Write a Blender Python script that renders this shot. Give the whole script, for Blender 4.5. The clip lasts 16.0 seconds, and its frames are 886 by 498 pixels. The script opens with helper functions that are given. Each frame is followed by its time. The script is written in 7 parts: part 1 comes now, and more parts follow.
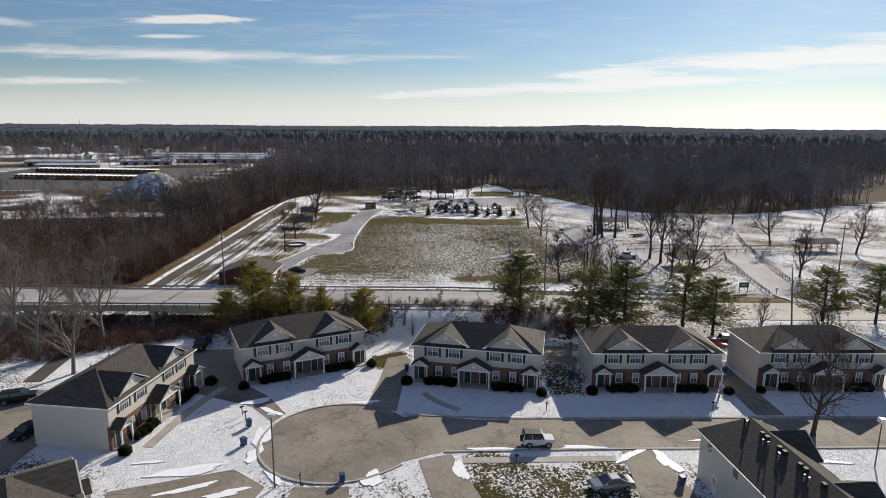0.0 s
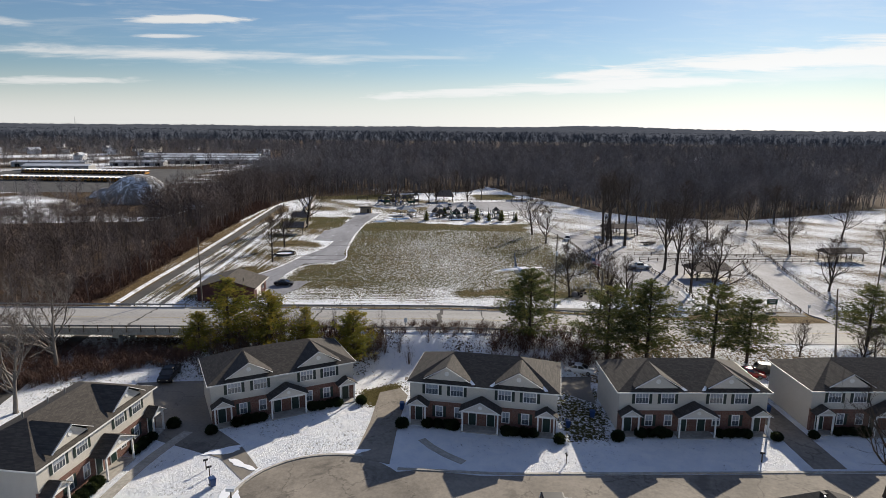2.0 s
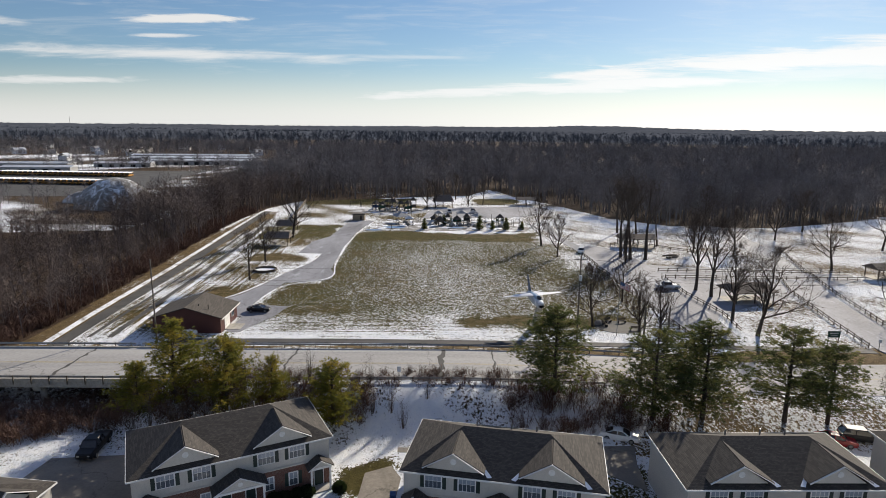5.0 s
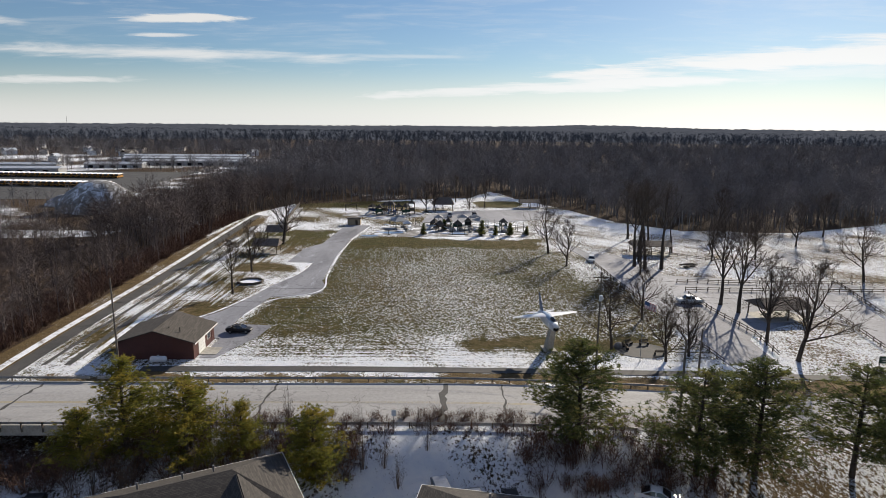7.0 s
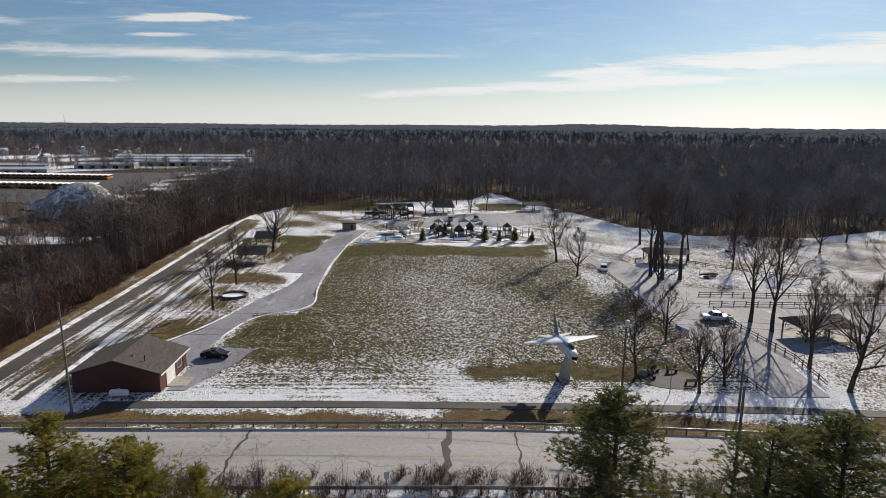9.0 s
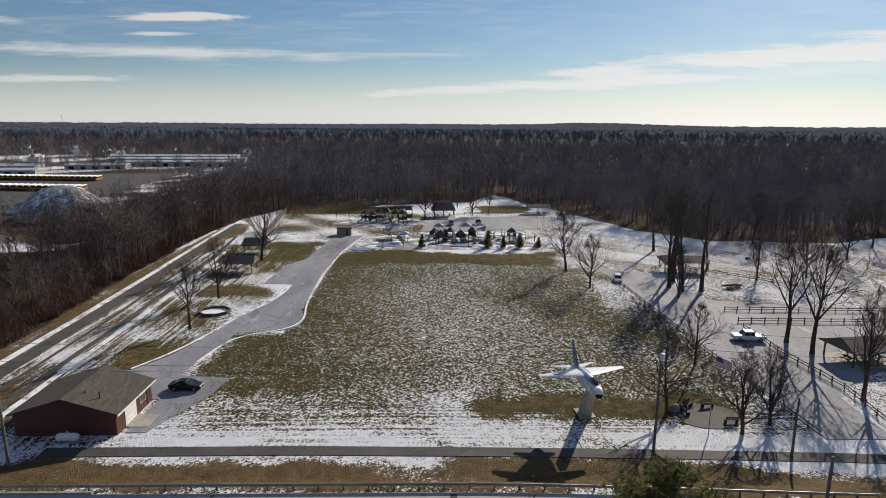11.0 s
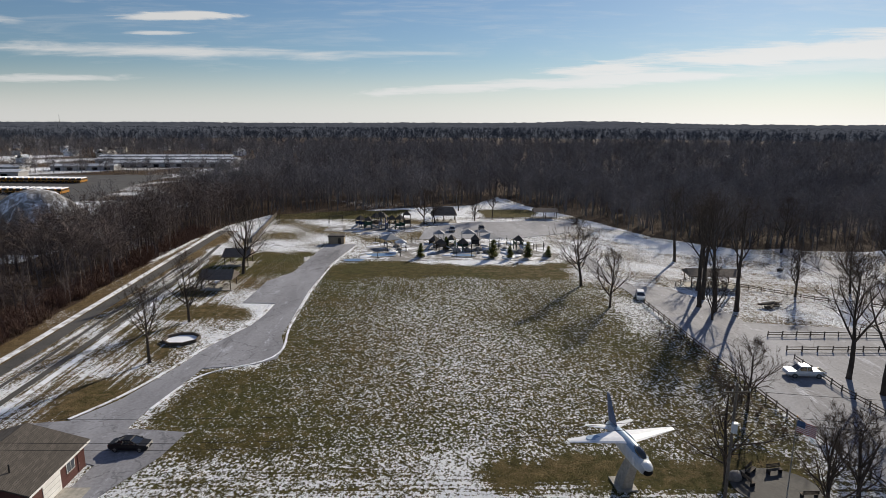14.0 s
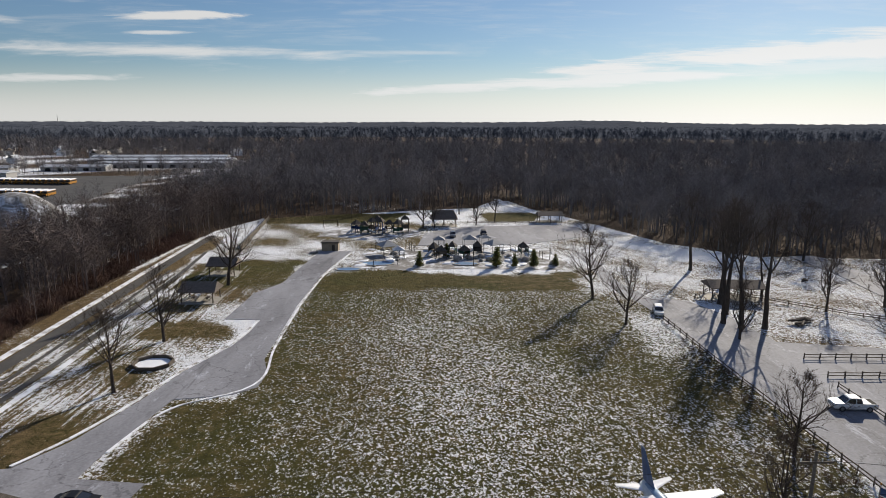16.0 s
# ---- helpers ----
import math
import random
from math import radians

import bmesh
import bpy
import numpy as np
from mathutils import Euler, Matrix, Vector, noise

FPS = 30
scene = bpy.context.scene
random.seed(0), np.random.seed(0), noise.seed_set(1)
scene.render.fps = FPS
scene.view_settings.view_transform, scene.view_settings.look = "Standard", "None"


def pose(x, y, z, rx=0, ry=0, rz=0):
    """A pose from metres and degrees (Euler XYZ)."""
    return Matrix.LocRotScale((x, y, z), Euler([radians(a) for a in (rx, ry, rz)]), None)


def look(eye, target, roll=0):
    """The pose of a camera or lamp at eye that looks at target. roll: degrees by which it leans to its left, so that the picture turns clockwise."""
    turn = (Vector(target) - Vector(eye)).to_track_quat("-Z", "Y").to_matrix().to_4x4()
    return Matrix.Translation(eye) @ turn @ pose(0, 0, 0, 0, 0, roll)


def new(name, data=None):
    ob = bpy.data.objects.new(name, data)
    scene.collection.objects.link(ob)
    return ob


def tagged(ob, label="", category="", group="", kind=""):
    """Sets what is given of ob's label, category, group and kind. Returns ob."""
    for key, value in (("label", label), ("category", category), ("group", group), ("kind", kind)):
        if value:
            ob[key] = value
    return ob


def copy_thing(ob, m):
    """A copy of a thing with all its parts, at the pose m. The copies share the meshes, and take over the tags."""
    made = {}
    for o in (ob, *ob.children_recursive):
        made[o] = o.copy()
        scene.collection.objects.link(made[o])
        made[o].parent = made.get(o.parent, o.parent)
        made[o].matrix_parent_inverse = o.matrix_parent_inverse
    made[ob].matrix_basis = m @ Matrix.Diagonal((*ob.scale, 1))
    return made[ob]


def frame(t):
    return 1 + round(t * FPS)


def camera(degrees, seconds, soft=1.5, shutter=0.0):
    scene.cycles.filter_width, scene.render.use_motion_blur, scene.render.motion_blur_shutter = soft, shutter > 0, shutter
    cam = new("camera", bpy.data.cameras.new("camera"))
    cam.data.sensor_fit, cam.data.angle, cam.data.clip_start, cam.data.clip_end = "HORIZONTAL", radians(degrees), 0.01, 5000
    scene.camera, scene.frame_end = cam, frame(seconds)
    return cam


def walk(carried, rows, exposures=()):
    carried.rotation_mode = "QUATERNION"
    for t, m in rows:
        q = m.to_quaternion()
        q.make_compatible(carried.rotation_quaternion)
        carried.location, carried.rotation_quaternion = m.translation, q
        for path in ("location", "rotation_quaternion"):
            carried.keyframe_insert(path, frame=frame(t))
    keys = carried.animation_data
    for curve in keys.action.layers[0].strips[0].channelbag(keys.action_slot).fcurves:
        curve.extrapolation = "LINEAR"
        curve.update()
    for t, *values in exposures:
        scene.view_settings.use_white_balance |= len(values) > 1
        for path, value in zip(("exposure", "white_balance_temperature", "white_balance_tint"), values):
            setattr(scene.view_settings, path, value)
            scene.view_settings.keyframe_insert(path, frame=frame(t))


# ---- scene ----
cam = camera(72.0, 16.0, soft=0.65)
PATH = (
    (0.0, 0.82, -2.33, 38.46, -0.56, -11.58, 0.44),
    (0.5, 0.72, 0.51, 38.47, -0.63, -11.56, 0.48),
    (1.0, 0.62, 3.72, 38.48, -0.69, -11.55, 0.52),
    (1.5, 0.52, 7.16, 38.49, -0.74, -11.54, 0.55),
    (2.0, 0.44, 10.72, 38.49, -0.80, -11.53, 0.58),
    (2.5, 0.35, 14.33, 38.49, -0.85, -11.53, 0.60),
    (3.0, 0.27, 17.93, 38.49, -0.89, -11.53, 0.61),
    (3.5, 0.20, 21.50, 38.49, -0.93, -11.53, 0.62),
    (4.0, 0.12, 25.00, 38.49, -0.97, -11.53, 0.63),
    (4.5, 0.06, 28.45, 38.48, -1.00, -11.54, 0.63),
    (5.0, -0.01, 31.83, 38.48, -1.03, -11.55, 0.62),
    (5.5, -0.06, 35.15, 38.47, -1.06, -11.56, 0.62),
    (6.0, -0.12, 38.43, 38.46, -1.09, -11.57, 0.61),
    (6.5, -0.17, 41.69, 38.45, -1.11, -11.59, 0.59),
    (7.0, -0.21, 44.92, 38.44, -1.13, -11.60, 0.57),
    (7.5, -0.26, 48.13, 38.43, -1.15, -11.62, 0.56),
    (8.0, -0.29, 51.35, 38.42, -1.16, -11.64, 0.53),
    (8.5, -0.33, 54.55, 38.41, -1.18, -11.66, 0.51),
    (9.0, -0.35, 57.75, 38.39, -1.19, -11.68, 0.49),
    (9.5, -0.38, 60.93, 38.38, -1.20, -11.70, 0.46),
    (10.0, -0.40, 64.09, 38.37, -1.21, -11.72, 0.44),
    (10.5, -0.42, 67.21, 38.35, -1.22, -11.75, 0.41),
    (11.0, -0.43, 70.28, 38.34, -1.23, -11.77, 0.39),
    (11.5, -0.44, 73.28, 38.33, -1.24, -11.79, 0.36),
    (12.0, -0.44, 76.20, 38.32, -1.24, -11.81, 0.34),
    (12.5, -0.44, 79.04, 38.31, -1.25, -11.83, 0.32),
    (13.0, -0.44, 81.79, 38.30, -1.25, -11.85, 0.30),
    (13.5, -0.43, 84.47, 38.29, -1.26, -11.87, 0.28),
    (14.0, -0.42, 87.09, 38.28, -1.27, -11.89, 0.26),
    (14.5, -0.40, 89.70, 38.27, -1.27, -11.90, 0.25),
    (15.0, -0.38, 92.37, 38.27, -1.28, -11.92, 0.24),
    (15.5, -0.36, 95.18, 38.26, -1.29, -11.93, 0.23),
    (16.0, -0.33, 98.26, 38.26, -1.30, -11.94, 0.23),
)
walk(cam, [(t, pose(x, y, z, 90 + pitch, 0, yaw) @ pose(0, 0, 0, 0, 0, roll)) for t, x, y, z, yaw, pitch, roll in PATH], exposures=[(0, 0.33), (4, 0.44), (7, 0.37), (10, 0.21), (13, 0.10), (16, 0.22)])
# ---- world and sun ----
SUN_AZ, SUN_EL = radians(31), radians(25)
world = bpy.data.worlds.new("sky")
scene.world = world
world.use_nodes = True


class Net:
    """Short hand for building node trees."""

    def __init__(self, tree):
        self.t = tree

    def node(self, kind, **props):
        n = self.t.nodes.new(kind)
        for k, v in props.items():
            setattr(n, k, v)
        return n

    def put(self, socket, value):
        if isinstance(value, bpy.types.NodeSocket):
            self.t.links.new(value, socket)
        else:
            socket.default_value = value

    def m(self, op, a, b=0.0, c=0.0, clamp=False):
        n = self.node("ShaderNodeMath", operation=op, use_clamp=clamp)
        for s, v in zip(n.inputs, (a, b, c)):
            self.put(s, v)
        return n.outputs[0]

    def noise(self, vec, scale, detail=4.0, rough=0.6, warp=0.0):
        n = self.node("ShaderNodeTexNoise")
        self.put(n.inputs["Vector"], vec)
        n.inputs["Scale"].default_value, n.inputs["Detail"].default_value = scale, detail
        n.inputs["Roughness"].default_value, n.inputs["Distortion"].default_value = rough, warp
        return n.outputs["Fac"]

    def ramp(self, fac, stops):
        n = self.node("ShaderNodeValToRGB")
        self.put(n.inputs["Fac"], fac)
        e = n.color_ramp.elements
        while len(e) < len(stops):
            e.new(0.5)
        for el, (p, c) in zip(e, stops):
            el.position, el.color = p, (c, c, c, 1) if isinstance(c, (int, float)) else (*c, 1)
        return n.outputs["Color"]

    def step(self, v, lo, hi):
        n = self.node("ShaderNodeMapRange", interpolation_type="SMOOTHSTEP")
        self.put(n.inputs["Value"], v)
        self.put(n.inputs["From Min"], lo)
        self.put(n.inputs["From Max"], hi)
        return n.outputs["Result"]

    def mix(self, fac, a, b, blend="MIX"):
        n = self.node("ShaderNodeMix", data_type="RGBA", blend_type=blend)
        self.put(n.inputs["Factor"], fac)
        for s, v in ((n.inputs[6], a), (n.inputs[7], b)):
            self.put(s, v if isinstance(v, bpy.types.NodeSocket) else (*v, 1))
        return n.outputs[2]

    def scaled(self, vec, sx, sy, sz):
        n = self.node("ShaderNodeVectorMath", operation="MULTIPLY")
        self.put(n.inputs[0], vec)
        n.inputs[1].default_value = (sx, sy, sz)
        return n.outputs[0]


def build_sky():
    net = Net(world.node_tree)
    bg = world.node_tree.nodes["Background"]
    sky = net.node("ShaderNodeTexSky", sky_type="NISHITA", sun_disc=False)
    sky.sun_elevation, sky.sun_rotation = SUN_EL, SUN_AZ
    sky.air_density, sky.dust_density, sky.ozone_density, sky.altitude = 1.0, 0.25, 2.0, 200
    way = net.node("ShaderNodeTexCoord").outputs["Generated"]
    sep = net.node("ShaderNodeSeparateXYZ")
    net.put(sep.inputs[0], way)
    ahead = net.m("MAXIMUM", sep.outputs[1], 0.08)
    u, v = net.m("DIVIDE", sep.outputs[0], ahead), net.m("DIVIDE", sep.outputs[2], ahead)
    flat = net.node("ShaderNodeCombineXYZ")
    net.put(flat.inputs[0], u)
    net.put(flat.inputs[1], v)
    streak = net.noise(net.scaled(flat.outputs[0], 5, 42, 1), 1.0, 7.0, 0.62, 0.8)
    wisp = net.noise(net.scaled(flat.outputs[0], 11, 150, 1), 1.0, 6.0, 0.66, 0.5)
    fine = net.m("ADD", net.m("MULTIPLY", streak, 0.65), net.m("MULTIPLY", wisp, 0.35))

    def bank(u0, v0, a, b, lean, soft, strength):
        c, s = math.cos(lean), math.sin(lean)
        du, dv = net.m("SUBTRACT", u, u0), net.m("SUBTRACT", v, v0)
        along = net.m("DIVIDE", net.m("ADD", net.m("MULTIPLY", du, c), net.m("MULTIPLY", dv, s)), a)
        across = net.m("DIVIDE", net.m("SUBTRACT", net.m("MULTIPLY", dv, c), net.m("MULTIPLY", du, s)), b)
        r = net.m("SQRT", net.m("ADD", net.m("MULTIPLY", along, along), net.m("MULTIPLY", across, across)))
        r = net.m("ADD", r, net.m("MULTIPLY", net.m("SUBTRACT", fine, 0.5), -2.6))
        return net.m("MULTIPLY", net.step(r, 1.0, 1.0 - soft), strength)

    cover = net.m("MULTIPLY", net.step(fine, 0.45, 0.70), 0.22)
    for spec in ((-0.37, 0.1565, 0.125, 0.0075, 0.02, 0.5, 0.98), (-0.42, 0.131, 0.065, 0.0042, 0.0, 0.6, 0.8),
                 (-0.42, 0.104, 0.42, 0.014, -0.015, 1.0, 0.85), (-0.62, 0.062, 0.27, 0.010, 0.01, 0.9, 0.85),
                 (-0.70, 0.155, 0.09, 0.010, -0.12, 0.9, 0.7), (-0.05, 0.103, 0.14, 0.005, 0.0, 1.0, 0.4),
                 (0.66, 0.112, 0.58, 0.023, 0.078, 0.6, 0.98), (0.62, 0.086, 0.60, 0.022, 0.07, 1.0, 0.55), (0.22, 0.060, 0.60, 0.015, 0.06, 0.8, 0.92),
                 (1.0, 0.155, 0.55, 0.03, 0.09, 0.6, 0.9), (-0.30, 0.19, 0.10, 0.006, -0.1, 0.8, 0.4)):
        cover = net.m("MAXIMUM", cover, bank(*spec))
    veil = net.m("MULTIPLY", net.step(v, 0.10, -0.01), 0.86)
    cover = net.m("MAXIMUM", cover, veil)
    cover = net.m("MULTIPLY", cover, net.step(sep.outputs[2], -0.02, 0.0))
    high = net.m("MULTIPLY", net.m("MAXIMUM", net.step(sep.outputs[2], 0.22, 0.65), net.step(sep.outputs[1], 0.15, -0.5)), net.m("MULTIPLY_ADD", fine, 0.30, 0.0))
    cover = net.m("MAXIMUM", cover, net.m("MULTIPLY", high, net.step(sep.outputs[2], -0.02, 0.03)))
    blue = net.mix(1.0, sky.outputs[0], net.mix(net.step(sep.outputs[2], 0.20, 0.60), (0.79, 0.92, 1.08), (0.66, 0.95, 1.40)), "MULTIPLY")
    grey = net.node("ShaderNodeRGBToBW")
    net.put(grey.inputs[0], sky.outputs[0])
    lit = net.mix(1.0, grey.outputs[0], (1.22, 1.26, 1.28), "MULTIPLY")
    white = net.mix(0.72, lit, (12.5, 12.4, 12.2))
    net.put(bg.inputs["Color"], net.mix(cover, blue, white))
    bg.inputs["Strength"].default_value = 0.056


build_sky()
sun = new("sun", bpy.data.lights.new("sun", "SUN"))
sun.data.energy, sun.data.angle, sun.data.color = 5.0, radians(0.53), (1.0, 0.90, 0.755)
toward = Vector((math.sin(SUN_AZ) * math.cos(SUN_EL), math.cos(SUN_AZ) * math.cos(SUN_EL), math.sin(SUN_EL)))
sun.matrix_world = look(toward * 300, (0, 0, 0))


# ---- materials ----
def material(name, rough=0.8, metal=0.0, spec=0.4):
    mt = bpy.data.materials.new(name)
    mt.use_nodes = True
    b = mt.node_tree.nodes["Principled BSDF"]
    b.inputs["Roughness"].default_value, b.inputs["Metallic"].default_value = rough, metal
    b.inputs["Specular IOR Level"].default_value = spec
    return mt, Net(mt.node_tree), b


def bump(net, b, height, strength, distance=0.05):
    n = net.node("ShaderNodeBump")
    n.inputs["Strength"].default_value, n.inputs["Distance"].default_value = strength, distance
    net.put(n.inputs["Height"], height)
    net.put(b.inputs["Normal"], n.outputs[0])


def place(net):
    return net.node("ShaderNodeNewGeometry").outputs["Position"]


def local(net):
    return net.node("ShaderNodeTexCoord").outputs["Object"]


def mottled(name, dark, light, scale=2.0, rough=0.8, relief=0.2, metal=0.0, spec=0.4, big=0.15, vary=0.0):
    """A surface with grain and larger blotches between two colours; vary: how far single objects differ."""
    mt, net, b = material(name, rough, metal, spec)
    p = place(net)
    grain, blot = net.noise(p, scale, 5), net.noise(p, scale * big, 3)
    f = net.m("ADD", net.m("MULTIPLY", grain, 0.55), net.m("MULTIPLY", blot, 0.45))
    col = net.mix(net.step(f, 0.32, 0.68), dark, light)
    if vary:
        rnd = net.node("ShaderNodeObjectInfo").outputs["Random"]
        col = net.mix(1.0, col, net.ramp(rnd, ((0, 1 - vary), (1, 1.0))), "MULTIPLY")
    net.put(b.inputs["Base Color"], col)
    if relief:
        bump(net, b, grain, relief)
    return mt


def snowy(name, dark, light, scale, amount, rough=0.85, stretch=(1, 1, 1), tint=(0.82, 0.84, 0.88)):
    """Paving with worn blotches and a thin broken cover of snow or salt."""
    mt, net, b = material(name, rough)
    p = place(net)
    grain, blot = net.noise(p, scale, 6, 0.7), net.noise(net.scaled(p, *stretch), 0.12, 5, 0.65, 0.4)
    col = net.mix(net.step(net.m("ADD", net.m("MULTIPLY", grain, 0.4), net.m("MULTIPLY", blot, 0.6)), 0.3, 0.7), dark, light)
    crack = net.node("ShaderNodeTexVoronoi", feature="DISTANCE_TO_EDGE")
    shift = net.node("ShaderNodeVectorMath", operation="MULTIPLY_ADD")
    bend = net.node("ShaderNodeTexNoise")
    net.put(bend.inputs["Vector"], p)
    bend.inputs["Scale"].default_value, bend.inputs["Detail"].default_value = 0.22, 5
    net.put(shift.inputs[0], bend.outputs["Color"])
    shift.inputs[1].default_value = (7, 7, 7)
    net.put(shift.inputs[2], p)
    net.put(crack.inputs["Vector"], shift.outputs[0])
    crack.inputs["Scale"].default_value = 0.10
    line = net.step(net.m("ADD", crack.outputs["Distance"], net.m("MULTIPLY", net.m("SUBTRACT", grain, 0.5), 0.05)), 0.014, 0.0)
    col = net.mix(net.m("MULTIPLY", line, 0.5), col, tuple(c * 0.45 for c in dark))
    salt = net.noise(net.scaled(p, *stretch), 0.35, 6, 0.72, 0.6)
    cover = net.step(net.m("ADD", salt, net.m("MULTIPLY", net.m("SUBTRACT", grain, 0.5), 0.25)), 0.98 - amount, 1.2 - amount)
    wet = net.step(net.noise(net.scaled(p, *stretch), 0.085, 5, 0.7, 1.2), 0.56, 0.66)
    col = net.mix(net.m("MULTIPLY", wet, 0.55), col, tuple(c * 0.5 for c in dark))
    net.put(b.inputs["Base Color"], net.mix(cover, col, tint))
    bump(net, b, grain, 0.25, 0.02)
    return mt


def ground_material():
    """Snow lying on winter grass, dead grass and leaf litter; the cover comes from the ground's own attributes."""
    mt, net, b = material("snowy_ground", 0.95, spec=0.08)
    p = place(net)

    def attr(n):
        return net.node("ShaderNodeAttribute", attribute_name=n).outputs["Fac"]

    snow, dry, litter, tuft, streak = attr("snow"), attr("dry"), attr("litter"), attr("tuft"), attr("streak")
    fine, mid, big = net.noise(p, 5.0, 6, 0.8), net.noise(p, 0.55, 6, 0.7, 0.5), net.noise(p, 0.06, 4, 0.6)
    rows = net.noise(net.scaled(p, 1.0, 0.06, 1), 0.5, 4, 0.6)
    clump = net.noise(net.scaled(p, 1.0, 0.75, 1), 3.4, 6, 0.75, 0.4)
    grit = net.noise(p, 13.0, 3, 0.7)
    jog, cell = net.node("ShaderNodeVectorMath", operation="MULTIPLY_ADD"), net.node("ShaderNodeTexVoronoi", feature="F1")
    stir = net.node("ShaderNodeTexNoise")
    net.put(stir.inputs["Vector"], p)
    stir.inputs["Scale"].default_value, stir.inputs["Detail"].default_value = 5.0, 4.0
    net.put(jog.inputs[0], stir.outputs["Color"])
    jog.inputs[1].default_value = (0.5, 0.5, 0.0)
    net.put(jog.inputs[2], net.scaled(p, 1.0, 0.8, 0.0))
    net.put(cell.inputs["Vector"], jog.outputs[0])
    cell.inputs["Scale"].default_value = 4.4
    pick = net.node("ShaderNodeSeparateColor")
    net.put(pick.inputs[0], cell.outputs["Color"])
    flake = pick.outputs[0]
    across, along = net.noise(net.scaled(p, 0.05, 1.5, 1), 1.0, 5, 0.7), net.noise(net.scaled(p, 1.5, 0.05, 1), 1.0, 5, 0.7)
    grass = net.mix(net.step(fine, 0.3, 0.7), (0.042, 0.036, 0.011), (0.145, 0.120, 0.038))
    grass = net.mix(net.m("MULTIPLY", net.step(big, 0.42, 0.62), 0.6), grass, (0.072, 0.074, 0.020))
    straw = net.mix(net.step(fine, 0.3, 0.72), (0.095, 0.066, 0.032), (0.25, 0.18, 0.092))
    leaf = net.mix(net.step(fine, 0.3, 0.7), (0.030, 0.022, 0.016), (0.13, 0.085, 0.055))
    soil = net.mix(net.step(net.m("ADD", dry, net.m("MULTIPLY", net.m("SUBTRACT", mid, 0.5), 0.9)), 0.3, 0.7), grass, straw)
    soil = net.mix(net.step(net.m("ADD", litter, net.m("MULTIPLY", net.m("SUBTRACT", mid, 0.5), 0.7)), 0.35, 0.65), soil, leaf)
    parts = (net.m("MULTIPLY", fine, net.m("MULTIPLY_ADD", tuft, 0.15, 0.32)), net.m("MULTIPLY", mid, net.m("MULTIPLY_ADD", tuft, -0.20, 0.30)),
             net.m("MULTIPLY", big, net.m("MULTIPLY_ADD", tuft, -0.10, 0.18)), net.m("MULTIPLY", clump, net.m("MULTIPLY", tuft, 0.7)), net.m("MULTIPLY", rows, net.m("MULTIPLY", tuft, 0.12)), net.m("MULTIPLY", grit, 0.22), net.m("MULTIPLY", flake, net.m("MULTIPLY_ADD", tuft, 0.32, 0.06)),
             net.m("MULTIPLY", across, net.m("MAXIMUM", streak, 0.0)), net.m("MULTIPLY", along, net.m("MAXIMUM", net.m("MULTIPLY", streak, -1.0), 0.0)))
    soil = net.mix(1.0, soil, net.ramp(net.m("ADD", net.m("MULTIPLY", mid, 0.6), net.m("MULTIPLY", clump, 0.4)), ((0.36, 0.50), (0.64, 1.25))), "MULTIPLY")
    texture = parts[0]
    for q in parts[1:]:
        texture = net.m("ADD", texture, q)
    texture = net.m("DIVIDE", texture, net.m("ADD", net.m("MULTIPLY_ADD", tuft, 0.99, 1.08), net.m("ABSOLUTE", streak)))
    level = net.m("SUBTRACT", 0.80, net.m("MULTIPLY", snow, 0.58))
    cover = net.step(texture, net.m("SUBTRACT", level, 0.030), net.m("ADD", level, 0.030))
    white = net.mix(net.step(mid, 0.3, 0.7), (0.80, 0.83, 0.88), (0.92, 0.93, 0.94))
    net.put(b.inputs["Base Color"], net.mix(cover, soil, white))
    bump(net, b, net.m("ADD", fine, net.m("MULTIPLY", net.m("ADD", clump, flake), net.m("MULTIPLY", tuft, 1.0))), 1.0, 0.28)
    return mt


def siding_material(name, dark, light, pitch=0.11):
    """Horizontal clapboards."""
    mt, net, b = material(name, 0.55)
    p = local(net)
    sep = net.node("ShaderNodeSeparateXYZ")
    net.put(sep.inputs[0], p)
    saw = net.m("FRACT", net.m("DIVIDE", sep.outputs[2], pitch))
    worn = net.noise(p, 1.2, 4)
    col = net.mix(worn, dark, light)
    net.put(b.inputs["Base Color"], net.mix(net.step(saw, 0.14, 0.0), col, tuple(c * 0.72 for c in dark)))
    bump(net, b, saw, 0.5, 0.02)
    return mt


def brick_material():
    mt, net, b = material("red_brick", 0.85)
    n = net.node("ShaderNodeTexBrick")
    p = local(net)
    sep, com = net.node("ShaderNodeSeparateXYZ"), net.node("ShaderNodeCombineXYZ")
    net.put(sep.inputs[0], p)
    net.put(com.inputs[0], net.m("ADD", sep.outputs[0], sep.outputs[1]))
    net.put(com.inputs[1], sep.outputs[2])
    net.put(n.inputs["Vector"], com.outputs[0])
    n.inputs["Scale"].default_value = 1.0
    n.inputs["Brick Width"].default_value, n.inputs["Row Height"].default_value, n.inputs["Mortar Size"].default_value = 0.22, 0.075, 0.008
    n.inputs["Color1"].default_value, n.inputs["Color2"].default_value = (0.16, 0.062, 0.042, 1), (0.085, 0.036, 0.028, 1)
    n.inputs["Mortar"].default_value = (0.22, 0.18, 0.15, 1)
    net.put(b.inputs["Base Color"], net.mix(net.m("MULTIPLY", net.noise(p, 1.5, 4), 0.5), n.outputs["Color"], (0.15, 0.07, 0.05)))
    bump(net, b, n.outputs["Fac"], -0.4, 0.01)
    return mt


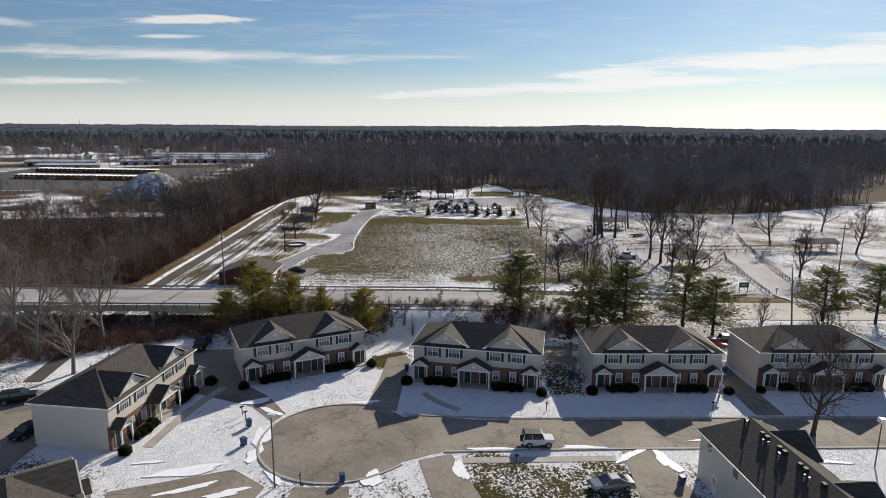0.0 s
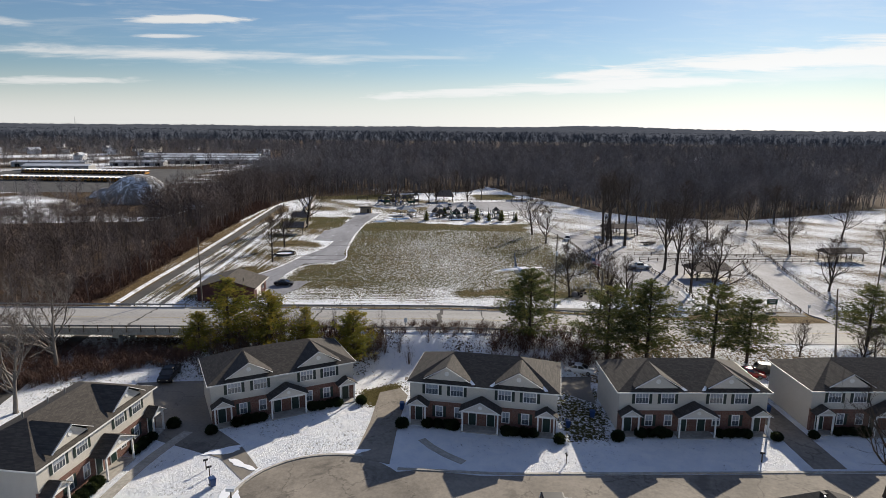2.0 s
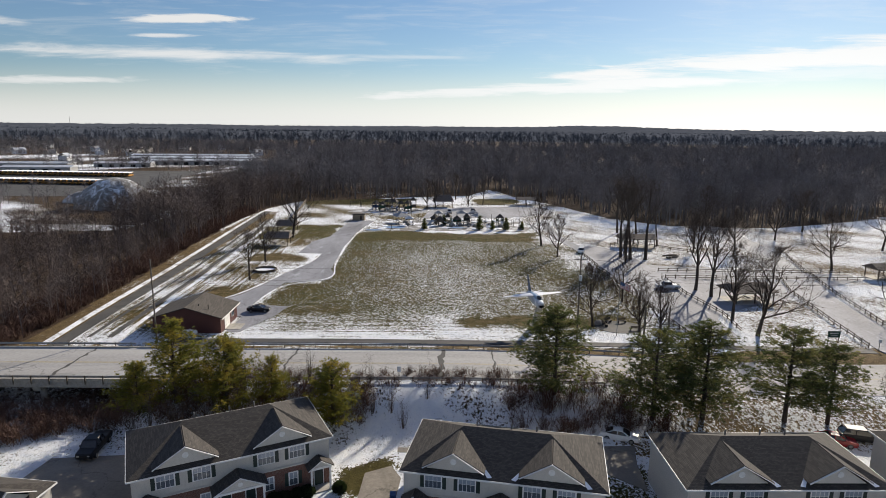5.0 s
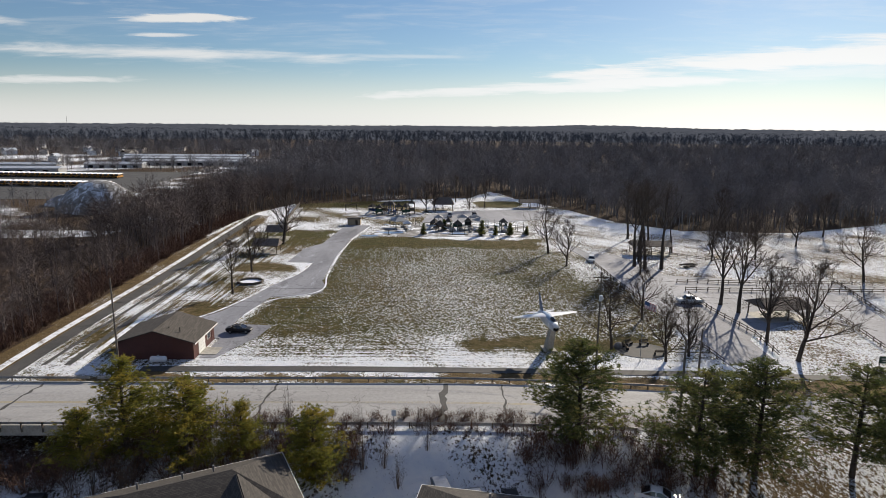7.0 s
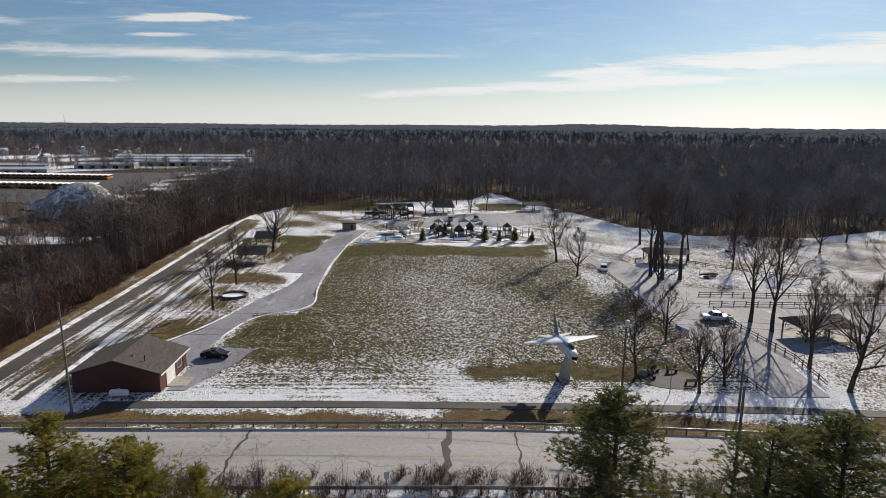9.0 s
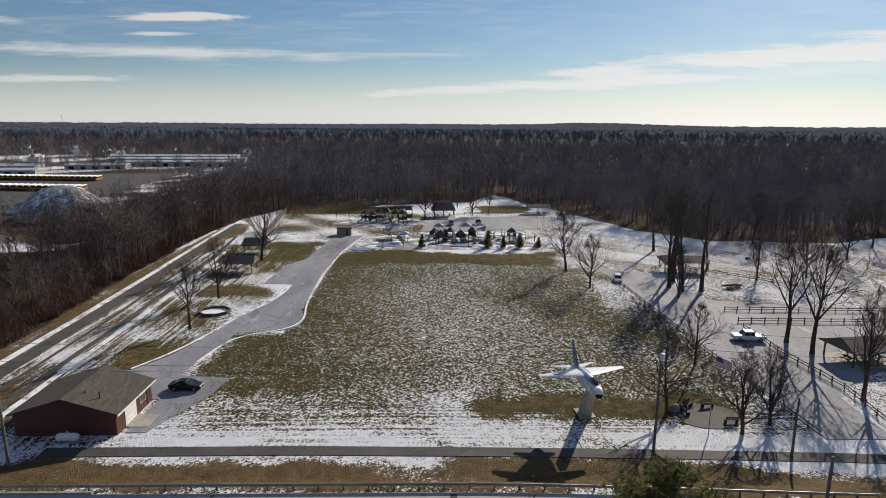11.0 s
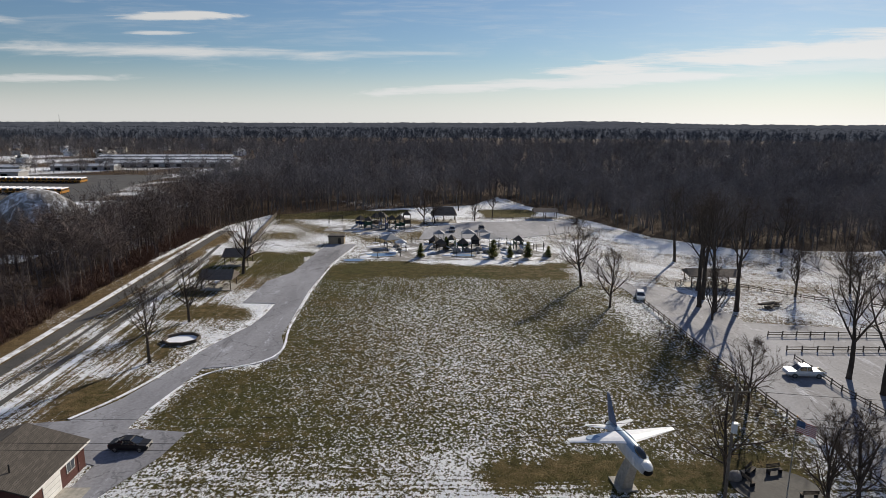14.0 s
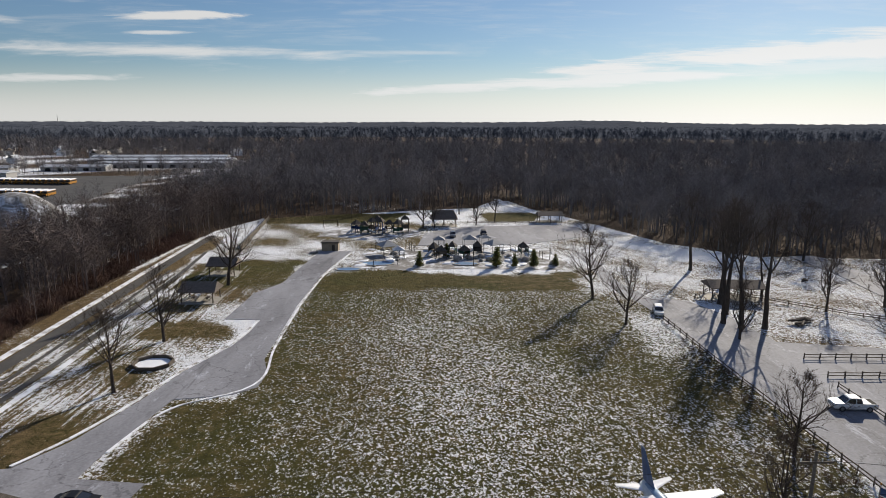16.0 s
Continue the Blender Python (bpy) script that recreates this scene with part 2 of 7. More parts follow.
def shingle_material(name, dark, light):
    mt, net, b = material(name, 0.88, spec=0.25)
    p = local(net)
    n = net.node("ShaderNodeTexBrick")
    sep, com = net.node("ShaderNodeSeparateXYZ"), net.node("ShaderNodeCombineXYZ")
    net.put(sep.inputs[0], p)
    net.put(com.inputs[0], net.m("ADD", sep.outputs[0], net.m("MULTIPLY", sep.outputs[1], 0.35)))
    net.put(com.inputs[1], net.m("MULTIPLY", sep.outputs[2], 2.4))
    net.put(n.inputs["Vector"], com.outputs[0])
    n.inputs["Brick Width"].default_value, n.inputs["Row Height"].default_value, n.inputs["Mortar Size"].default_value = 0.32, 0.15, 0.012
    n.inputs["Scale"].default_value = 1.0
    n.inputs["Color1"].default_value, n.inputs["Color2"].default_value = (*dark, 1), (*light, 1)
    n.inputs["Mortar"].default_value = (*[c * 0.5 for c in dark], 1)
    blot = net.noise(p, 0.5, 4, 0.6)
    net.put(b.inputs["Base Color"], net.mix(net.m("MULTIPLY", blot, 0.6), n.outputs["Color"], tuple((a + c) / 2.2 for a, c in zip(dark, light))))
    bump(net, b, net.noise(p, 30, 3), 0.3, 0.01)
    return mt


def glass_material(name, tint):
    mt, net, b = material(name, 0.06, spec=0.8)
    net.put(b.inputs["Base Color"], net.mix(net.noise(place(net), 0.8, 3), tint, tuple(c * 1.8 for c in tint)))
    return mt


def bark_material(name, dark, light, scale=3.0):
    mt, net, b = material(name, 0.95, spec=0.02)
    p = local(net)
    f = net.noise(net.scaled(p, 1, 1, 0.25), scale, 5, 0.7)
    rnd = net.node("ShaderNodeNewGeometry").outputs["Random Per Island"]
    col = net.mix(net.step(f, 0.3, 0.7), dark, light)
    net.put(b.inputs["Base Color"], net.mix(net.m("MULTIPLY", rnd, 0.45), col, tuple(c * 0.55 for c in dark)))
    bump(net, b, f, 0.5, 0.03)
    return mt


def needle_material(name, dark, light, tip):
    mt, net, b = material(name, 0.75, spec=0.2)
    rnd = net.node("ShaderNodeNewGeometry").outputs["Random Per Island"]
    p = place(net)
    col = net.mix(rnd, dark, light)
    col = net.mix(net.step(net.noise(p, 0.45, 3), 0.45, 0.7), col, tip)
    net.put(b.inputs["Base Color"], col)
    through_light, both = net.node("ShaderNodeBsdfTranslucent"), net.node("ShaderNodeMixShader")
    net.put(through_light.inputs[0], net.mix(1.0, col, (1.5, 1.5, 1.1), "MULTIPLY"))
    both.inputs[0].default_value = 0.5
    net.put(both.inputs[1], b.outputs[0])
    net.put(both.inputs[2], through_light.outputs[0])
    net.put(mt.node_tree.nodes["Material Output"].inputs[0], both.outputs[0])
    return mt


M = dict(
    ground=ground_material(),
    asphalt=snowy("worn_asphalt", (0.13, 0.12, 0.105), (0.235, 0.21, 0.175), 3.0, 0.18),
    street=snowy("concrete_street", (0.125, 0.110, 0.090), (0.285, 0.250, 0.205), 2.0, 0.22),
    highway=snowy("salted_road", (0.25, 0.24, 0.23), (0.42, 0.41, 0.39), 2.2, 0.26, stretch=(0.15, 1.4, 1)),
    lot=snowy("frosted_asphalt", (0.15, 0.15, 0.165), (0.30, 0.305, 0.33), 2.5, 0.42, stretch=(1, 0.3, 1), tint=(0.50, 0.52, 0.58)),
    path=snowy("dark_path", (0.040, 0.038, 0.036), (0.085, 0.080, 0.073), 3.0, 0.14),
    strip=snowy("broken_snow", (0.09, 0.07, 0.045), (0.20, 0.16, 0.10), 3.0, 0.66, tint=(0.80, 0.82, 0.86)),
    concrete=mottled("concrete", (0.25, 0.24, 0.21), (0.44, 0.41, 0.36), 2.5, 0.85, 0.2),
    snow=mottled("snow", (0.74, 0.77, 0.82), (0.88, 0.89, 0.90), 1.2, 0.7, 0.4),
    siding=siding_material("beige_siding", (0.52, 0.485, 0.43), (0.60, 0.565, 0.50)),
    siding_grey=siding_material("grey_siding", (0.36, 0.35, 0.34), (0.42, 0.41, 0.40)),
    brick=brick_material(),
    shingle=shingle_material("grey_shingles", (0.040, 0.036, 0.033), (0.092, 0.081, 0.070)),
    trim=mottled("white_trim", (0.62, 0.61, 0.58), (0.80, 0.79, 0.76), 3, 0.5, 0.05),
    shutter=mottled("dark_green_paint", (0.012, 0.022, 0.018), (0.02, 0.035, 0.028), 4, 0.5, 0.05),
    door=mottled("green_door_paint", (0.010, 0.024, 0.020), (0.016, 0.036, 0.030), 3, 0.45, 0.05),
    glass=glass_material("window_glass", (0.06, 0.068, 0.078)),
    # reflected sky put into the colour of the upper panes
    glass_pale=glass_material("sky_toned_glass", (0.20, 0.22, 0.25)),
    blind=mottled("window_blind", (0.42, 0.42, 0.40), (0.55, 0.55, 0.52), 3, 0.7, 0.0),
    bark=bark_material("grey_bark", (0.055, 0.044, 0.036), (0.13, 0.108, 0.09)),
    bark_pale=bark_material("pale_bark", (0.15, 0.135, 0.12), (0.33, 0.30, 0.265)),
    twig=bark_material("twigs", (0.085, 0.067, 0.057), (0.17, 0.135, 0.112)),
    brush=bark_material("red_brush", (0.080, 0.052, 0.042), (0.20, 0.125, 0.096)),
    forest=bark_material("forest_twigs", (0.105, 0.096, 0.096), (0.345, 0.318, 0.312), 0.085),
    left_wood=bark_material("brown_thicket", (0.075, 0.060, 0.054), (0.270, 0.218, 0.192), 0.1),
    # distance haze is put into this base colour as a paler blue-grey
    canopy=mottled("hazed_far_canopy", (0.066, 0.073, 0.087), (0.104, 0.113, 0.132), 0.02, 1.0, 0.0, spec=0.0),
    twig_pale=bark_material("pale_twigs", (0.15, 0.125, 0.11), (0.30, 0.255, 0.225)),
    pine=needle_material("pine_needles", (0.036, 0.052, 0.022), (0.095, 0.110, 0.042), (0.17, 0.155, 0.058)),
    cedar=needle_material("cedar_needles", (0.075, 0.086, 0.022), (0.19, 0.178, 0.040), (0.28, 0.215, 0.046)),
    shrub=needle_material("clipped_shrub", (0.008, 0.014, 0.006), (0.02, 0.03, 0.012), (0.03, 0.035, 0.014)),
    steel=mottled("galvanised_steel", (0.20, 0.20, 0.20), (0.34, 0.34, 0.33), 5, 0.5, 0.1, metal=0.6),
    wood=mottled("weathered_wood", (0.07, 0.055, 0.042), (0.16, 0.13, 0.10), 4, 0.9, 0.4, vary=0.4),
    pole=mottled("pole_wood", (0.10, 0.085, 0.07), (0.20, 0.17, 0.14), 3, 0.9, 0.4),
    black=mottled("black_rubber", (0.010, 0.010, 0.011), (0.022, 0.022, 0.022), 5, 0.7, 0.1),
)


# ---- mesh helpers ----
class MB:
    """Collects vertices and faces of one mesh."""

    def __init__(self):
        self.v, self.f = [], []

    def add(self, verts, faces):
        n = len(self.v)
        self.v += [tuple(p) for p in verts]
        self.f += [tuple(i + n for i in q) for q in faces]
        return self

    def box(self, x0, x1, y0, y1, z0, z1, m=None):
        vs = [Vector(p) for p in ((x0, y0, z0), (x1, y0, z0), (x1, y1, z0), (x0, y1, z0), (x0, y0, z1), (x1, y0, z1), (x1, y1, z1), (x0, y1, z1))]
        if m is not None:
            vs = [m @ p for p in vs]
        return self.add(vs, [(0, 3, 2, 1), (4, 5, 6, 7), (0, 1, 5, 4), (1, 2, 6, 5), (2, 3, 7, 6), (3, 0, 4, 7)])

    def bar(self, a, b, w, h=None, up=(0, 0, 1)):
        """A square bar from a to b."""
        a, b = Vector(a), Vector(b)
        d = (b - a).normalized()
        s = d.cross(Vector(up))
        s = s.normalized() if s.length > 1e-4 else Vector((1, 0, 0))
        t = s.cross(d)
        s, t = s * w / 2, t * (h or w) / 2
        vs = [p + q for p in (a, b) for q in (-s - t, s - t, s + t, -s + t)]
        return self.add(vs, [(0, 3, 2, 1), (4, 5, 6, 7), (0, 1, 5, 4), (1, 2, 6, 5), (2, 3, 7, 6), (3, 0, 4, 7)])

    def tube(self, a, b, r0, r1, n=8, cap=True):
        a, b = Vector(a), Vector(b)
        d = (b - a).normalized()
        s = d.orthogonal().normalized()
        t = d.cross(s)
        ring = [s * math.cos(i * math.tau / n) + t * math.sin(i * math.tau / n) for i in range(n)]
        faces = [(i, (i + 1) % n, n + (i + 1) % n, n + i) for i in range(n)]
        if cap:
            faces += [tuple(range(n))[::-1], tuple(range(n, 2 * n))]
        return self.add([a + q * r0 for q in ring] + [b + q * r1 for q in ring], faces)

    def loft(self, rings, cap=True):
        """Joins rings of equally many points."""
        n = len(rings[0])
        faces = [(k * n + i, k * n + (i + 1) % n, (k + 1) * n + (i + 1) % n, (k + 1) * n + i) for k in range(len(rings) - 1) for i in range(n)]
        if cap:
            faces += [tuple(range(n))[::-1], tuple(range((len(rings) - 1) * n, len(rings) * n))]
        return self.add([p for r in rings for p in r], faces)

    def slab(self, outline, z0, z1):
        """An upright prism over an outline, of one thickness."""
        n = len(outline)
        area = sum(outline[i - 1][0] * outline[i][1] - outline[i][0] * outline[i - 1][1] for i in range(n))
        pts = list(outline) if area > 0 else list(outline)[::-1]
        return self.add([(x, y, z0) for x, y in pts] + [(x, y, z1) for x, y in pts],
                        [tuple(range(n))[::-1], tuple(range(n, 2 * n))] + [(i, (i + 1) % n, n + (i + 1) % n, n + i) for i in range(n)])

    def sheet(self, a, b, c, d, thick):
        """A flat plate with four corners, thickened downwards along its normal."""
        a, b, c, d = (Vector(p) for p in (a, b, c, d))
        n = (b - a).cross(d - a).normalized() * thick
        return self.add([a, b, c, d, a - n, b - n, c - n, d - n], [(0, 1, 2, 3), (7, 6, 5, 4), (0, 4, 5, 1), (1, 5, 6, 2), (2, 6, 7, 3), (3, 7, 4, 0)])

    def mesh(self, name, mat, smooth=False):
        me = bpy.data.meshes.new(name)
        me.from_pydata(self.v, [], self.f)
        me.materials.append(mat)
        if smooth:
            me.polygons.foreach_set("use_smooth", [True] * len(me.polygons))
        me.update()
        return me


def part(name, mb, mat, parent, label="", smooth=False):
    ob = new(name, mb.mesh(name, M[mat] if isinstance(mat, str) else mat, smooth))
    ob.parent = parent
    if label:
        tagged(ob, label)
    return ob


def thing(name, m, label, category, group=""):
    ob = new(name)
    ob.matrix_basis = m
    ob.empty_display_size = 0.3
    return tagged(ob, label, category, group)


def structure(name, mb, mat, label, category="", smooth=False):
    return tagged(new(name, mb.mesh(name, M[mat] if isinstance(mat, str) else mat, smooth)), label, category or name.replace("_", " "), kind="structure")


# ---- the lie of the land ----
def sstep(v, a, b):
    t = np.clip((np.asarray(v, float) - a) / (b - a), 0, 1)
    return t * t * (3 - 2 * t)


def road_z(x):
    return 4.0 - 3.0 * sstep(x, 0, 72)


def road_y(x):
    return 116.2 + 2.0 * sstep(x, 10, 90)


ROAD_HALF = 5.8


def height(x, y):
    """Height of the ground: flat, with the road's embankment; open under the bridge."""
    x, y = np.asarray(x, float), np.asarray(y, float)
    d = y - road_y(x)
    south, north = 1 - sstep(-d, 7.0, 17.0), 1 - sstep(d, 6.6, 14.5)
    bank = np.where(d < 0, south, north) * sstep(x, -43, -34) * road_z(x)
    roll = 0.25 * np.sin(x * 0.045) * np.sin(y * 0.035 + 1) * sstep(y, 150, 190)
    return bank + roll * (1 - sstep(y, 250, 330))


def lump(x, y, s, seed=0.0):
    """Cheap smooth noise in -1..1 over arrays."""
    x, y = x / s + seed, y / s - seed * 1.7
    return (np.sin(x * 1.3 + 1.7 * np.sin(y * 0.9 + seed)) + np.sin(y * 1.7 - 1.3 * np.sin(x * 1.1)) + np.sin((x + y) * 2.3 + seed)) / 3


def inside(x, y, poly):
    """Which of the points lie in a polygon."""
    hit = np.zeros(np.shape(x), bool)
    for (ax, ay), (bx, by) in zip(poly, poly[1:] + poly[:1]):
        hit ^= ((ay > y) != (by > y)) & (x < (bx - ax) * (y - ay) / ((by - ay) or 1e-9) + ax)
    return hit


WOOD_EDGE = [(-72.5, 128), (-73, 158), (-74, 185), (-76.5, 225), (-77.5, 280), (-75, 310), (-66, 337), (-18, 355), (20, 368), (30, 392), (38, 392), (44, 366), (62, 325), (75, 288), (93, 268), (132, 264),
             (188, 290), (260, 330), (700, 420), (4000, 420), (4000, 4900), (-4000, 4900), (-4000, 900), (-330, 760), (-150, 720), (-128, 560), (-118, 420), (-104, 330), (-112, 250), (-170, 240), (-4000, 240), (-4000, 128)]
YARD = [(-112, 262), (-104, 330), (-118, 420), (-128, 560), (-150, 720), (-330, 760), (-700, 800), (-700, 262)]


def ground():
    def axis(lo, hi, step, far_lo, far_hi):
        core, out = list(np.arange(lo, hi + 1e-6, step)), step
        a, b = lo, hi
        left, right = [], []
        while a > far_lo:
            out *= 1.25
            a -= out
            left.append(max(a, far_lo))
        out = step
        while b < far_hi:
            out *= 1.25
            b += out
            right.append(min(b, far_hi))
        return np.array(left[::-1] + core + right)

    xs, ys = axis(-130, 150, 1.0, -4900, 4900), axis(40, 400, 1.0, -900, 4990)
    X, Y = np.meshgrid(xs, ys)
    Z = height(X, Y)
    nx, ny = len(xs), len(ys)
    i = (np.arange(ny - 1)[:, None] * nx + np.arange(nx - 1)).ravel()
    me = bpy.data.meshes.new("ground")
    me.from_pydata(np.stack([X, Y, Z], -1).reshape(-1, 3).tolist(), [], np.stack([i, i + 1, i + nx + 1, i + nx], -1).tolist())
    n1, n2, n3 = lump(X, Y, 9), lump(X, Y, 27, 3.1), lump(X, Y, 3.5, 7.7)
    snow = 0.60 + 0.10 * n2 + 0.09 * n1 + 0.05 * n3
    dry, litter, tuft, streak = np.zeros_like(X) + 0.45, np.zeros_like(X), np.zeros_like(X) + 0.3, np.zeros_like(X)

    def zone(mask, s, d=None, l=None, t=None):
        for arr, val in ((snow, s), (dry, d), (litter, l), (tuft, t)):
            if val is not None:
                arr[:] = arr * (1 - mask) + val * mask

    def rect(x0, x1, y0, y1, w=2.0, warp=1.6):
        xw, yw = X + warp * (1.6 * n1 + 0.8 * n3), Y + warp * (1.8 * n2 + 1.0 * n3 + 0.8 * n1)
        return sstep(xw, x0 - w, x0 + w) * (1 - sstep(xw, x1 - w, x1 + w)) * sstep(yw, y0 - w, y0 + w) * (1 - sstep(yw, y1 - w, y1 + w))

    # the meadow
    field = rect(-37, 47, 146, 246, 1.5) * (1 - sstep(-27.5 - X + 0.0 * Y, -1, 1) * sstep(Y, 176, 180))
    middle = np.exp(-((X - 5 - 0.02 * (Y - 150)) / 16) ** 2)
    zone(field, 0.372 - 0.05 * (1 - sstep(X, -34, -8)) + 0.065 * middle + 0.03 * sstep(X, 14, 32) + 0.03 * n2 + 0.02 * n1, 0.30 + 0.12 * n2, 0.0, 1.0)
    zone(rect(-36, 50, 142, 153, 3.0), 0.50 + 0.08 * n1, 0.3, 0.0, 0.8)
    streak += 0.9 * rect(-36, 60, 138, 149, 2.0) - 1.3 * rect(-66, -44, 138, 262, 3.0)
    zone(rect(-24, 36, 234, 249, 3.0), 0.22 + 0.05 * n1, 0.35 + 0.2 * n2, 0, 0.8)
    zone(rect(8, 40, 145, 152, 3.0), 0.25 + 0.08 * n3, 0.45, 0, 0.9)
    zone(rect(38, 47, 190, 236, 3.0), 0.50 + 0.12 * n1, 0.3, 0, 0.9)
    zone(rect(36, 47, 158, 190, 3.0), 0.42 + 0.08 * n1, 0.4, 0.1, 0.9)
    # between the car park and the trail
    zone(rect(-66, -38, 138, 262, 3.0), 0.49 + 0.09 * n1 + 0.06 * n3, 0.5 + 0.2 * n2, 0, 0.7)
    zone(rect(-52, -36, 203, 212, 2.0), 0.36, 0.5, 0, 0.5)
    zone(rect(-52, -40, 164, 176, 3.0), 0.38 + 0.15 * n1, 0.5, 0, 0.5)
    zone(rect(-62, -34, 236, 262, 3.0), 0.36 + 0.12 * n2, 0.25, 0, 0.5)
    # far lawn, play area
    zone(rect(-64, -12, 324, 352, 3.0), 0.26 + 0.08 * n2, 0.45 - 0.4 * sstep(X, -55, -30), 0, 0.4)
    zone(rect(22, 44, 330, 350, 3.0), 0.15, 0.3, 0, 0.4)
    zone(rect(36, 62, 222, 330, 4.0), 0.54 + 0.12 * n1 + 0.06 * n3, 0.6, 0.1, 0.8)
    zone(rect(-62, 0, 268, 326, 4.0), 0.50 + 0.16 * n1, 0.5, 0, 0.4)
    # right-hand park
    zone(rect(60, 130, 128, 262, 4.0), 0.55 + 0.10 * n1 + 0.07 * n3, 0.7, 0.2, 0.8)
    zone(rect(96, 190, 190, 262, 4.0), 0.53 + 0.14 * n1, 0.8, 0.15, 0.7)
    zone(rect(100, 135, 162, 178, 4.0), 0.52 + 0.2 * n1, 0.8, 0, 0.4)
    # road banks
    zone(rect(-36, 24, 98, 111, 2.0), 0.67 + 0.12 * n3 + 0.06 * n1, 0.4, 0.6, 1.0)
    zone(rect(24, 80, 98, 112, 2.0), 0.47 + 0.2 * n1, 1.0, 0.15 + 0.3 * n3, 0.7)
    zone(rect(-60, 90, 121.5, 133, 1.2), 0.30 + 0.2 * n1, 0.9, 0, 0.4)
    zone(rect(-80, -36, 60, 128, 3.0) * sstep(Y - 0.6 * (X + 80), 83, 88), 0.50 + 0.2 * n1, 0.6, 0.8, 0.6)
    zone(rect(-76, -66.5, 128, 300, 1.2, 0.6), 0.34 + 0.12 * n1, 1.0, 0.35, 0.4)
    # gardens
    zone(rect(-50, 100, 62, 98, 2.0), 0.70 + 0.05 * n1 + 0.05 * n3, 0.3, 0.0, 0.5)
    zone(rect(3, 22.5, 50, 62, 1.5), 0.45 + 0.15 * n3, 0.15, 0.1, 0.9)
    zone(rect(17.5, 22.5, 80, 96, 1.0), 0.46 + 0.12 * n3, 0.15, 0.1, 0.9)
    zone(rect(-10.5, -7.0, 88, 94, 1.0), 0.25, 0.1, 0, 0.9)
    # woods and yards
    wood = inside(X, Y, WOOD_EDGE).astype(float)
    zone(wood, (0.24 + 0.22 * n2) * (1 - sstep(Y, 380, 520)), 0.4, 1.0, 0.3)
    yard = inside(X, Y, YARD).astype(float)
    zone(yard, 0.42 + 0.3 * n2 + 0.2 * n1, 0.5, 0.6, 0.3)
    for nm, arr in (("snow", snow), ("dry", dry), ("litter", litter), ("tuft", tuft), ("streak", streak)):
        me.attributes.new(nm, "FLOAT", "POINT").data.foreach_set("value", arr.ravel().astype(np.float32))
    me.polygons.foreach_set("use_smooth", [True] * len(me.polygons))
    me.materials.append(M["ground"])
    return tagged(new("ground", me), "patchy snow on winter grass, fields and woodland floor", "ground", kind="structure")


ground()


def ribbon(line, width, lift, thick=0.25):
    """A strip of paving along a line of points that follows the ground."""
    pts = []
    for (ax, ay), (bx, by) in zip(line, line[1:]):
        n = max(1, int(math.hypot(bx - ax, by - ay) / 2.0))
        pts += [(ax + (bx - ax) * k / n, ay + (by - ay) * k / n) for k in range(n)]
    pts.append(line[-1])
    pts = np.array(pts, float)
    for _ in range(6):
        pts[1:-1] = (pts[:-2] + 2 * pts[1:-1] + pts[2:]) / 4
    d = np.gradient(pts, axis=0)
    d /= np.linalg.norm(d, axis=1)[:, None]
    side = np.stack([-d[:, 1], d[:, 0]], -1)
    rings = []
    for p, s in zip(pts, side):
        l, r = p + s * width / 2, p - s * width / 2
        zl, zr = float(height(*l)) + lift, float(height(*r)) + lift
        zz = max(zl, zr)
        rings.append([(l[0], l[1], zz), (l[0], l[1], zz - thick), (r[0], r[1], zz - thick), (r[0], r[1], zz)])
    return MB().loft(rings)


# main road on its bank and over the bridge
xs = list(range(-320, 321, 4))
rings = []
for x in xs:
    yc, z = float(road_y(x)), float(road_z(x)) + 0.08
    rings.append([(x, yc + ROAD_HALF, z), (x, yc + ROAD_HALF, z - 0.45), (x, yc - ROAD_HALF, z - 0.45), (x, yc - ROAD_HALF, z)])
structure("road", MB().loft(rings), "highway", "salt-bleached two-lane road with snow on its shoulders", "road")
for k, off in enumerate((-0.14, 0.14)):
    line = MB()
    for x in range(-160, 200, 4):
        yc, z0, z1 = float(road_y(x)) + off, float(road_z(x)) + 0.084, float(road_z(x + 4)) + 0.084
        line.add([(x, yc - 0.05, z0), (x + 4, float(road_y(x + 4)) + off - 0.05, z1), (x + 4, float(road_y(x + 4)) + off + 0.05, z1), (x, yc + 0.05, z0)], [(0, 1, 2, 3)])
    structure("road_marking", line, mottled("faded_yellow", (0.28, 0.22, 0.10), (0.40, 0.34, 0.20), 3), "faded yellow centre line on the road", "road marking")

# the cul-de-sac with its street
arc = [(-11.3 + 9.7 * math.cos(a), 67.2 + 9.7 * math.sin(a)) for a in np.linspace(radians(38), radians(328), 40)]
STREET = [(160, 74.5), (20, 72.6), (6, 72.4), (-1, 73.6)] + arc + [(2, 64.6), (20, 65.3), (160, 67.5)]
structure("street", MB().slab(STREET, -0.3, 0.03), "street", "worn concrete cul-de-sac with damp stains and cracks", "street")


def kerb(line, name="kerb"):
    structure(name, ribbon(line, 0.32, 0.13, 0.3), "concrete", "grey concrete kerb along the street", "kerb")


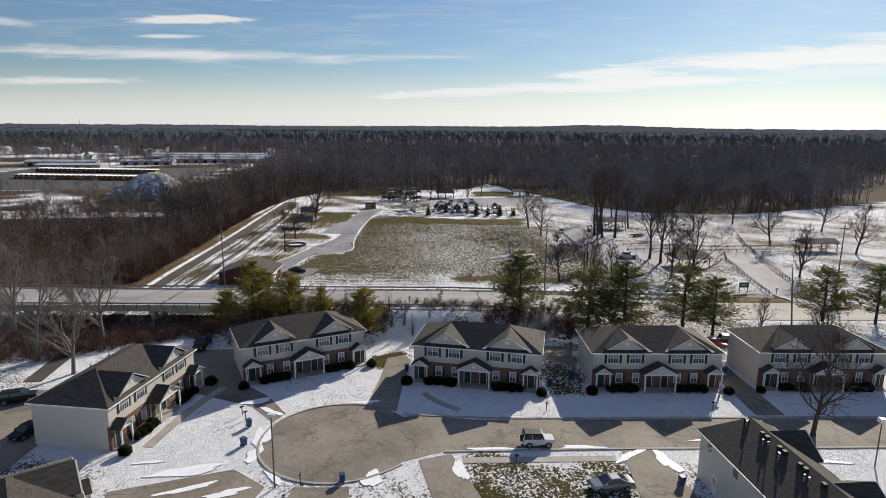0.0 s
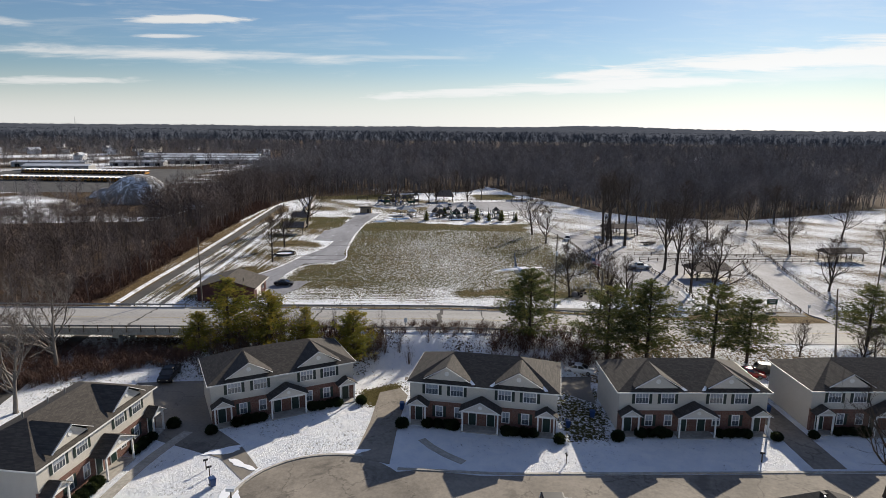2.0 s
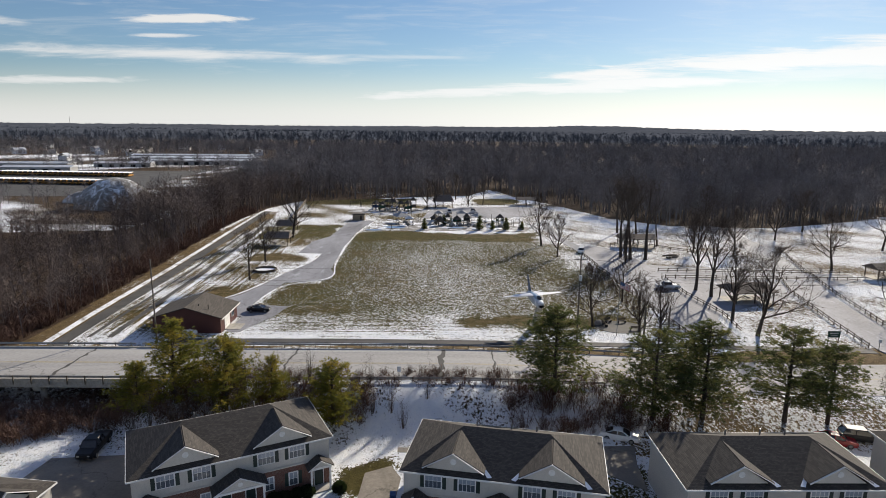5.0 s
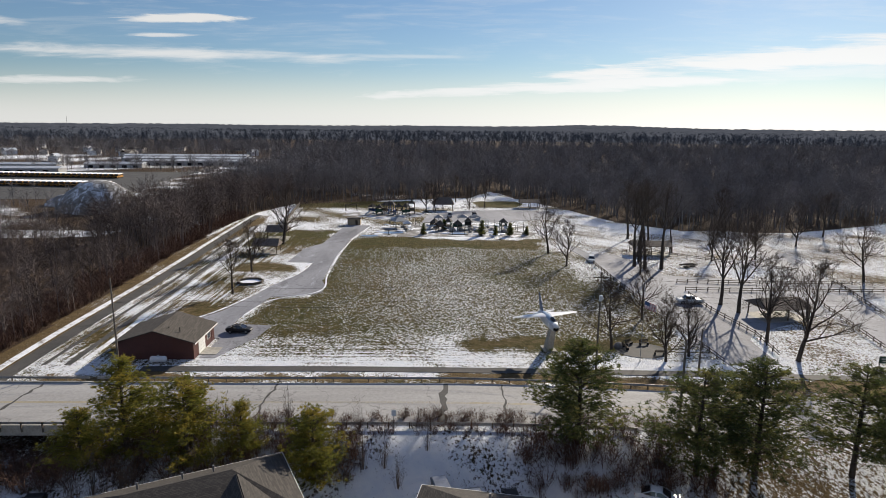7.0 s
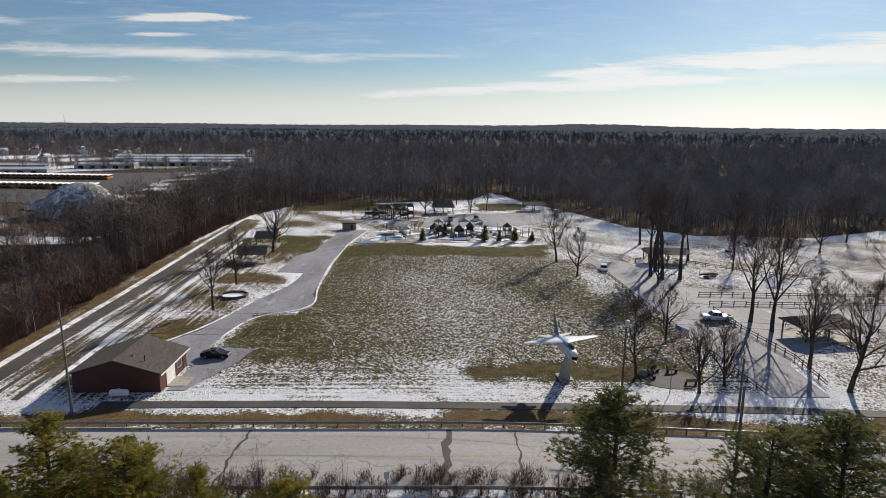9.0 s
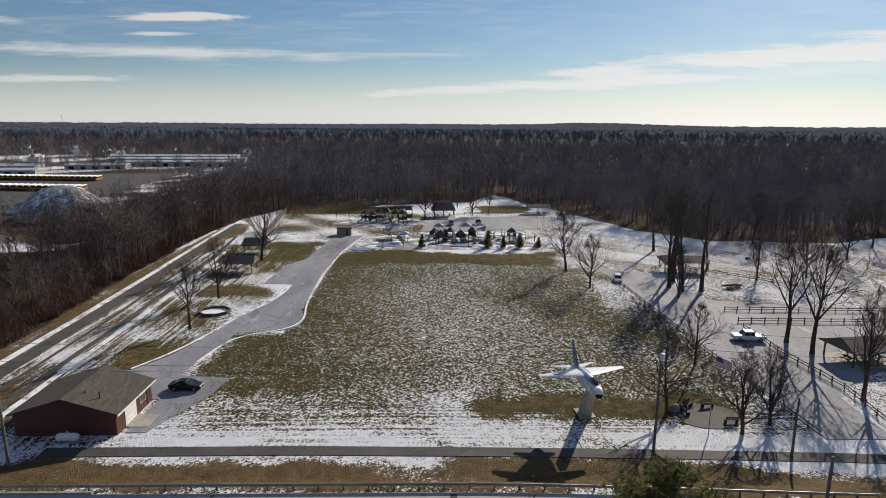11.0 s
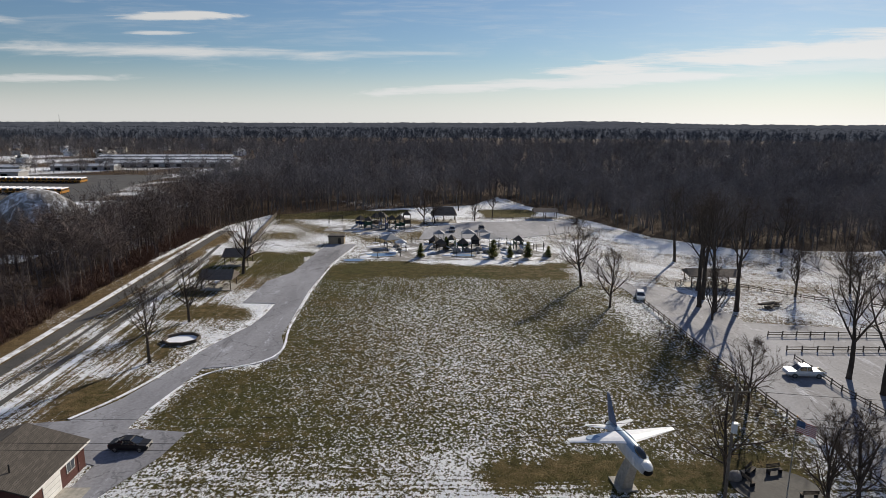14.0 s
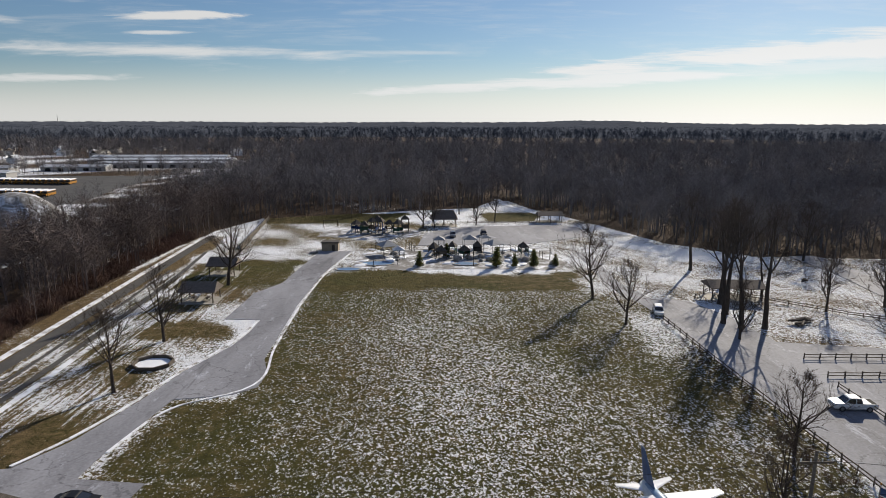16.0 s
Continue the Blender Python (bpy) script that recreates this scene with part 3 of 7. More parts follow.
kerb([(160, 74.8), (20, 72.9), (6, 72.7), (-0.8, 73.9), (-3.6, 73.8)])
kerb([(-11.3 + 9.95 * math.cos(a), 67.2 + 9.95 * math.sin(a)) for a in np.linspace(radians(70), radians(325), 30)])
kerb([(1.8, 64.3), (20, 65.0), (160, 67.2)])
structure("pavement", ribbon([(4, 62.4), (22, 62.9)], 1.2, 0.05), "concrete", "concrete footpath along the street", "pavement")
structure("pavement", ribbon([(4.0, 75.2), (0.2, 76.0), (-1.5, 78.5), (-1.0, 80.5)], 1.0, 0.05), "concrete", "concrete footpath to the porches", "pavement")
structure("pavement", ribbon([(-34.0, 65.2), (-32.4, 79.0), (-30.6, 82.2)], 1.3, 0.05), "concrete", "concrete footpath along the house front", "pavement")
DRIVES = [
    ([(-8.9, 76.4), (-4.6, 74.8), (-4.2, 84), (-3.3, 93), (-4.5, 95.5), (-7.4, 94), (-7.9, 85)], "street"),
    ([(-19.5, 74.0), (-23, 79), (-28, 83.6), (-29.6, 90), (-33, 98), (-44, 97), (-45, 91), (-37, 86), (-33.5, 80), (-24.5, 76.0), (-20.6, 71.5)], "asphalt"),
    ([(44.3, 74), (48.2, 74), (48.2, 96), (44.6, 96)], "street"),
    ([(23.3, 65.2), (27.2, 65.3), (30.5, 40), (21.2, 40)], "street"),
    ([(-1.2, 62.4), (2.6, 63.9), (7.4, 50), (7.4, 40), (0.5, 40), (1.2, 52)], "street"),
    ([(-22.0, 60.4), (-17.6, 57.0), (-20, 47), (-30, 44), (-34, 56)], "street"),
    ([(-14.5, 56.9), (-8.5, 57.0), (-7, 40), (-16, 40)], "street"),
    ([(-62, 58), (-47.5, 58), (-47.2, 80), (-52, 82), (-62, 80)], "street"),
    ([(17.5, 96), (23.4, 90.5), (24, 96), (26, 104), (18, 105)], "asphalt"),
    ([(-4, 98.5), (14, 97.5), (14, 104.5), (-4, 105.5)], "asphalt"),
]
for poly, mat in DRIVES:
    structure("driveway", MB().slab(poly, -0.3, 0.045 if mat == "street" else 0.04), mat, "worn driveway with melting snow along its edges", "driveway")



def snow_patch(x, y, a, b, rot, seed):
    """A thin melting patch of snow with a lobed outline."""
    rgp = random.Random(seed)
    ph = [rgp.uniform(0, math.tau) for _ in range(4)]
    pts = []
    for t in np.linspace(0, math.tau, 40, endpoint=False):
        r = 1 + 0.22 * math.sin(2 * t + ph[0]) + 0.16 * math.sin(3 * t + ph[1]) + 0.12 * math.sin(5 * t + ph[2]) + 0.07 * math.sin(9 * t + ph[3])
        u, v = a * r * math.cos(t), b * r * math.sin(t)
        c, n = math.cos(radians(rot)), math.sin(radians(rot))
        pts.append((x + u * c - v * n, y + u * n + v * c))
    structure("snow_patch", MB().slab(pts, -0.1, 0.085), "snow", "melting patch of snow on the paving", "snow")


for k, spec in enumerate(((-27.2, 60.0, 4.2, 0.8, 12), (-25.8, 56.6, 2.6, 0.5, 22), (-21.4, 55.8, 2.2, 0.55, 20), (-32.3, 61.8, 1.3, 0.35, 8), (-20.9, 67.6, 0.9, 2.6, 5), (-20.7, 63.6, 0.8, 1.6, -15),
                          (-24.6, 77.6, 2.6, 0.6, 20), (-21.6, 74.6, 1.8, 0.5, -30), (-9.2, 77.4, 1.6, 0.5, 10), (8.6, 64.9, 4.0, 0.35, 1), (18.6, 65.4, 2.6, 0.4, 2), (23.9, 63.6, 2.4, 0.5, 40),
                          (27.8, 62.4, 0.8, 2.4, 8), (3.6, 60.4, 0.6, 2.4, 12), (-6.2, 58.6, 1.0, 1.6, 20), (42.6, 63.0, 6.0, 0.5, -12), (36.4, 67.2, 3.4, 0.3, 1), (-17.0, 58.6, 1.6, 0.4, -40))):
    snow_patch(*spec, k)

# the park's paving
LOT = [(-52, 160), (-47, 160.8), (-43.5, 167), (-40.5, 178), (-38.6, 188), (-34.6, 199), (-33.6, 206), (-33.4, 213), (-40.6, 213.5), (-39.8, 231), (-35.4, 240), (-34.3, 255), (-32.4, 275),
       (-23.5, 275), (-25.5, 262), (-27.4, 247), (-28.2, 222), (-27.4, 193), (-25.4, 187), (-25.6, 182), (-28.4, 179.6), (-36.2, 178), (-38.4, 163), (-38.6, 158.6), (-30.8, 157.6), (-31.6, 152), (-36.0, 141.0),
       (-38.6, 141.0), (-38.3, 150.2), (-44, 152), (-52, 152)]


def draped(poly, lift, name, mat, label):
    """Paving over slightly rolling ground: the outline triangulated, cut fine and laid on the ground."""
    bm = bmesh.new()
    f = bm.faces.new([bm.verts.new((x, y, 0)) for x, y in poly])
    bmesh.ops.triangulate(bm, faces=[f])
    for _ in range(4):
        long = [e for e in bm.edges if e.calc_length() > 6]
        bmesh.ops.subdivide_edges(bm, edges=long, cuts=1)
        bmesh.ops.triangulate(bm, faces=[q for q in bm.faces if len(q.verts) > 3])
    for v in bm.verts:
        v.co.z = float(height(v.co.x, v.co.y)) + lift
    for q in bm.faces:
        if q.normal.z < 0:
            q.normal_flip()
    bm.normal_update()
    rim = bmesh.ops.extrude_edge_only(bm, edges=[e for e in bm.edges if e.is_boundary])
    for v in rim["geom"]:
        if isinstance(v, bmesh.types.BMVert):
            v.co.z -= 0.4
    me = bpy.data.meshes.new(name)
    bm.to_mesh(me)
    bm.free()
    me.materials.append(M[mat])
    return tagged(new(name, me), label, name.replace("_", " "), kind="structure")


draped(LOT, 0.07, "car_park", "lot", "frost-covered asphalt car park and drive")
draped([(43.2, 275), (42, 240), (44.5, 224), (45.6, 212), (46.3, 190), (47.2, 168), (47.9, 156), (48.9, 138.6), (57.5, 138.6), (58.4, 150), (60.2, 153), (58.6, 167), (59.6, 184.6), (112, 184.6), (112, 189.8), (60.2, 190),
        (61, 199), (59.2, 214), (55.5, 224), (48.0, 226), (45.5, 240), (47, 275)], 0.07, "park_drive", "lot", "frosted park drive with parking bays")
draped([(-4, 284), (30, 287), (54, 300), (54, 318), (40, 322), (12, 318), (-2, 305)], 0.07, "car_park", "lot", "grey frosted car park beyond the playground")
structure("park_drive", ribbon([(82, 121), (83, 130), (85, 146), (90, 170), (95, 186), (99, 200), (104, 216), (108, 250), (107, 268)], 8.2, 0.09), "lot", "frosted park entrance drive between rail fences", "park drive")
structure("trail", ribbon([(-60, 84), (-63, 108), (-65.4, 132), (-66.2, 150), (-67.3, 188), (-69.3, 232), (-71, 260), (-72.8, 300)], 2.7, 0.07), "path", "dark asphalt trail beside the woods", "trail")
structure("trail", ribbon([(-46, 136.4), (-16, 136.6), (14, 135.9), (48, 134.5), (78, 132)], 2.0, 0.07), "path", "dark asphalt path beside the road", "trail")
structure("track", ribbon([(-58.4, 138), (-59.2, 160), (-60, 190), (-61.4, 221), (-63.5, 253), (-66, 275)], 1.1, 0.05), "path", "rutted icy track beside the trail", "track")
structure("snow_strip", ribbon([(-68.0, 134), (-69.0, 152), (-69.9, 190), (-71.3, 222), (-73.4, 260), (-75, 300)], 1.3, 0.06), "strip", "strip of drifted snow along the trail", "snow")
structure("snow_strip", ribbon([(-56.6, 138), (-57.4, 160), (-58.2, 190), (-59.6, 221), (-61.7, 253)], 1.0, 0.05), "strip", "strip of drifted snow between wheel ruts", "snow")
structure("track", ribbon([(-62.2, 138), (-62.8, 160), (-63.6, 190), (-65.2, 221), (-67.2, 253)], 0.7, 0.05), "path", "narrow wheel rut beside the trail", "track")
structure("snow_strip", ribbon([(-23.4, 272), (-26.9, 247), (-27.7, 222), (-26.9, 194), (-25.0, 187), (-25.2, 182), (-28.4, 179.0), (-36.0, 177.4), (-38.1, 164)], 0.38, 0.10), "strip", "thin rim of snow at the car park's edge", "snow")
structure("snow_strip", ribbon([(-47.4, 161.2), (-44.0, 167), (-41.0, 178), (-39.2, 188), (-35.2, 199), (-34.2, 206), (-33.9, 212.4)], 0.5, 0.10), "strip", "thin rim of snow at the car park's edge", "snow")
structure("gravel_walk", ribbon([(33, 398), (34, 380), (40, 362), (47, 346), (50, 330)], 3.0, 0.08), "snow", "snow-covered path leading into the woods", "path")

# bridge deck, piers and abutment
deck = MB()
for x in range(-320, -34, 6):
    yc, z = float(road_y(x)), float(road_z(x))
    deck.box(x, x + 6, yc - ROAD_HALF - 0.35, yc - ROAD_HALF + 0.0, z - 1.1, z + 0.18)
    deck.box(x, x + 6, yc + ROAD_HALF, yc + ROAD_HALF + 0.35, z - 1.1, z + 0.18)
    for k in (-3.6, 0, 3.6):
        deck.box(x, x + 6, yc + k - 0.25, yc + k + 0.25, z - 1.3, z - 0.38)
structure("bridge", deck, "concrete", "concrete road bridge deck on beams", "bridge")
for x in (-54, -78, -104, -130):
    pier = MB()
    for k in (-4.2, 0, 4.2):
        pier.tube((x, 116.2 + k, -0.3), (x, 116.2 + k, 2.2), 0.45, 0.45, 12)
    pier.box(x - 0.55, x + 0.55, 116.2 - 5.6, 116.2 + 5.6, 2.15, 2.75)
    structure("bridge_pier", pier, "concrete", "concrete pier under the road bridge", "bridge pier")
structure("bridge_abutment", MB().box(-37.5, -36.3, 110.0, 122.4, -0.4, 3.55), "concrete", "concrete abutment of the road bridge", "abutment")


# ---- guard rails ----
def guard_rail(x0, x1, side, name_label):
    y_of = lambda x: float(road_y(x)) + side * (ROAD_HALF + 0.55)  # noqa: E731
    rail = thing("guard_rail", pose((x0 + x1) / 2, y_of((x0 + x1) / 2), float(road_z((x0 + x1) / 2))), name_label, "guard rail", "road guard rails")
    cx, cy, cz = rail.matrix_basis.translation
    beam = MB()
    prof = ((0.0, 0.42), (0.05, 0.47), (0.0, 0.53), (0.05, 0.6), (0.0, 0.68), (0.02, 0.72), (-0.02, 0.72), (-0.03, 0.42))
    rings = []
    n = max(2, int((x1 - x0) / 4))
    for k in range(n + 1):
        x = x0 + (x1 - x0) * k / n
        rings.append([(x - cx, y_of(x) - cy - side * a, float(road_z(x)) + b - cz) for a, b in prof])
    beam.loft(rings)
    part("beam", beam, "steel", rail)
    post = MB().box(-0.06, 0.06, -0.08, 0.08, -0.5, 0.74).mesh("post", M["wood"])
    x = x0 + 0.4
    while x < x1:
        o = new("post", post)
        o.parent, o.location = rail, (x - cx, y_of(x) + side * 0.12 - cy, float(road_z(x)) - cz)
        x += 2.4


guard_rail(-160, -40, -1, "galvanised guard rail along the bridge edge")
guard_rail(-160, -46, 1, "galvanised guard rail along the bridge edge")
guard_rail(-39, 24, -1, "galvanised guard rail on wooden posts beside the road")
guard_rail(-45, 44, 1, "galvanised guard rail on wooden posts beside the road")

# tar patch and seams across the road
seam = random.Random(5)
for x0, w0 in ((1.4, 0.5), (9.2, 0.12), (-21.0, 0.14), (-52.0, 0.2), (33.0, 0.14)):
    left, right = [], []
    for k in range(13):
        yy = float(road_y(x0)) - 5.5 + 11 * k / 12
        xx = x0 + seam.uniform(-0.25, 0.25) + (k - 6) * 0.06
        ww = w0 * seam.uniform(0.5, 1.3)
        zz = float(road_z(xx)) + 0.09
        left.append((xx - ww, yy, zz))
        right.append((xx + ww, yy, zz))
    structure("road_seam", MB().add(left + right, [(k, 13 + k, 14 + k, k + 1) for k in range(12)]), "path", "dark tar seam across the road", "road seam")


# ---- houses ----
def gable_roof(w, y0, y1, z0, rise, thick=0.14, over=0.25):
    """Two slopes with the ridge along y, over a width w."""
    mb, h = MB(), w / 2 + over
    drop = over * rise / (w / 2)
    mb.sheet((-h, y0, z0 - drop), (0, y0, z0 + rise), (0, y1, z0 + rise), (-h, y1, z0 - drop), -thick)
    mb.sheet((0, y0, z0 + rise), (h, y0, z0 - drop), (h, y1, z0 - drop), (0, y1, z0 + rise), -thick)
    return mb


def window(parent, x, y, z, w, h, panes=2, shutters=True, facing=-1):
    """A sash window with white frame, glazing bars and dark shutters, on a wall that faces -y."""
    ob = part("window", MB().box(x - w / 2 - 0.1, x + w / 2 + 0.1, y - 0.05, y + 0.02, z - 0.1, z + h + 0.1), "trim", parent, "white window frame")
    for k in range(panes):
        x0 = x - w / 2 + k * w / panes + 0.03
        x1 = x - w / 2 + (k + 1) * w / panes - 0.03
        for z0, z1 in ((z, z + h / 2 - 0.025), (z + h / 2 + 0.025, z + h)):
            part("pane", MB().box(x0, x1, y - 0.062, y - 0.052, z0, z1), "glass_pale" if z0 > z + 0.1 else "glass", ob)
        part("glazing_bar", MB().box((x0 + x1) / 2 - 0.018, (x0 + x1) / 2 + 0.018, y - 0.078, y - 0.07, z, z + h), "trim", ob)
    if shutters:
        for s in (-1, 1):
            c = x + s * (w / 2 + 0.29)
            part("shutter", MB().box(c - 0.19, c + 0.19, y - 0.05, y + 0.01, z - 0.07, z + h + 0.07), "shutter", ob, "dark green shutter")
    return ob


def front_door(parent, x, y, z=0.15):
    d = part("door", MB().box(x - 0.56, x + 0.56, y - 0.05, y + 0.02, z, z + 2.2), "trim", parent, "white door frame")
    leaf = part("leaf", MB().box(x - 0.46, x + 0.46, y - 0.075, y - 0.053, z + 0.03, z + 2.1), "door", d, "dark green front door")
    return leaf


def porch(parent, x, y0, y1, w, zb, rise, label):
    """A small gabled porch: roof, white fascia, gable wall with round vent, posts and slab. y0 is the front edge."""
    roof = part("porch_roof", MB(), "shingle", parent, label)
    g = gable_roof(w, y0 - 0.15, y1, zb, rise, 0.12, 0.28)
    g.v = [(a + x, b, c) for a, b, c in g.v]
    roof.data = g.mesh("porch_roof", M["shingle"])
    wall = MB().add([(x - w / 2, y0, zb), (x + w / 2, y0, zb), (x, y0, zb + rise * 0.93), (x - w / 2, y0 + 0.1, zb), (x + w / 2, y0 + 0.1, zb), (x, y0 + 0.1, zb + rise * 0.93)],
                    [(0, 1, 2), (5, 4, 3), (0, 3, 4, 1), (1, 4, 5, 2), (2, 5, 3, 0)])
    part("gable_wall", wall, "siding", roof)
    fascia = MB()
    for s in (-1, 1):
        fascia.bar((x + s * (w / 2 + 0.28), y0 - 0.17, zb - 0.28 * rise / (w / 2) + 0.02), (x, y0 - 0.17, zb + rise + 0.02), 0.06, 0.2, (0, 1, 0))
    fascia.box(x - w / 2 - 0.05, x + w / 2 + 0.05, y0 - 0.06, y0 + 0.14, zb - 0.24, zb - 0.003)
    part("fascia", fascia, "trim", roof, "white fascia boards")
    if w > 3:
        part("vent", MB().tube((x, y0 - 0.005, zb + rise * 0.42), (x, y0 - 0.05, zb + rise * 0.42), 0.24, 0.24, 16), "trim", roof, "round white vent")
    for s in (-1, 1):
        part("post", MB().box(x + s * (w / 2 - 0.1) - 0.09, x + s * (w / 2 - 0.1) + 0.09, y0 - 0.02, y0 + 0.16, 0.1, zb - 0.24), "trim", parent, "square white porch post")
    part("porch_slab", MB().box(x - w / 2, x + w / 2, y0 - 0.1, y1, -0.2, 0.12), "concrete", parent)


def build_house(m, label):
    """A two-storey row of four flats with hip roof, two front gables and three porches; front towards -y, middle at the origin."""
    W, D, E, R = 19.0, 10.0, 5.7, 8.1
    hx, hy = W / 2, D / 2
    h = thing("house", m, label, "house", "row of houses")
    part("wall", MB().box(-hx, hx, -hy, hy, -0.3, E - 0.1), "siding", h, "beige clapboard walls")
    part("brick_facing", MB().box(-hx - 0.012, hx + 0.012, -hy - 0.09, -hy + 0.3, -0.2, 3.0), "brick", h, "red brick facing of the ground floor")
    part("band", MB().box(-hx - 0.02, hx + 0.02, -hy - 0.12, -hy - 0.092, 3.0, 3.16), "siding", h)
    for s in (-1, 1):
        part("corner_board", MB().box(s * hx - 0.03 + s * 0.01, s * hx + 0.03 + s * 0.01, -hy - 0.022, -hy + 0.1, 3.16, E - 0.12), "siding", h)
    o = 0.4
    a, b, c, d = (-hx - o, -hy - o, E - 0.12), (hx + o, -hy - o, E - 0.12), (hx + o, hy + o, E - 0.12), (-hx - o, hy + o, E - 0.12)
    r0, r1 = (-4.4, 0, R), (4.4, 0, R)
    roof = MB()
    low = 0.16
    eaves = [(x, y, z - low) for x, y, z in (a, b, c, d)]
    roof.add([a, b, c, d, r0, r1, *eaves], [(0, 1, 5, 4), (1, 2, 5), (2, 3, 4, 5), (3, 0, 4), (0, 6, 7, 1), (1, 7, 8, 2), (2, 8, 9, 3), (3, 9, 6, 0), (9, 8, 7, 6)])
    rf = part("roof", roof, "shingle", h, "grey shingled hip roof")
    gut = MB()
    for p, q in ((a, b), (b, c), (c, d), (d, a)):
        gut.bar(Vector(p) + Vector((0, 0, -0.09)), Vector(q) + Vector((0, 0, -0.09)), 0.12, 0.16)
    part("gutter", gut, "trim", rf, "white gutters")
    for gx in (-4.65, 4.65):
        g = gable_roof(5.4, -hy - 0.22, -0.6, E + 0.5, 1.6, 0.12, 0.3)
        g.v = [(x + gx, y, z) for x, y, z in g.v]
        gr = part("gable_roof", g, "shingle", rf, "gabled roof over the front")
        z0 = E + 0.25
        wl = MB().add([(gx - 2.6, -hy + 0.05, z0), (gx + 2.6, -hy + 0.05, z0), (gx, -hy + 0.05, E + 2.0), (gx - 2.6, -hy + 0.3, z0), (gx + 2.6, -hy + 0.3, z0), (gx, -hy + 0.3, E + 2.0)],
                      [(0, 1, 2), (5, 4, 3), (0, 3, 4, 1), (1, 4, 5, 2), (2, 5, 3, 0)])
        part("gable_wall", wl, "siding", rf)
        fa = MB()
        for s in (-1, 1):
            fa.bar((gx + s * 3.0, -hy - 0.25, E + 0.36), (gx, -hy - 0.25, E + 2.13), 0.06, 0.24, (0, 1, 0))
        part("fascia", fa, "trim", rf, "white gable fascia")
        part("vent", MB().tube((gx, -hy + 0.06, E + 1.15), (gx, -hy - 0.01, E + 1.15), 0.3, 0.3, 16), "trim", rf, "round white gable vent")
    for x in (-3.2, 0.4, 3.0):
        part("roof_vent", MB().tube((x, 1.6, 7.0), (x, 1.6, 8.0), 0.09, 0.09, 8), "steel", rf)
    for x in (-6.6, -3.3, 2.9, 6.1):
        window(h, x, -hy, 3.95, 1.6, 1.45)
    for x in (-5.6, -3.1, 3.1, 5.6):
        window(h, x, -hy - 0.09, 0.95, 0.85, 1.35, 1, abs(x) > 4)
    for x in (-8.3, -1.2, 1.2, 8.3):
        front_door(h, x, -hy - 0.1)
    porch(h, 0, -hy - 1.9, -hy - 0.1, 4.7, 2.95, 1.25, "gabled middle porch roof")
    for x in (-8.25, 8.25):
        porch(h, x, -hy - 1.35, -hy - 0.1, 2.2, 2.9, 0.72, "small gabled entry roof")
    # the back: doors and plain windows
    for x in (-7.5, -2.5, 2.5, 7.5):
        bw = part("window", MB().box(x - 0.5, x + 0.5, hy - 0.02, hy + 0.05, 4.1, 5.3), "trim", h)
        part("pane", MB().box(x - 0.43, x + 0.43, hy + 0.052, hy + 0.062, 4.17, 5.23), "glass", bw)
    for x in (-6, -1, 1, 6):
        bd = part("door", MB().box(x - 0.5, x + 0.5, hy - 0.02, hy + 0.06, 0.1, 2.2), "trim", h, "white back door")
        part("pane", MB().box(x - 0.3, x + 0.3, hy + 0.062, hy + 0.07, 1.2, 1.9), "glass", bd)
    return h


house_a = build_house(pose(0, 0, 0), "two-storey beige house with brick front beside the driveway")


def front_at(x, y, rot, depth=5.0):
    """Pose of a house whose front middle is at x, y."""
    c, s = math.cos(radians(rot)), math.sin(radians(rot))
    return pose(x - s * depth, y + c * depth, 0, 0, 0, rot)


house_a.matrix_basis = front_at(-19.6, 88.1, 26.0)
for m, label in ((front_at(6.7, 83.9, -11.5), "two-storey beige house with snow streaks on its roof"), (front_at(33.6, 82.7, 0), "two-storey beige house beside a bare lawn"),
                 (front_at(58.7, 83.2, 0), "two-storey beige house behind a bare tree"), (front_at(-36.5, 73.8, 82), "two-storey beige house seen end-on by the cul-de-sac"),
                 (pose(34.9, 50.1, 0, 0, 0, 94.5) @ Matrix.Diagonal((1, 0.82, 1, 1)), "two-storey house seen from its back, roof streaked by shadows"),
                 (pose(-33.9, 42.3, 0, 0, 0, 127), "house whose brown shingled roof alone is seen"), (front_at(85.5, 83.5, -3), "two-storey beige house at the row's end")):
    hs = tagged(copy_thing(house_a, m), label)
    if "from its back" in label:
        rf = next(o for o in hs.children if o.name.startswith("roof"))
        rf.data = rf.data.copy()
        for k, x in ((4, -7.4), (5, 7.4)):
            rf.data.vertices[k].co.x = x
        for x in (7.0, 4.2, 3.4, 1.4, 0.6, -1.6, -2.4, -4.8):
            part("roof_vent", MB().box(x - 0.22, x + 0.22, 0.55, 1.0, 7.5, 8.12), "black", rf)
        for x, y in ((6.4, 1.2), (2.2, 1.6), (0.2, 1.9), (-4.0, 1.8)):
            part("roof_vent", MB().tube((x, y, 6.9), (x, y, 8.1), 0.06, 0.06, 8).tube((x, y, 8.1), (x, y, 8.22), 0.12, 0.10, 8), "steel", rf, "bright metal flue")
    if "snow streaks" in label or "bare lawn" in label:
        for gx, sides in ((-4.65, (1,)), (4.65, (-1, 1))):
            for s in sides:
                pts = [(gx + s * d, yy, 5.58 + (yy + 5.4) * 2.52 / 5.4 + 0.03) for d, yy in ((3.3, -5.2), (3.75, -5.1), (1.9, -3.1), (1.75, -3.1))]
                part("roof_snow", MB().sheet(*(pts if s > 0 else pts[::-1]), 0.06), "snow", hs, "streak of snow left on the roof")


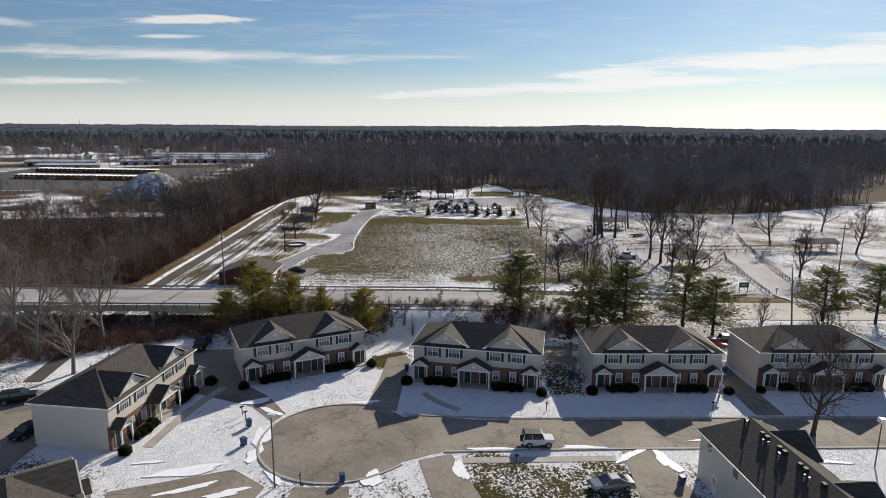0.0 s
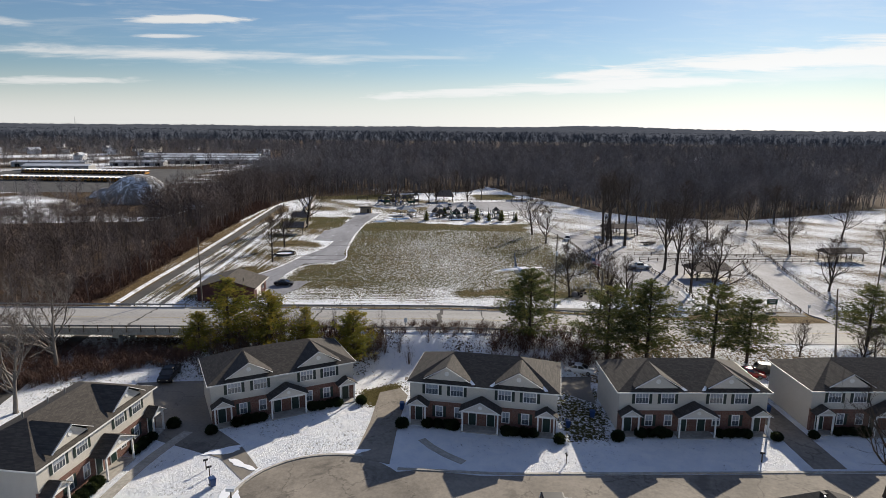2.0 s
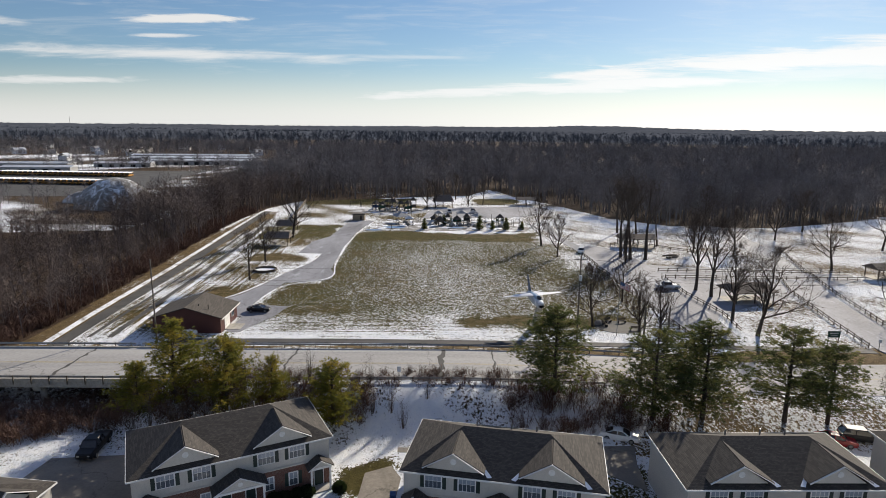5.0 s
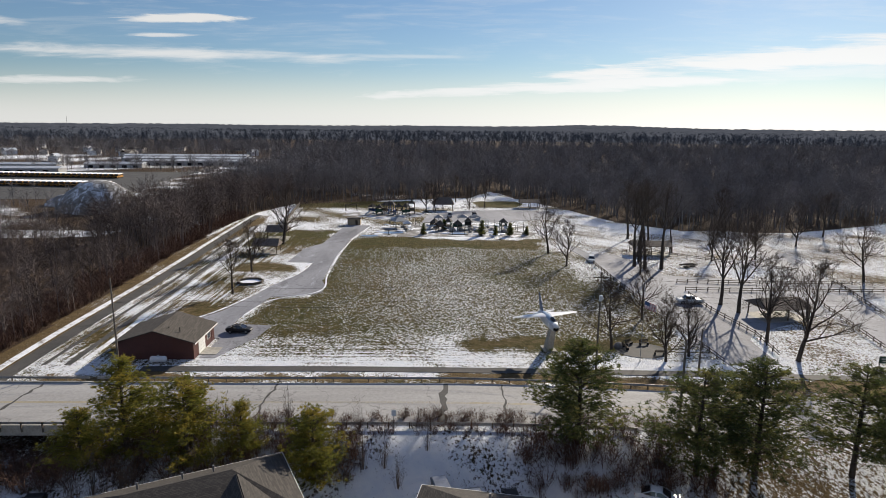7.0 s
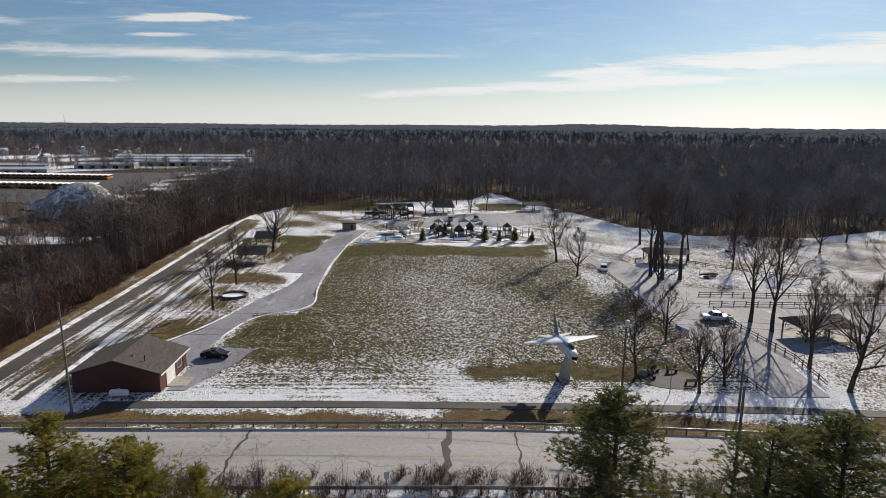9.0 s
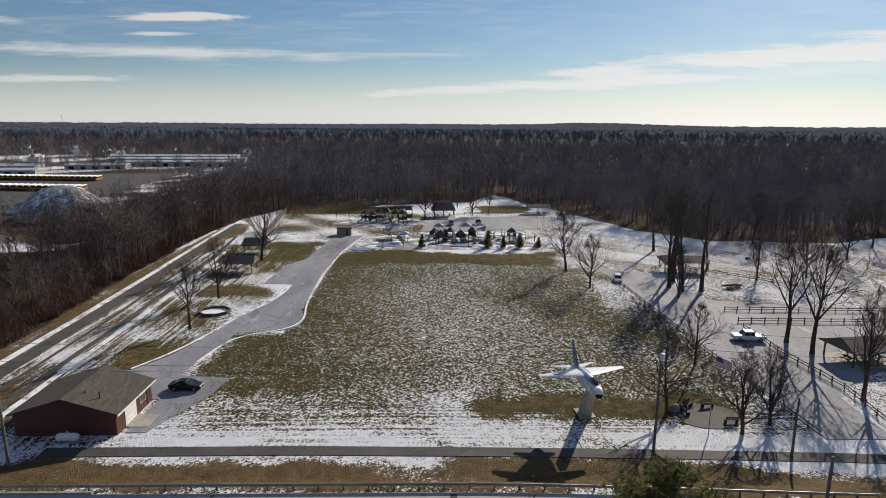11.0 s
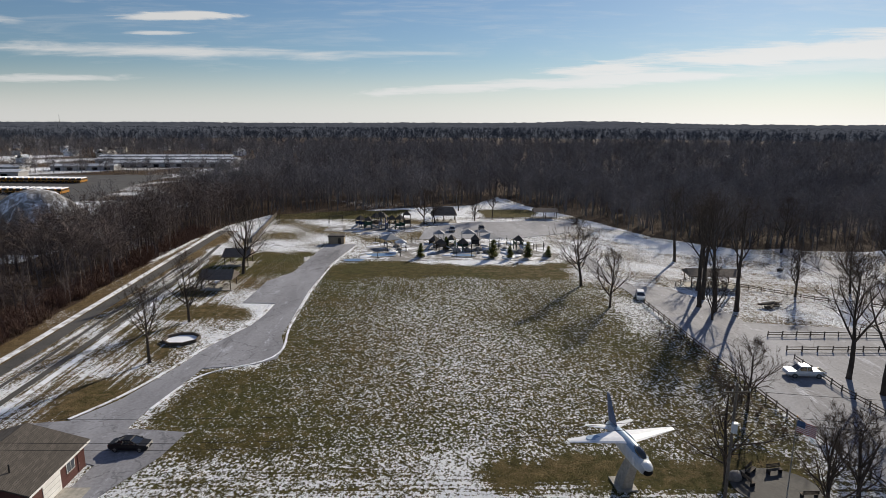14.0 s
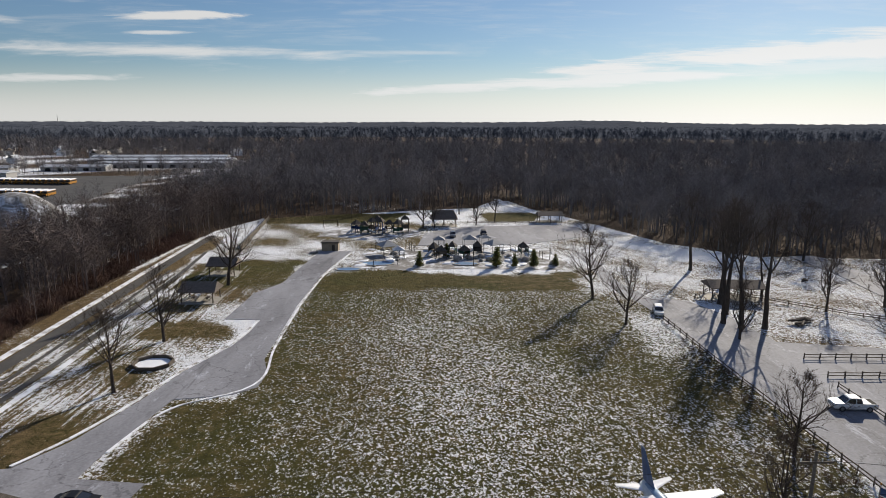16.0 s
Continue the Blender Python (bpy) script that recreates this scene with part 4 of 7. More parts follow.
# ---- trees ----
def bare_tree_data(seed, tall=14.0, spread=0.85, bark="bark", fork=0.28, twigs=10, limbs_at_fork=3):
    """Trunk and crown meshes of a leafless tree: a stout trunk that forks into arching limbs under a rounded crown."""
    rng = random.Random(seed)
    trunk, limbs, fine = MB(), MB(), MB()
    r = tall * 0.0195

    def grow(p, d, length, r, level):
        q, seg = p, (4, 3, 2)[level - 1]
        for k in range(seg):
            wander = Vector((rng.uniform(-1, 1), rng.uniform(-1, 1), rng.uniform(-0.7, 0.9)))
            d = (d + wander * (0.16 + 0.06 * level) + Vector((0, 0, 0.10))).normalized()
            e = q + d * length / seg
            ra, rb = r * (1 - 0.75 * k / seg), r * (1 - 0.75 * (k + 1) / seg)
            limbs.tube(q, e, max(ra, 0.012), max(rb, 0.010), 6 if level == 1 else 4 if level == 2 else 3, cap=False)
            if level < 3:
                for _ in range(1 + (k + level) % 2 if k else 1):
                    s = d.orthogonal().normalized()
                    s.rotate(Matrix.Rotation(rng.uniform(0, math.tau), 3, d))
                    tilt = rng.uniform(0.45, 0.95)
                    nd = (d * math.cos(tilt) + s * math.sin(tilt)).normalized()
                    grow(q + (e - q) * rng.uniform(0.4, 1.0), nd, length * (0.62, 0.58)[level - 1] * rng.uniform(0.7, 1.15), rb * rng.uniform(0.55, 0.8), level + 1)
            else:
                for _ in range(twigs):
                    nd = (d + Vector((rng.uniform(-1, 1), rng.uniform(-1, 1), rng.uniform(-0.5, 0.9))) * 0.85).normalized()
                    st = q + (e - q) * rng.random()
                    w = nd.orthogonal().normalized() * 0.010
                    w.rotate(Matrix.Rotation(rng.uniform(0, 3.1), 3, nd))
                    fine.add([st - w, st + w, st + nd * rng.uniform(0.4, 1.05) * tall / 14], [(0, 1, 2)])
            q = e

    trunk.tube((0, 0, -0.4), (0, 0, 0.3), r * 1.7, r * 1.12, 9, cap=False)
    p, d, top = Vector((0, 0, 0.28)), Vector((rng.uniform(-0.05, 0.05), rng.uniform(-0.05, 0.05), 1)).normalized(), tall * 0.86
    steps = 7
    for k in range(steps):
        d = (d + Vector((rng.uniform(-1, 1), rng.uniform(-1, 1), 0.4)) * 0.09).normalized()
        e = p + d * top / steps
        ra, rb = r * 1.12 * (1 - 0.9 * k / steps), r * 1.12 * (1 - 0.9 * (k + 1) / steps)
        trunk.tube(p, e, ra, rb, 8, cap=False)
        f = (k + 1) / steps
        if f >= fork:
            for j in range(limbs_at_fork if f < fork + 0.3 else 2):
                a = rng.uniform(0, math.tau) if j else k * 2.4
                tilt = spread * rng.uniform(0.75, 1.1) * (1.05 - 0.35 * f)
                nd = Vector((math.cos(a) * math.sin(tilt), math.sin(a) * math.sin(tilt), math.cos(tilt)))
                reach = tall * (0.50 if f < fork + 0.2 else 0.42 * (1.35 - f)) * rng.uniform(0.8, 1.1)
                grow(p + (e - p) * rng.uniform(0.2, 1.0), nd, reach, rb * rng.uniform(0.5, 0.72) + 0.015, 1)
        p = e
    return trunk.mesh("trunk", M[bark], True), limbs.mesh("limb_frame", M[bark], True), fine.mesh("crown", M["twig_pale" if bark == "bark_pale" else "twig"])


def tree_from(data, m, label, category="tree", group="", names=("trunk", "limb_frame", "crown"), name="bare_tree"):
    t = thing(name, m, label, category, group)
    for nm, me in zip(names, data):
        o = new(nm, me)
        o.parent = t
    return t


BARE = [bare_tree_data(s, 14.0, sp, "bark", fk) for s, sp, fk in ((1, 1.0, 0.25), (2, 0.78, 0.40), (5, 1.15, 0.25), (9, 0.62, 0.14), (14, 0.8, 0.36))]
BARE.append(bare_tree_data(17, 14.0, 0.6, "bark", 0.5, 3, 2))
PALE = [bare_tree_data(31, 15.0, 1.05, "bark_pale", 0.3), bare_tree_data(33, 15.0, 0.95, "bark_pale", 0.25)]
rng = random.Random(4)
TREES = (  # x, y, height, template
    (35.4, 226.0, 15.5, 2), (37.2, 208.5, 12, 0), (31.5, 145.6, 12, 2), (39.0, 140.1, 11, 3), (43.8, 142.4, 10, 3), (63.4, 172.6, 18, 1), (64.6, 167, 18, 1), (61.1, 149.5, 15, 0), (61.6, 140.4, 17, 2),
    (111.0, 195, 16, 2), (58.2, 206.1, 22, 5), (56.2, 209, 22, 5), (59.5, 214.8, 23, 5), (61.6, 222, 22, 5), (62.7, 206.1, 23, 5), (55.0, 200.2, 11, 3), (-45.6, 180.6, 12.5, 1), (-47.3, 201.5, 13, 0),
    (-47.8, 238.5, 19, 2), (-2.6, 314.5, 13, 0), (1.5, 317, 12, 2), (17.0, 322, 11, 3), (24.5, 328, 12, 4), (12, 349, 13, 1), (81.5, 217, 12, 0), (96, 220, 13, 2), (95.5, 151.5, 13, 3), (130.4, 181.1, 15, 2),
    (42.6, 162.6, 10.5, 2), (139.8, 257, 15, 1), (74, 228, 15, 5), (120, 240, 14, 0), (104, 262, 16, 2), (145, 222, 15, 2), (71, 240, 18, 5), (68, 252, 20, 5), (160, 205, 14, 0),
    (48.8, 68.6, 14, 2), (66, 67, 11, 3), (90, 70, 12, 0), (71, 104.5, 6.5, 3), (74, 106, 6.0, 0), (62, 107, 6, 3),
)
for x, y, hgt, k in TREES:
    s = hgt / 14 * 1.02
    tree_from(BARE[k], pose(x, y, float(height(x, y)), 0, 0, rng.uniform(0, 360)) @ Matrix.Diagonal((s, s, s, 1)), "leafless grey-barked tree standing in patchy snow", "tree", "bare park trees")
for x, y, hgt, k in ((-64.6, 92.4, 17, 0), (-55.6, 87.2, 13.5, 1), (-58.5, 101, 15, 1), (-68, 86, 15, 1), (-71, 92, 17, 0), (-76, 104, 16, 1)):
    s = hgt / 15
    tree_from(PALE[k], pose(x, y, 0, 0, 0, rng.uniform(0, 360)) @ Matrix.Diagonal((s * 1.1, s * 1.1, s, 1)), "tall pale-barked sycamore without leaves by the bridge", "tree", "pale sycamores")


def pine_data(seed, tall=13.0, needle="pine", width=0.37, lowest=0.15, ragged=0.28, n_needle=52):
    """Trunk, boughs and needle clumps of a pine."""
    rng = random.Random(seed)
    trunk, bough, need = MB(), MB(), MB()
    trunk.tube((0, 0, -0.4), (0, 0, tall * 0.55), 0.24, 0.14, 8, cap=False)
    trunk.tube((0, 0, tall * 0.55), (0, 0, tall * 0.97), 0.14, 0.03, 6, cap=False)
    z = tall * lowest
    while z < tall * 0.98:
        f = (z - tall * lowest) / (tall * (1 - lowest))
        reach = tall * width * (1 - f) ** 0.6 * (0.55 + 0.45 * min(1, f * 5 + 0.4))
        for k in range(rng.randint(5, 7)):
            a = rng.uniform(0, math.tau)
            L = max(0.35, reach * rng.uniform(1 - ragged, 1.12))
            if rng.random() < 0.10:
                continue
            d = Vector((math.cos(a), math.sin(a), 0.34 + 0.45 * f))
            p0 = Vector((0, 0, z))
            p1 = p0 + d * L
            bough.tube(p0, p1, 0.05, 0.015, 3, cap=False)
            for j in range(max(3, int(L * 8.0))):
                g = rng.uniform(0.28, 1.05)
                c = p0 + d * L * g + Vector((rng.gauss(0, 0.22), rng.gauss(0, 0.22), rng.gauss(0.04, 0.16))) * (0.5 + 0.34 * L)
                for _ in range(n_needle // 4):
                    v = Vector((rng.gauss(0, 1), rng.gauss(0, 1), rng.gauss(0.35, 0.55))).normalized() * rng.uniform(0.20, 0.42)
                    w = v.orthogonal().normalized() * rng.uniform(0.022, 0.042)
                    w.rotate(Matrix.Rotation(rng.uniform(0, 3.1), 3, v.normalized()))
                    need.add([c - w, c + w, c + v], [(0, 1, 2)])
        z += tall * rng.uniform(0.028, 0.05)
    return trunk.mesh("trunk", M["bark"], True), bough.mesh("bough_frame", M["bark"]), need.mesh("foliage", M[needle])


PINES = [pine_data(3, lowest=0.10), pine_data(8, ragged=0.42, lowest=0.2), pine_data(12, width=0.40, lowest=0.12)]
CEDARS = [pine_data(21, 11, "cedar", 0.40, 0.06, 0.45, 52), pine_data(23, 11, "cedar", 0.44, 0.05, 0.5, 52)]
FIR = pine_data(41, 5.0, "pine", 0.30, 0.03, 0.2, 36)
PN = ("trunk", "bough_frame", "foliage")
for x, y, hgt, k in ((16.4, 107.6, 13.2, 0), (28.6, 104.3, 13.4, 2), (35.3, 104.7, 14.2, 0), (46.2, 104.8, 14.0, 1), (51.8, 104.6, 12.0, 1), (76.5, 111.5, 12.2, 2), (86.3, 110.5, 12.5, 1)):
    s = hgt / 14.2
    tree_from(PINES[k], pose(x, y, float(height(x, y)), 0, 0, rng.uniform(0, 360)) @ Matrix.Diagonal((s * 1.45, s * 1.45, s, 1)), "dark green white pine on the road bank", "tree", "pines along the road", PN, "pine_tree")
for x, y, hgt, k in ((-33.0, 105.8, 11.0, 0), (-26.2, 105.0, 9.6, 1), (-12.4, 103.2, 8.2, 1), (-20.5, 105.6, 6.5, 0), (-37.5, 105, 7, 1)):
    s = hgt / 11
    tree_from(CEDARS[k], pose(x, y, float(height(x, y)), 0, 0, rng.uniform(0, 360)) @ Matrix.Diagonal((s * 1.3, s * 1.3, s, 1)), "yellow-green cedar below the road", "tree", "cedars below the road", PN, "cedar_tree")
for x, y, hgt in ((17.6, 256.6, 5.2), (22.3, 255.8, 3.6), (27.5, 256.4, 4.6), (-3.0, 256.8, 4.0), (33.6, 257.5, 3.2), (4.5, 268, 3.8), (-24, 309, 3.4)):
    s = hgt / 5
    tree_from(FIR, pose(x, y, float(height(x, y)), 0, 0, rng.uniform(0, 360)) @ Matrix.Diagonal((s, s, s, 1)), "small dark conical fir beside the playground", "tree", "playground firs", PN, "fir_tree")


# ---- woods ----
def sliver_tree(rng, limbs, twigs, w, tall=18.0):
    """Triangles of one distant leafless tree."""
    tris = []

    def tri(a, b, r):
        d = (b - a)
        s = np.cross(d, (rng.gauss(0, 1), rng.gauss(0, 1), rng.gauss(0, 0.3)))
        s = s / (np.linalg.norm(s) + 1e-9) * r
        tris.append((a - s, a + s, b))

    top = np.array((rng.uniform(-1, 1), rng.uniform(-1, 1), tall * 0.92))
    for k in range(3):
        a = k * math.tau / 3
        s = np.array((math.cos(a), math.sin(a), 0)) * tall * 0.011
        s2 = np.array((math.cos(a + math.tau / 3), math.sin(a + math.tau / 3), 0)) * tall * 0.011
        tris.append((s + (0, 0, -0.5), s2 + (0, 0, -0.5), top))
    mid, wide, high = tall * 0.60, tall * rng.uniform(0.25, 0.33), tall * rng.uniform(0.32, 0.40)
    for k in range(limbs):
        a, u = rng.uniform(0, math.tau), rng.uniform(-0.75, 1.0)
        reach = rng.uniform(0.55, 0.95)
        ring = math.sqrt(max(0.0, 1 - u * u))
        q = np.array((math.cos(a) * ring * wide, math.sin(a) * ring * wide, u * high)) * reach + (0, 0, mid)
        p = top * min(0.88, max(0.22, (q[2] - 0.22 * tall * rng.uniform(0.5, 1.2)) / top[2]))
        tri(p, q, w * 1.4)
        for _ in range(twigs):
            c = p + (q - p) * rng.uniform(0.35, 1)
            out = np.array((c[0] / wide, c[1] / wide, (c[2] - mid) / high))
            e = c + (out * 0.8 + np.array((rng.gauss(0, 0.7), rng.gauss(0, 0.7), rng.uniform(-0.5, 0.9)))) * tall * 0.075
            tri(c, e, w)
    return np.array(tris)


def plant(name, spots, kinds, mat, label, category, seed):
    """One mesh of many trees: spots of x, y, z, height factor."""
    rg = np.random.default_rng(seed)
    out = []
    for k, kind in enumerate(kinds):
        mine = spots[k::len(kinds)]
        n = len(mine)
        if not n:
            continue
        a = rg.uniform(0, math.tau, n)
        c, s = np.cos(a), np.sin(a)
        sc = mine[:, 3]
        wide = sc * rg.uniform(0.85, 1.2, n)
        v = kind.reshape(-1, 3)
        x = (v[None, :, 0] * c[:, None] - v[None, :, 1] * s[:, None]) * wide[:, None] + mine[:, 0:1]
        y = (v[None, :, 0] * s[:, None] + v[None, :, 1] * c[:, None]) * wide[:, None] + mine[:, 1:2]
        z = v[None, :, 2] * sc[:, None] + mine[:, 2:3]
        out.append(np.stack([x, y, z], -1).reshape(-1, 3))
    v = np.concatenate(out)
    me = bpy.data.meshes.new(name)
    n = len(v)
    me.vertices.add(n)
    me.vertices.foreach_set("co", v.astype(np.float32).ravel())
    me.loops.add(n)
    me.loops.foreach_set("vertex_index", np.arange(n, dtype=np.int32))
    me.polygons.add(n // 3)
    me.polygons.foreach_set("loop_start", np.arange(0, n, 3, dtype=np.int32))
    me.materials.append(M[mat])
    me.update(calc_edges=True)
    return tagged(new(name, me), label, category, kind="stuff")


def scatter(n, x0, x1, y0, y1, seed, keep):
    rg = np.random.default_rng(seed)
    x, y = rg.uniform(x0, x1, n), rg.uniform(y0, y1, n)
    ok = keep(x, y)
    return x[ok], y[ok], rg


rng = random.Random(11)
NEAR_KINDS = [sliver_tree(rng, 26, 8, 0.045) for _ in range(7)]
MID_KINDS = [sliver_tree(rng, 20, 6, 0.085) for _ in range(6)]
FAR_KINDS = [sliver_tree(rng, 13, 5, 0.20) for _ in range(5)]


def sliver_bush(rng, stems, w, wide, tall):
    """Triangles of one leafless bush: stems from the ground that fork into twigs."""
    tris = []
    for _ in range(stems):
        a, out = rng.uniform(0, math.tau), rng.uniform(0.15, 1.0)
        p = np.array((math.cos(a) * out * wide * 0.35, math.sin(a) * out * wide * 0.35, -0.1))
        q = np.array((math.cos(a) * out * wide, math.sin(a) * out * wide, tall * rng.uniform(0.45, 1.0) * (1.1 - 0.5 * out)))
        s = np.array((-math.sin(a), math.cos(a), 0)) * w
        tris.append((p - s, p + s, q))
        for _ in range(4):
            c = p + (q - p) * rng.uniform(0.3, 0.95)
            e = c + np.array((rng.gauss(0, 0.35), rng.gauss(0, 0.35), rng.uniform(0.1, 0.6))) * wide
            s = np.array((rng.gauss(0, 1), rng.gauss(0, 1), 0)) * w * 0.7
            tris.append((c - s, c + s, e))
    return np.array(tris)


BUSH_KINDS = [sliver_bush(rng, 22, 0.028, 1.5, 2.3) for _ in range(5)]


def woods(x, y):
    return inside(x, y, WOOD_EDGE) & ~inside(x, y, YARD)


def view(x, y, spare=30):
    return np.abs(x) < 0.80 * (y + 5) + spare


x, y, rg = scatter(9000, -190, 230, 130, 420, 1, lambda x, y: woods(x, y) & view(x, y))
keep = rg.uniform(0, 1, len(x)) < np.where((x < -60) & (y < 320), 0.75, 0.75)
x, y = x[keep][:3100], y[keep][:3100]
tall = np.where((x < -72) & (y < 260), rg.uniform(0.45, 0.78, len(x)), rg.uniform(0.62, 1.22, len(x)))
tall = np.where((x < -76) & (x > -112) & (y > 225) & (y < 345), rg.uniform(0.8, 1.12, len(x)), tall)
left = (x < -60) & (y < 340)
plant("woodland", np.stack([x, y, x * 0, tall], -1)[left], NEAR_KINDS, "left_wood", "tangled reddish brown thicket beside the trail", "woods", 1)
plant("woodland", np.stack([x, y, x * 0, tall], -1)[~left], NEAR_KINDS, "forest", "dense leafless brown woodland round the park", "woods", 13)
x, y, rg = scatter(26000, -800, 800, 400, 900, 2, lambda x, y: woods(x, y) & view(x, y))
x, y = x[:5600], y[:5600]
plant("woodland", np.stack([x, y, x * 0, rg.uniform(0.65, 1.25, len(x))], -1), MID_KINDS, "forest", "leafless woodland stretching behind the park", "woods", 2)
x, y, rg = scatter(30000, -1900, 1900, 850, 2300, 3, lambda x, y: woods(x, y) & view(x, y))
x, y = x[:5600], y[:5600]
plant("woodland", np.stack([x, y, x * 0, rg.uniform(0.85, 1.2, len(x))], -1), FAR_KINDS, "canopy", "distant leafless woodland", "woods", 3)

# the farthest canopy, up to the horizon
ang, rad = np.linspace(radians(-48), radians(48), 420), np.geomspace(1500, 4950, 90)
A, Rr = np.meshgrid(ang, rad)
cx, cy = Rr * np.sin(A), Rr * np.cos(A)
rg = np.random.default_rng(5)
cz = 12 + 3 * lump(cx, cy, 90) + rg.uniform(-3.5, 3.5, A.shape) + 5 * lump(cx, cy, 700, 2.0) + 18 * np.exp(-((A - 0.26) / 0.10) ** 2) * sstep(Rr, 3200, 4900) + 7 * sstep(Rr, 3000, 4900)
cz = cz * sstep(Rr, 1490, 1900)
na, nr = len(ang), len(rad)
i = (np.arange(nr - 1)[:, None] * na + np.arange(na - 1)).ravel()
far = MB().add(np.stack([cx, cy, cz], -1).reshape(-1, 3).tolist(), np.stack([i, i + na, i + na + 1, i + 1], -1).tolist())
far_ob = tagged(new("far_woodland", far.mesh("far_woodland", M["canopy"], True)), "tree canopy up to the horizon, blue-grey haze in its colour", "woods", kind="stuff")

# brush on the road bank and along the trail
x, y, rg = scatter(4200, -80, 60, 92, 113, 6, lambda x, y: ((x < -8) & (y > 103) & (x > -46)) | ((x > 10) & (x < 31) & (y > 101.5)) | ((x > -8) & (x < 12) & (y > 108)) | ((x < -46) & (y > 97 + 0.6 * (x + 55))))
x, y = x[:1400], y[:1400]
plant("brush", np.stack([x, y, height(x, y), rg.uniform(0.5, 1.25, len(x)) * np.where(y > 108, 0.62, 1.0)], -1), BUSH_KINDS, "brush", "tangled reddish winter brush on the bank", "brush", 6)
x, y, rg = scatter(400, 39, 46, 154, 205, 9, lambda x, y: np.abs(x - (46.0 - 0.03 * (y - 155))) < 4)
x, y = x[:60], y[:60]
plant("brush", np.stack([x, y, height(x, y), rg.uniform(0.25, 0.6, len(x))], -1), BUSH_KINDS, "brush", "low dead weeds along the rail fence", "brush", 9)
x, y, rg = scatter(5000, -84, -73, 130, 300, 7, lambda x, y: woods(x, y))
x, y = x[:900], y[:900]
plant("brush", np.stack([x, y, x * 0, rg.uniform(0.8, 1.7, len(x))], -1), BUSH_KINDS, "brush", "tangled reddish brush along the trail", "brush", 7)
x, y, rg = scatter(700, -40, 0, 100, 111, 8, lambda x, y: x < 2)
x, y = x[:34], y[:34]
plant("saplings", np.stack([x, y, height(x, y), rg.uniform(0.7, 1.15, len(x))], -1), [sliver_bush(rng, 34, 0.024, 1.3, 6.5) for _ in range(3)], "twig", "thin leafless saplings below the road", "saplings", 8)

x, y, rg = scatter(3600, -700, -105, 265, 790, 12, lambda x, y: inside(x, y, YARD) & view(x, y) & ~((x < -160) & (y > 345) & (y < 530)) & ~((y > 585) & (y < 665)) & (np.hypot(x + 143, y - 312) > 20))
x, y = np.r_[x[:900], rg.uniform(-330, -130, 130)], np.r_[y[:900], rg.uniform(532, 582, 130)]
plant("woodland", np.stack([x, y, x * 0, rg.uniform(0.35, 0.85, len(x))], -1), NEAR_KINDS, "forest", "scattered bare trees round the yard", "woods", 12)


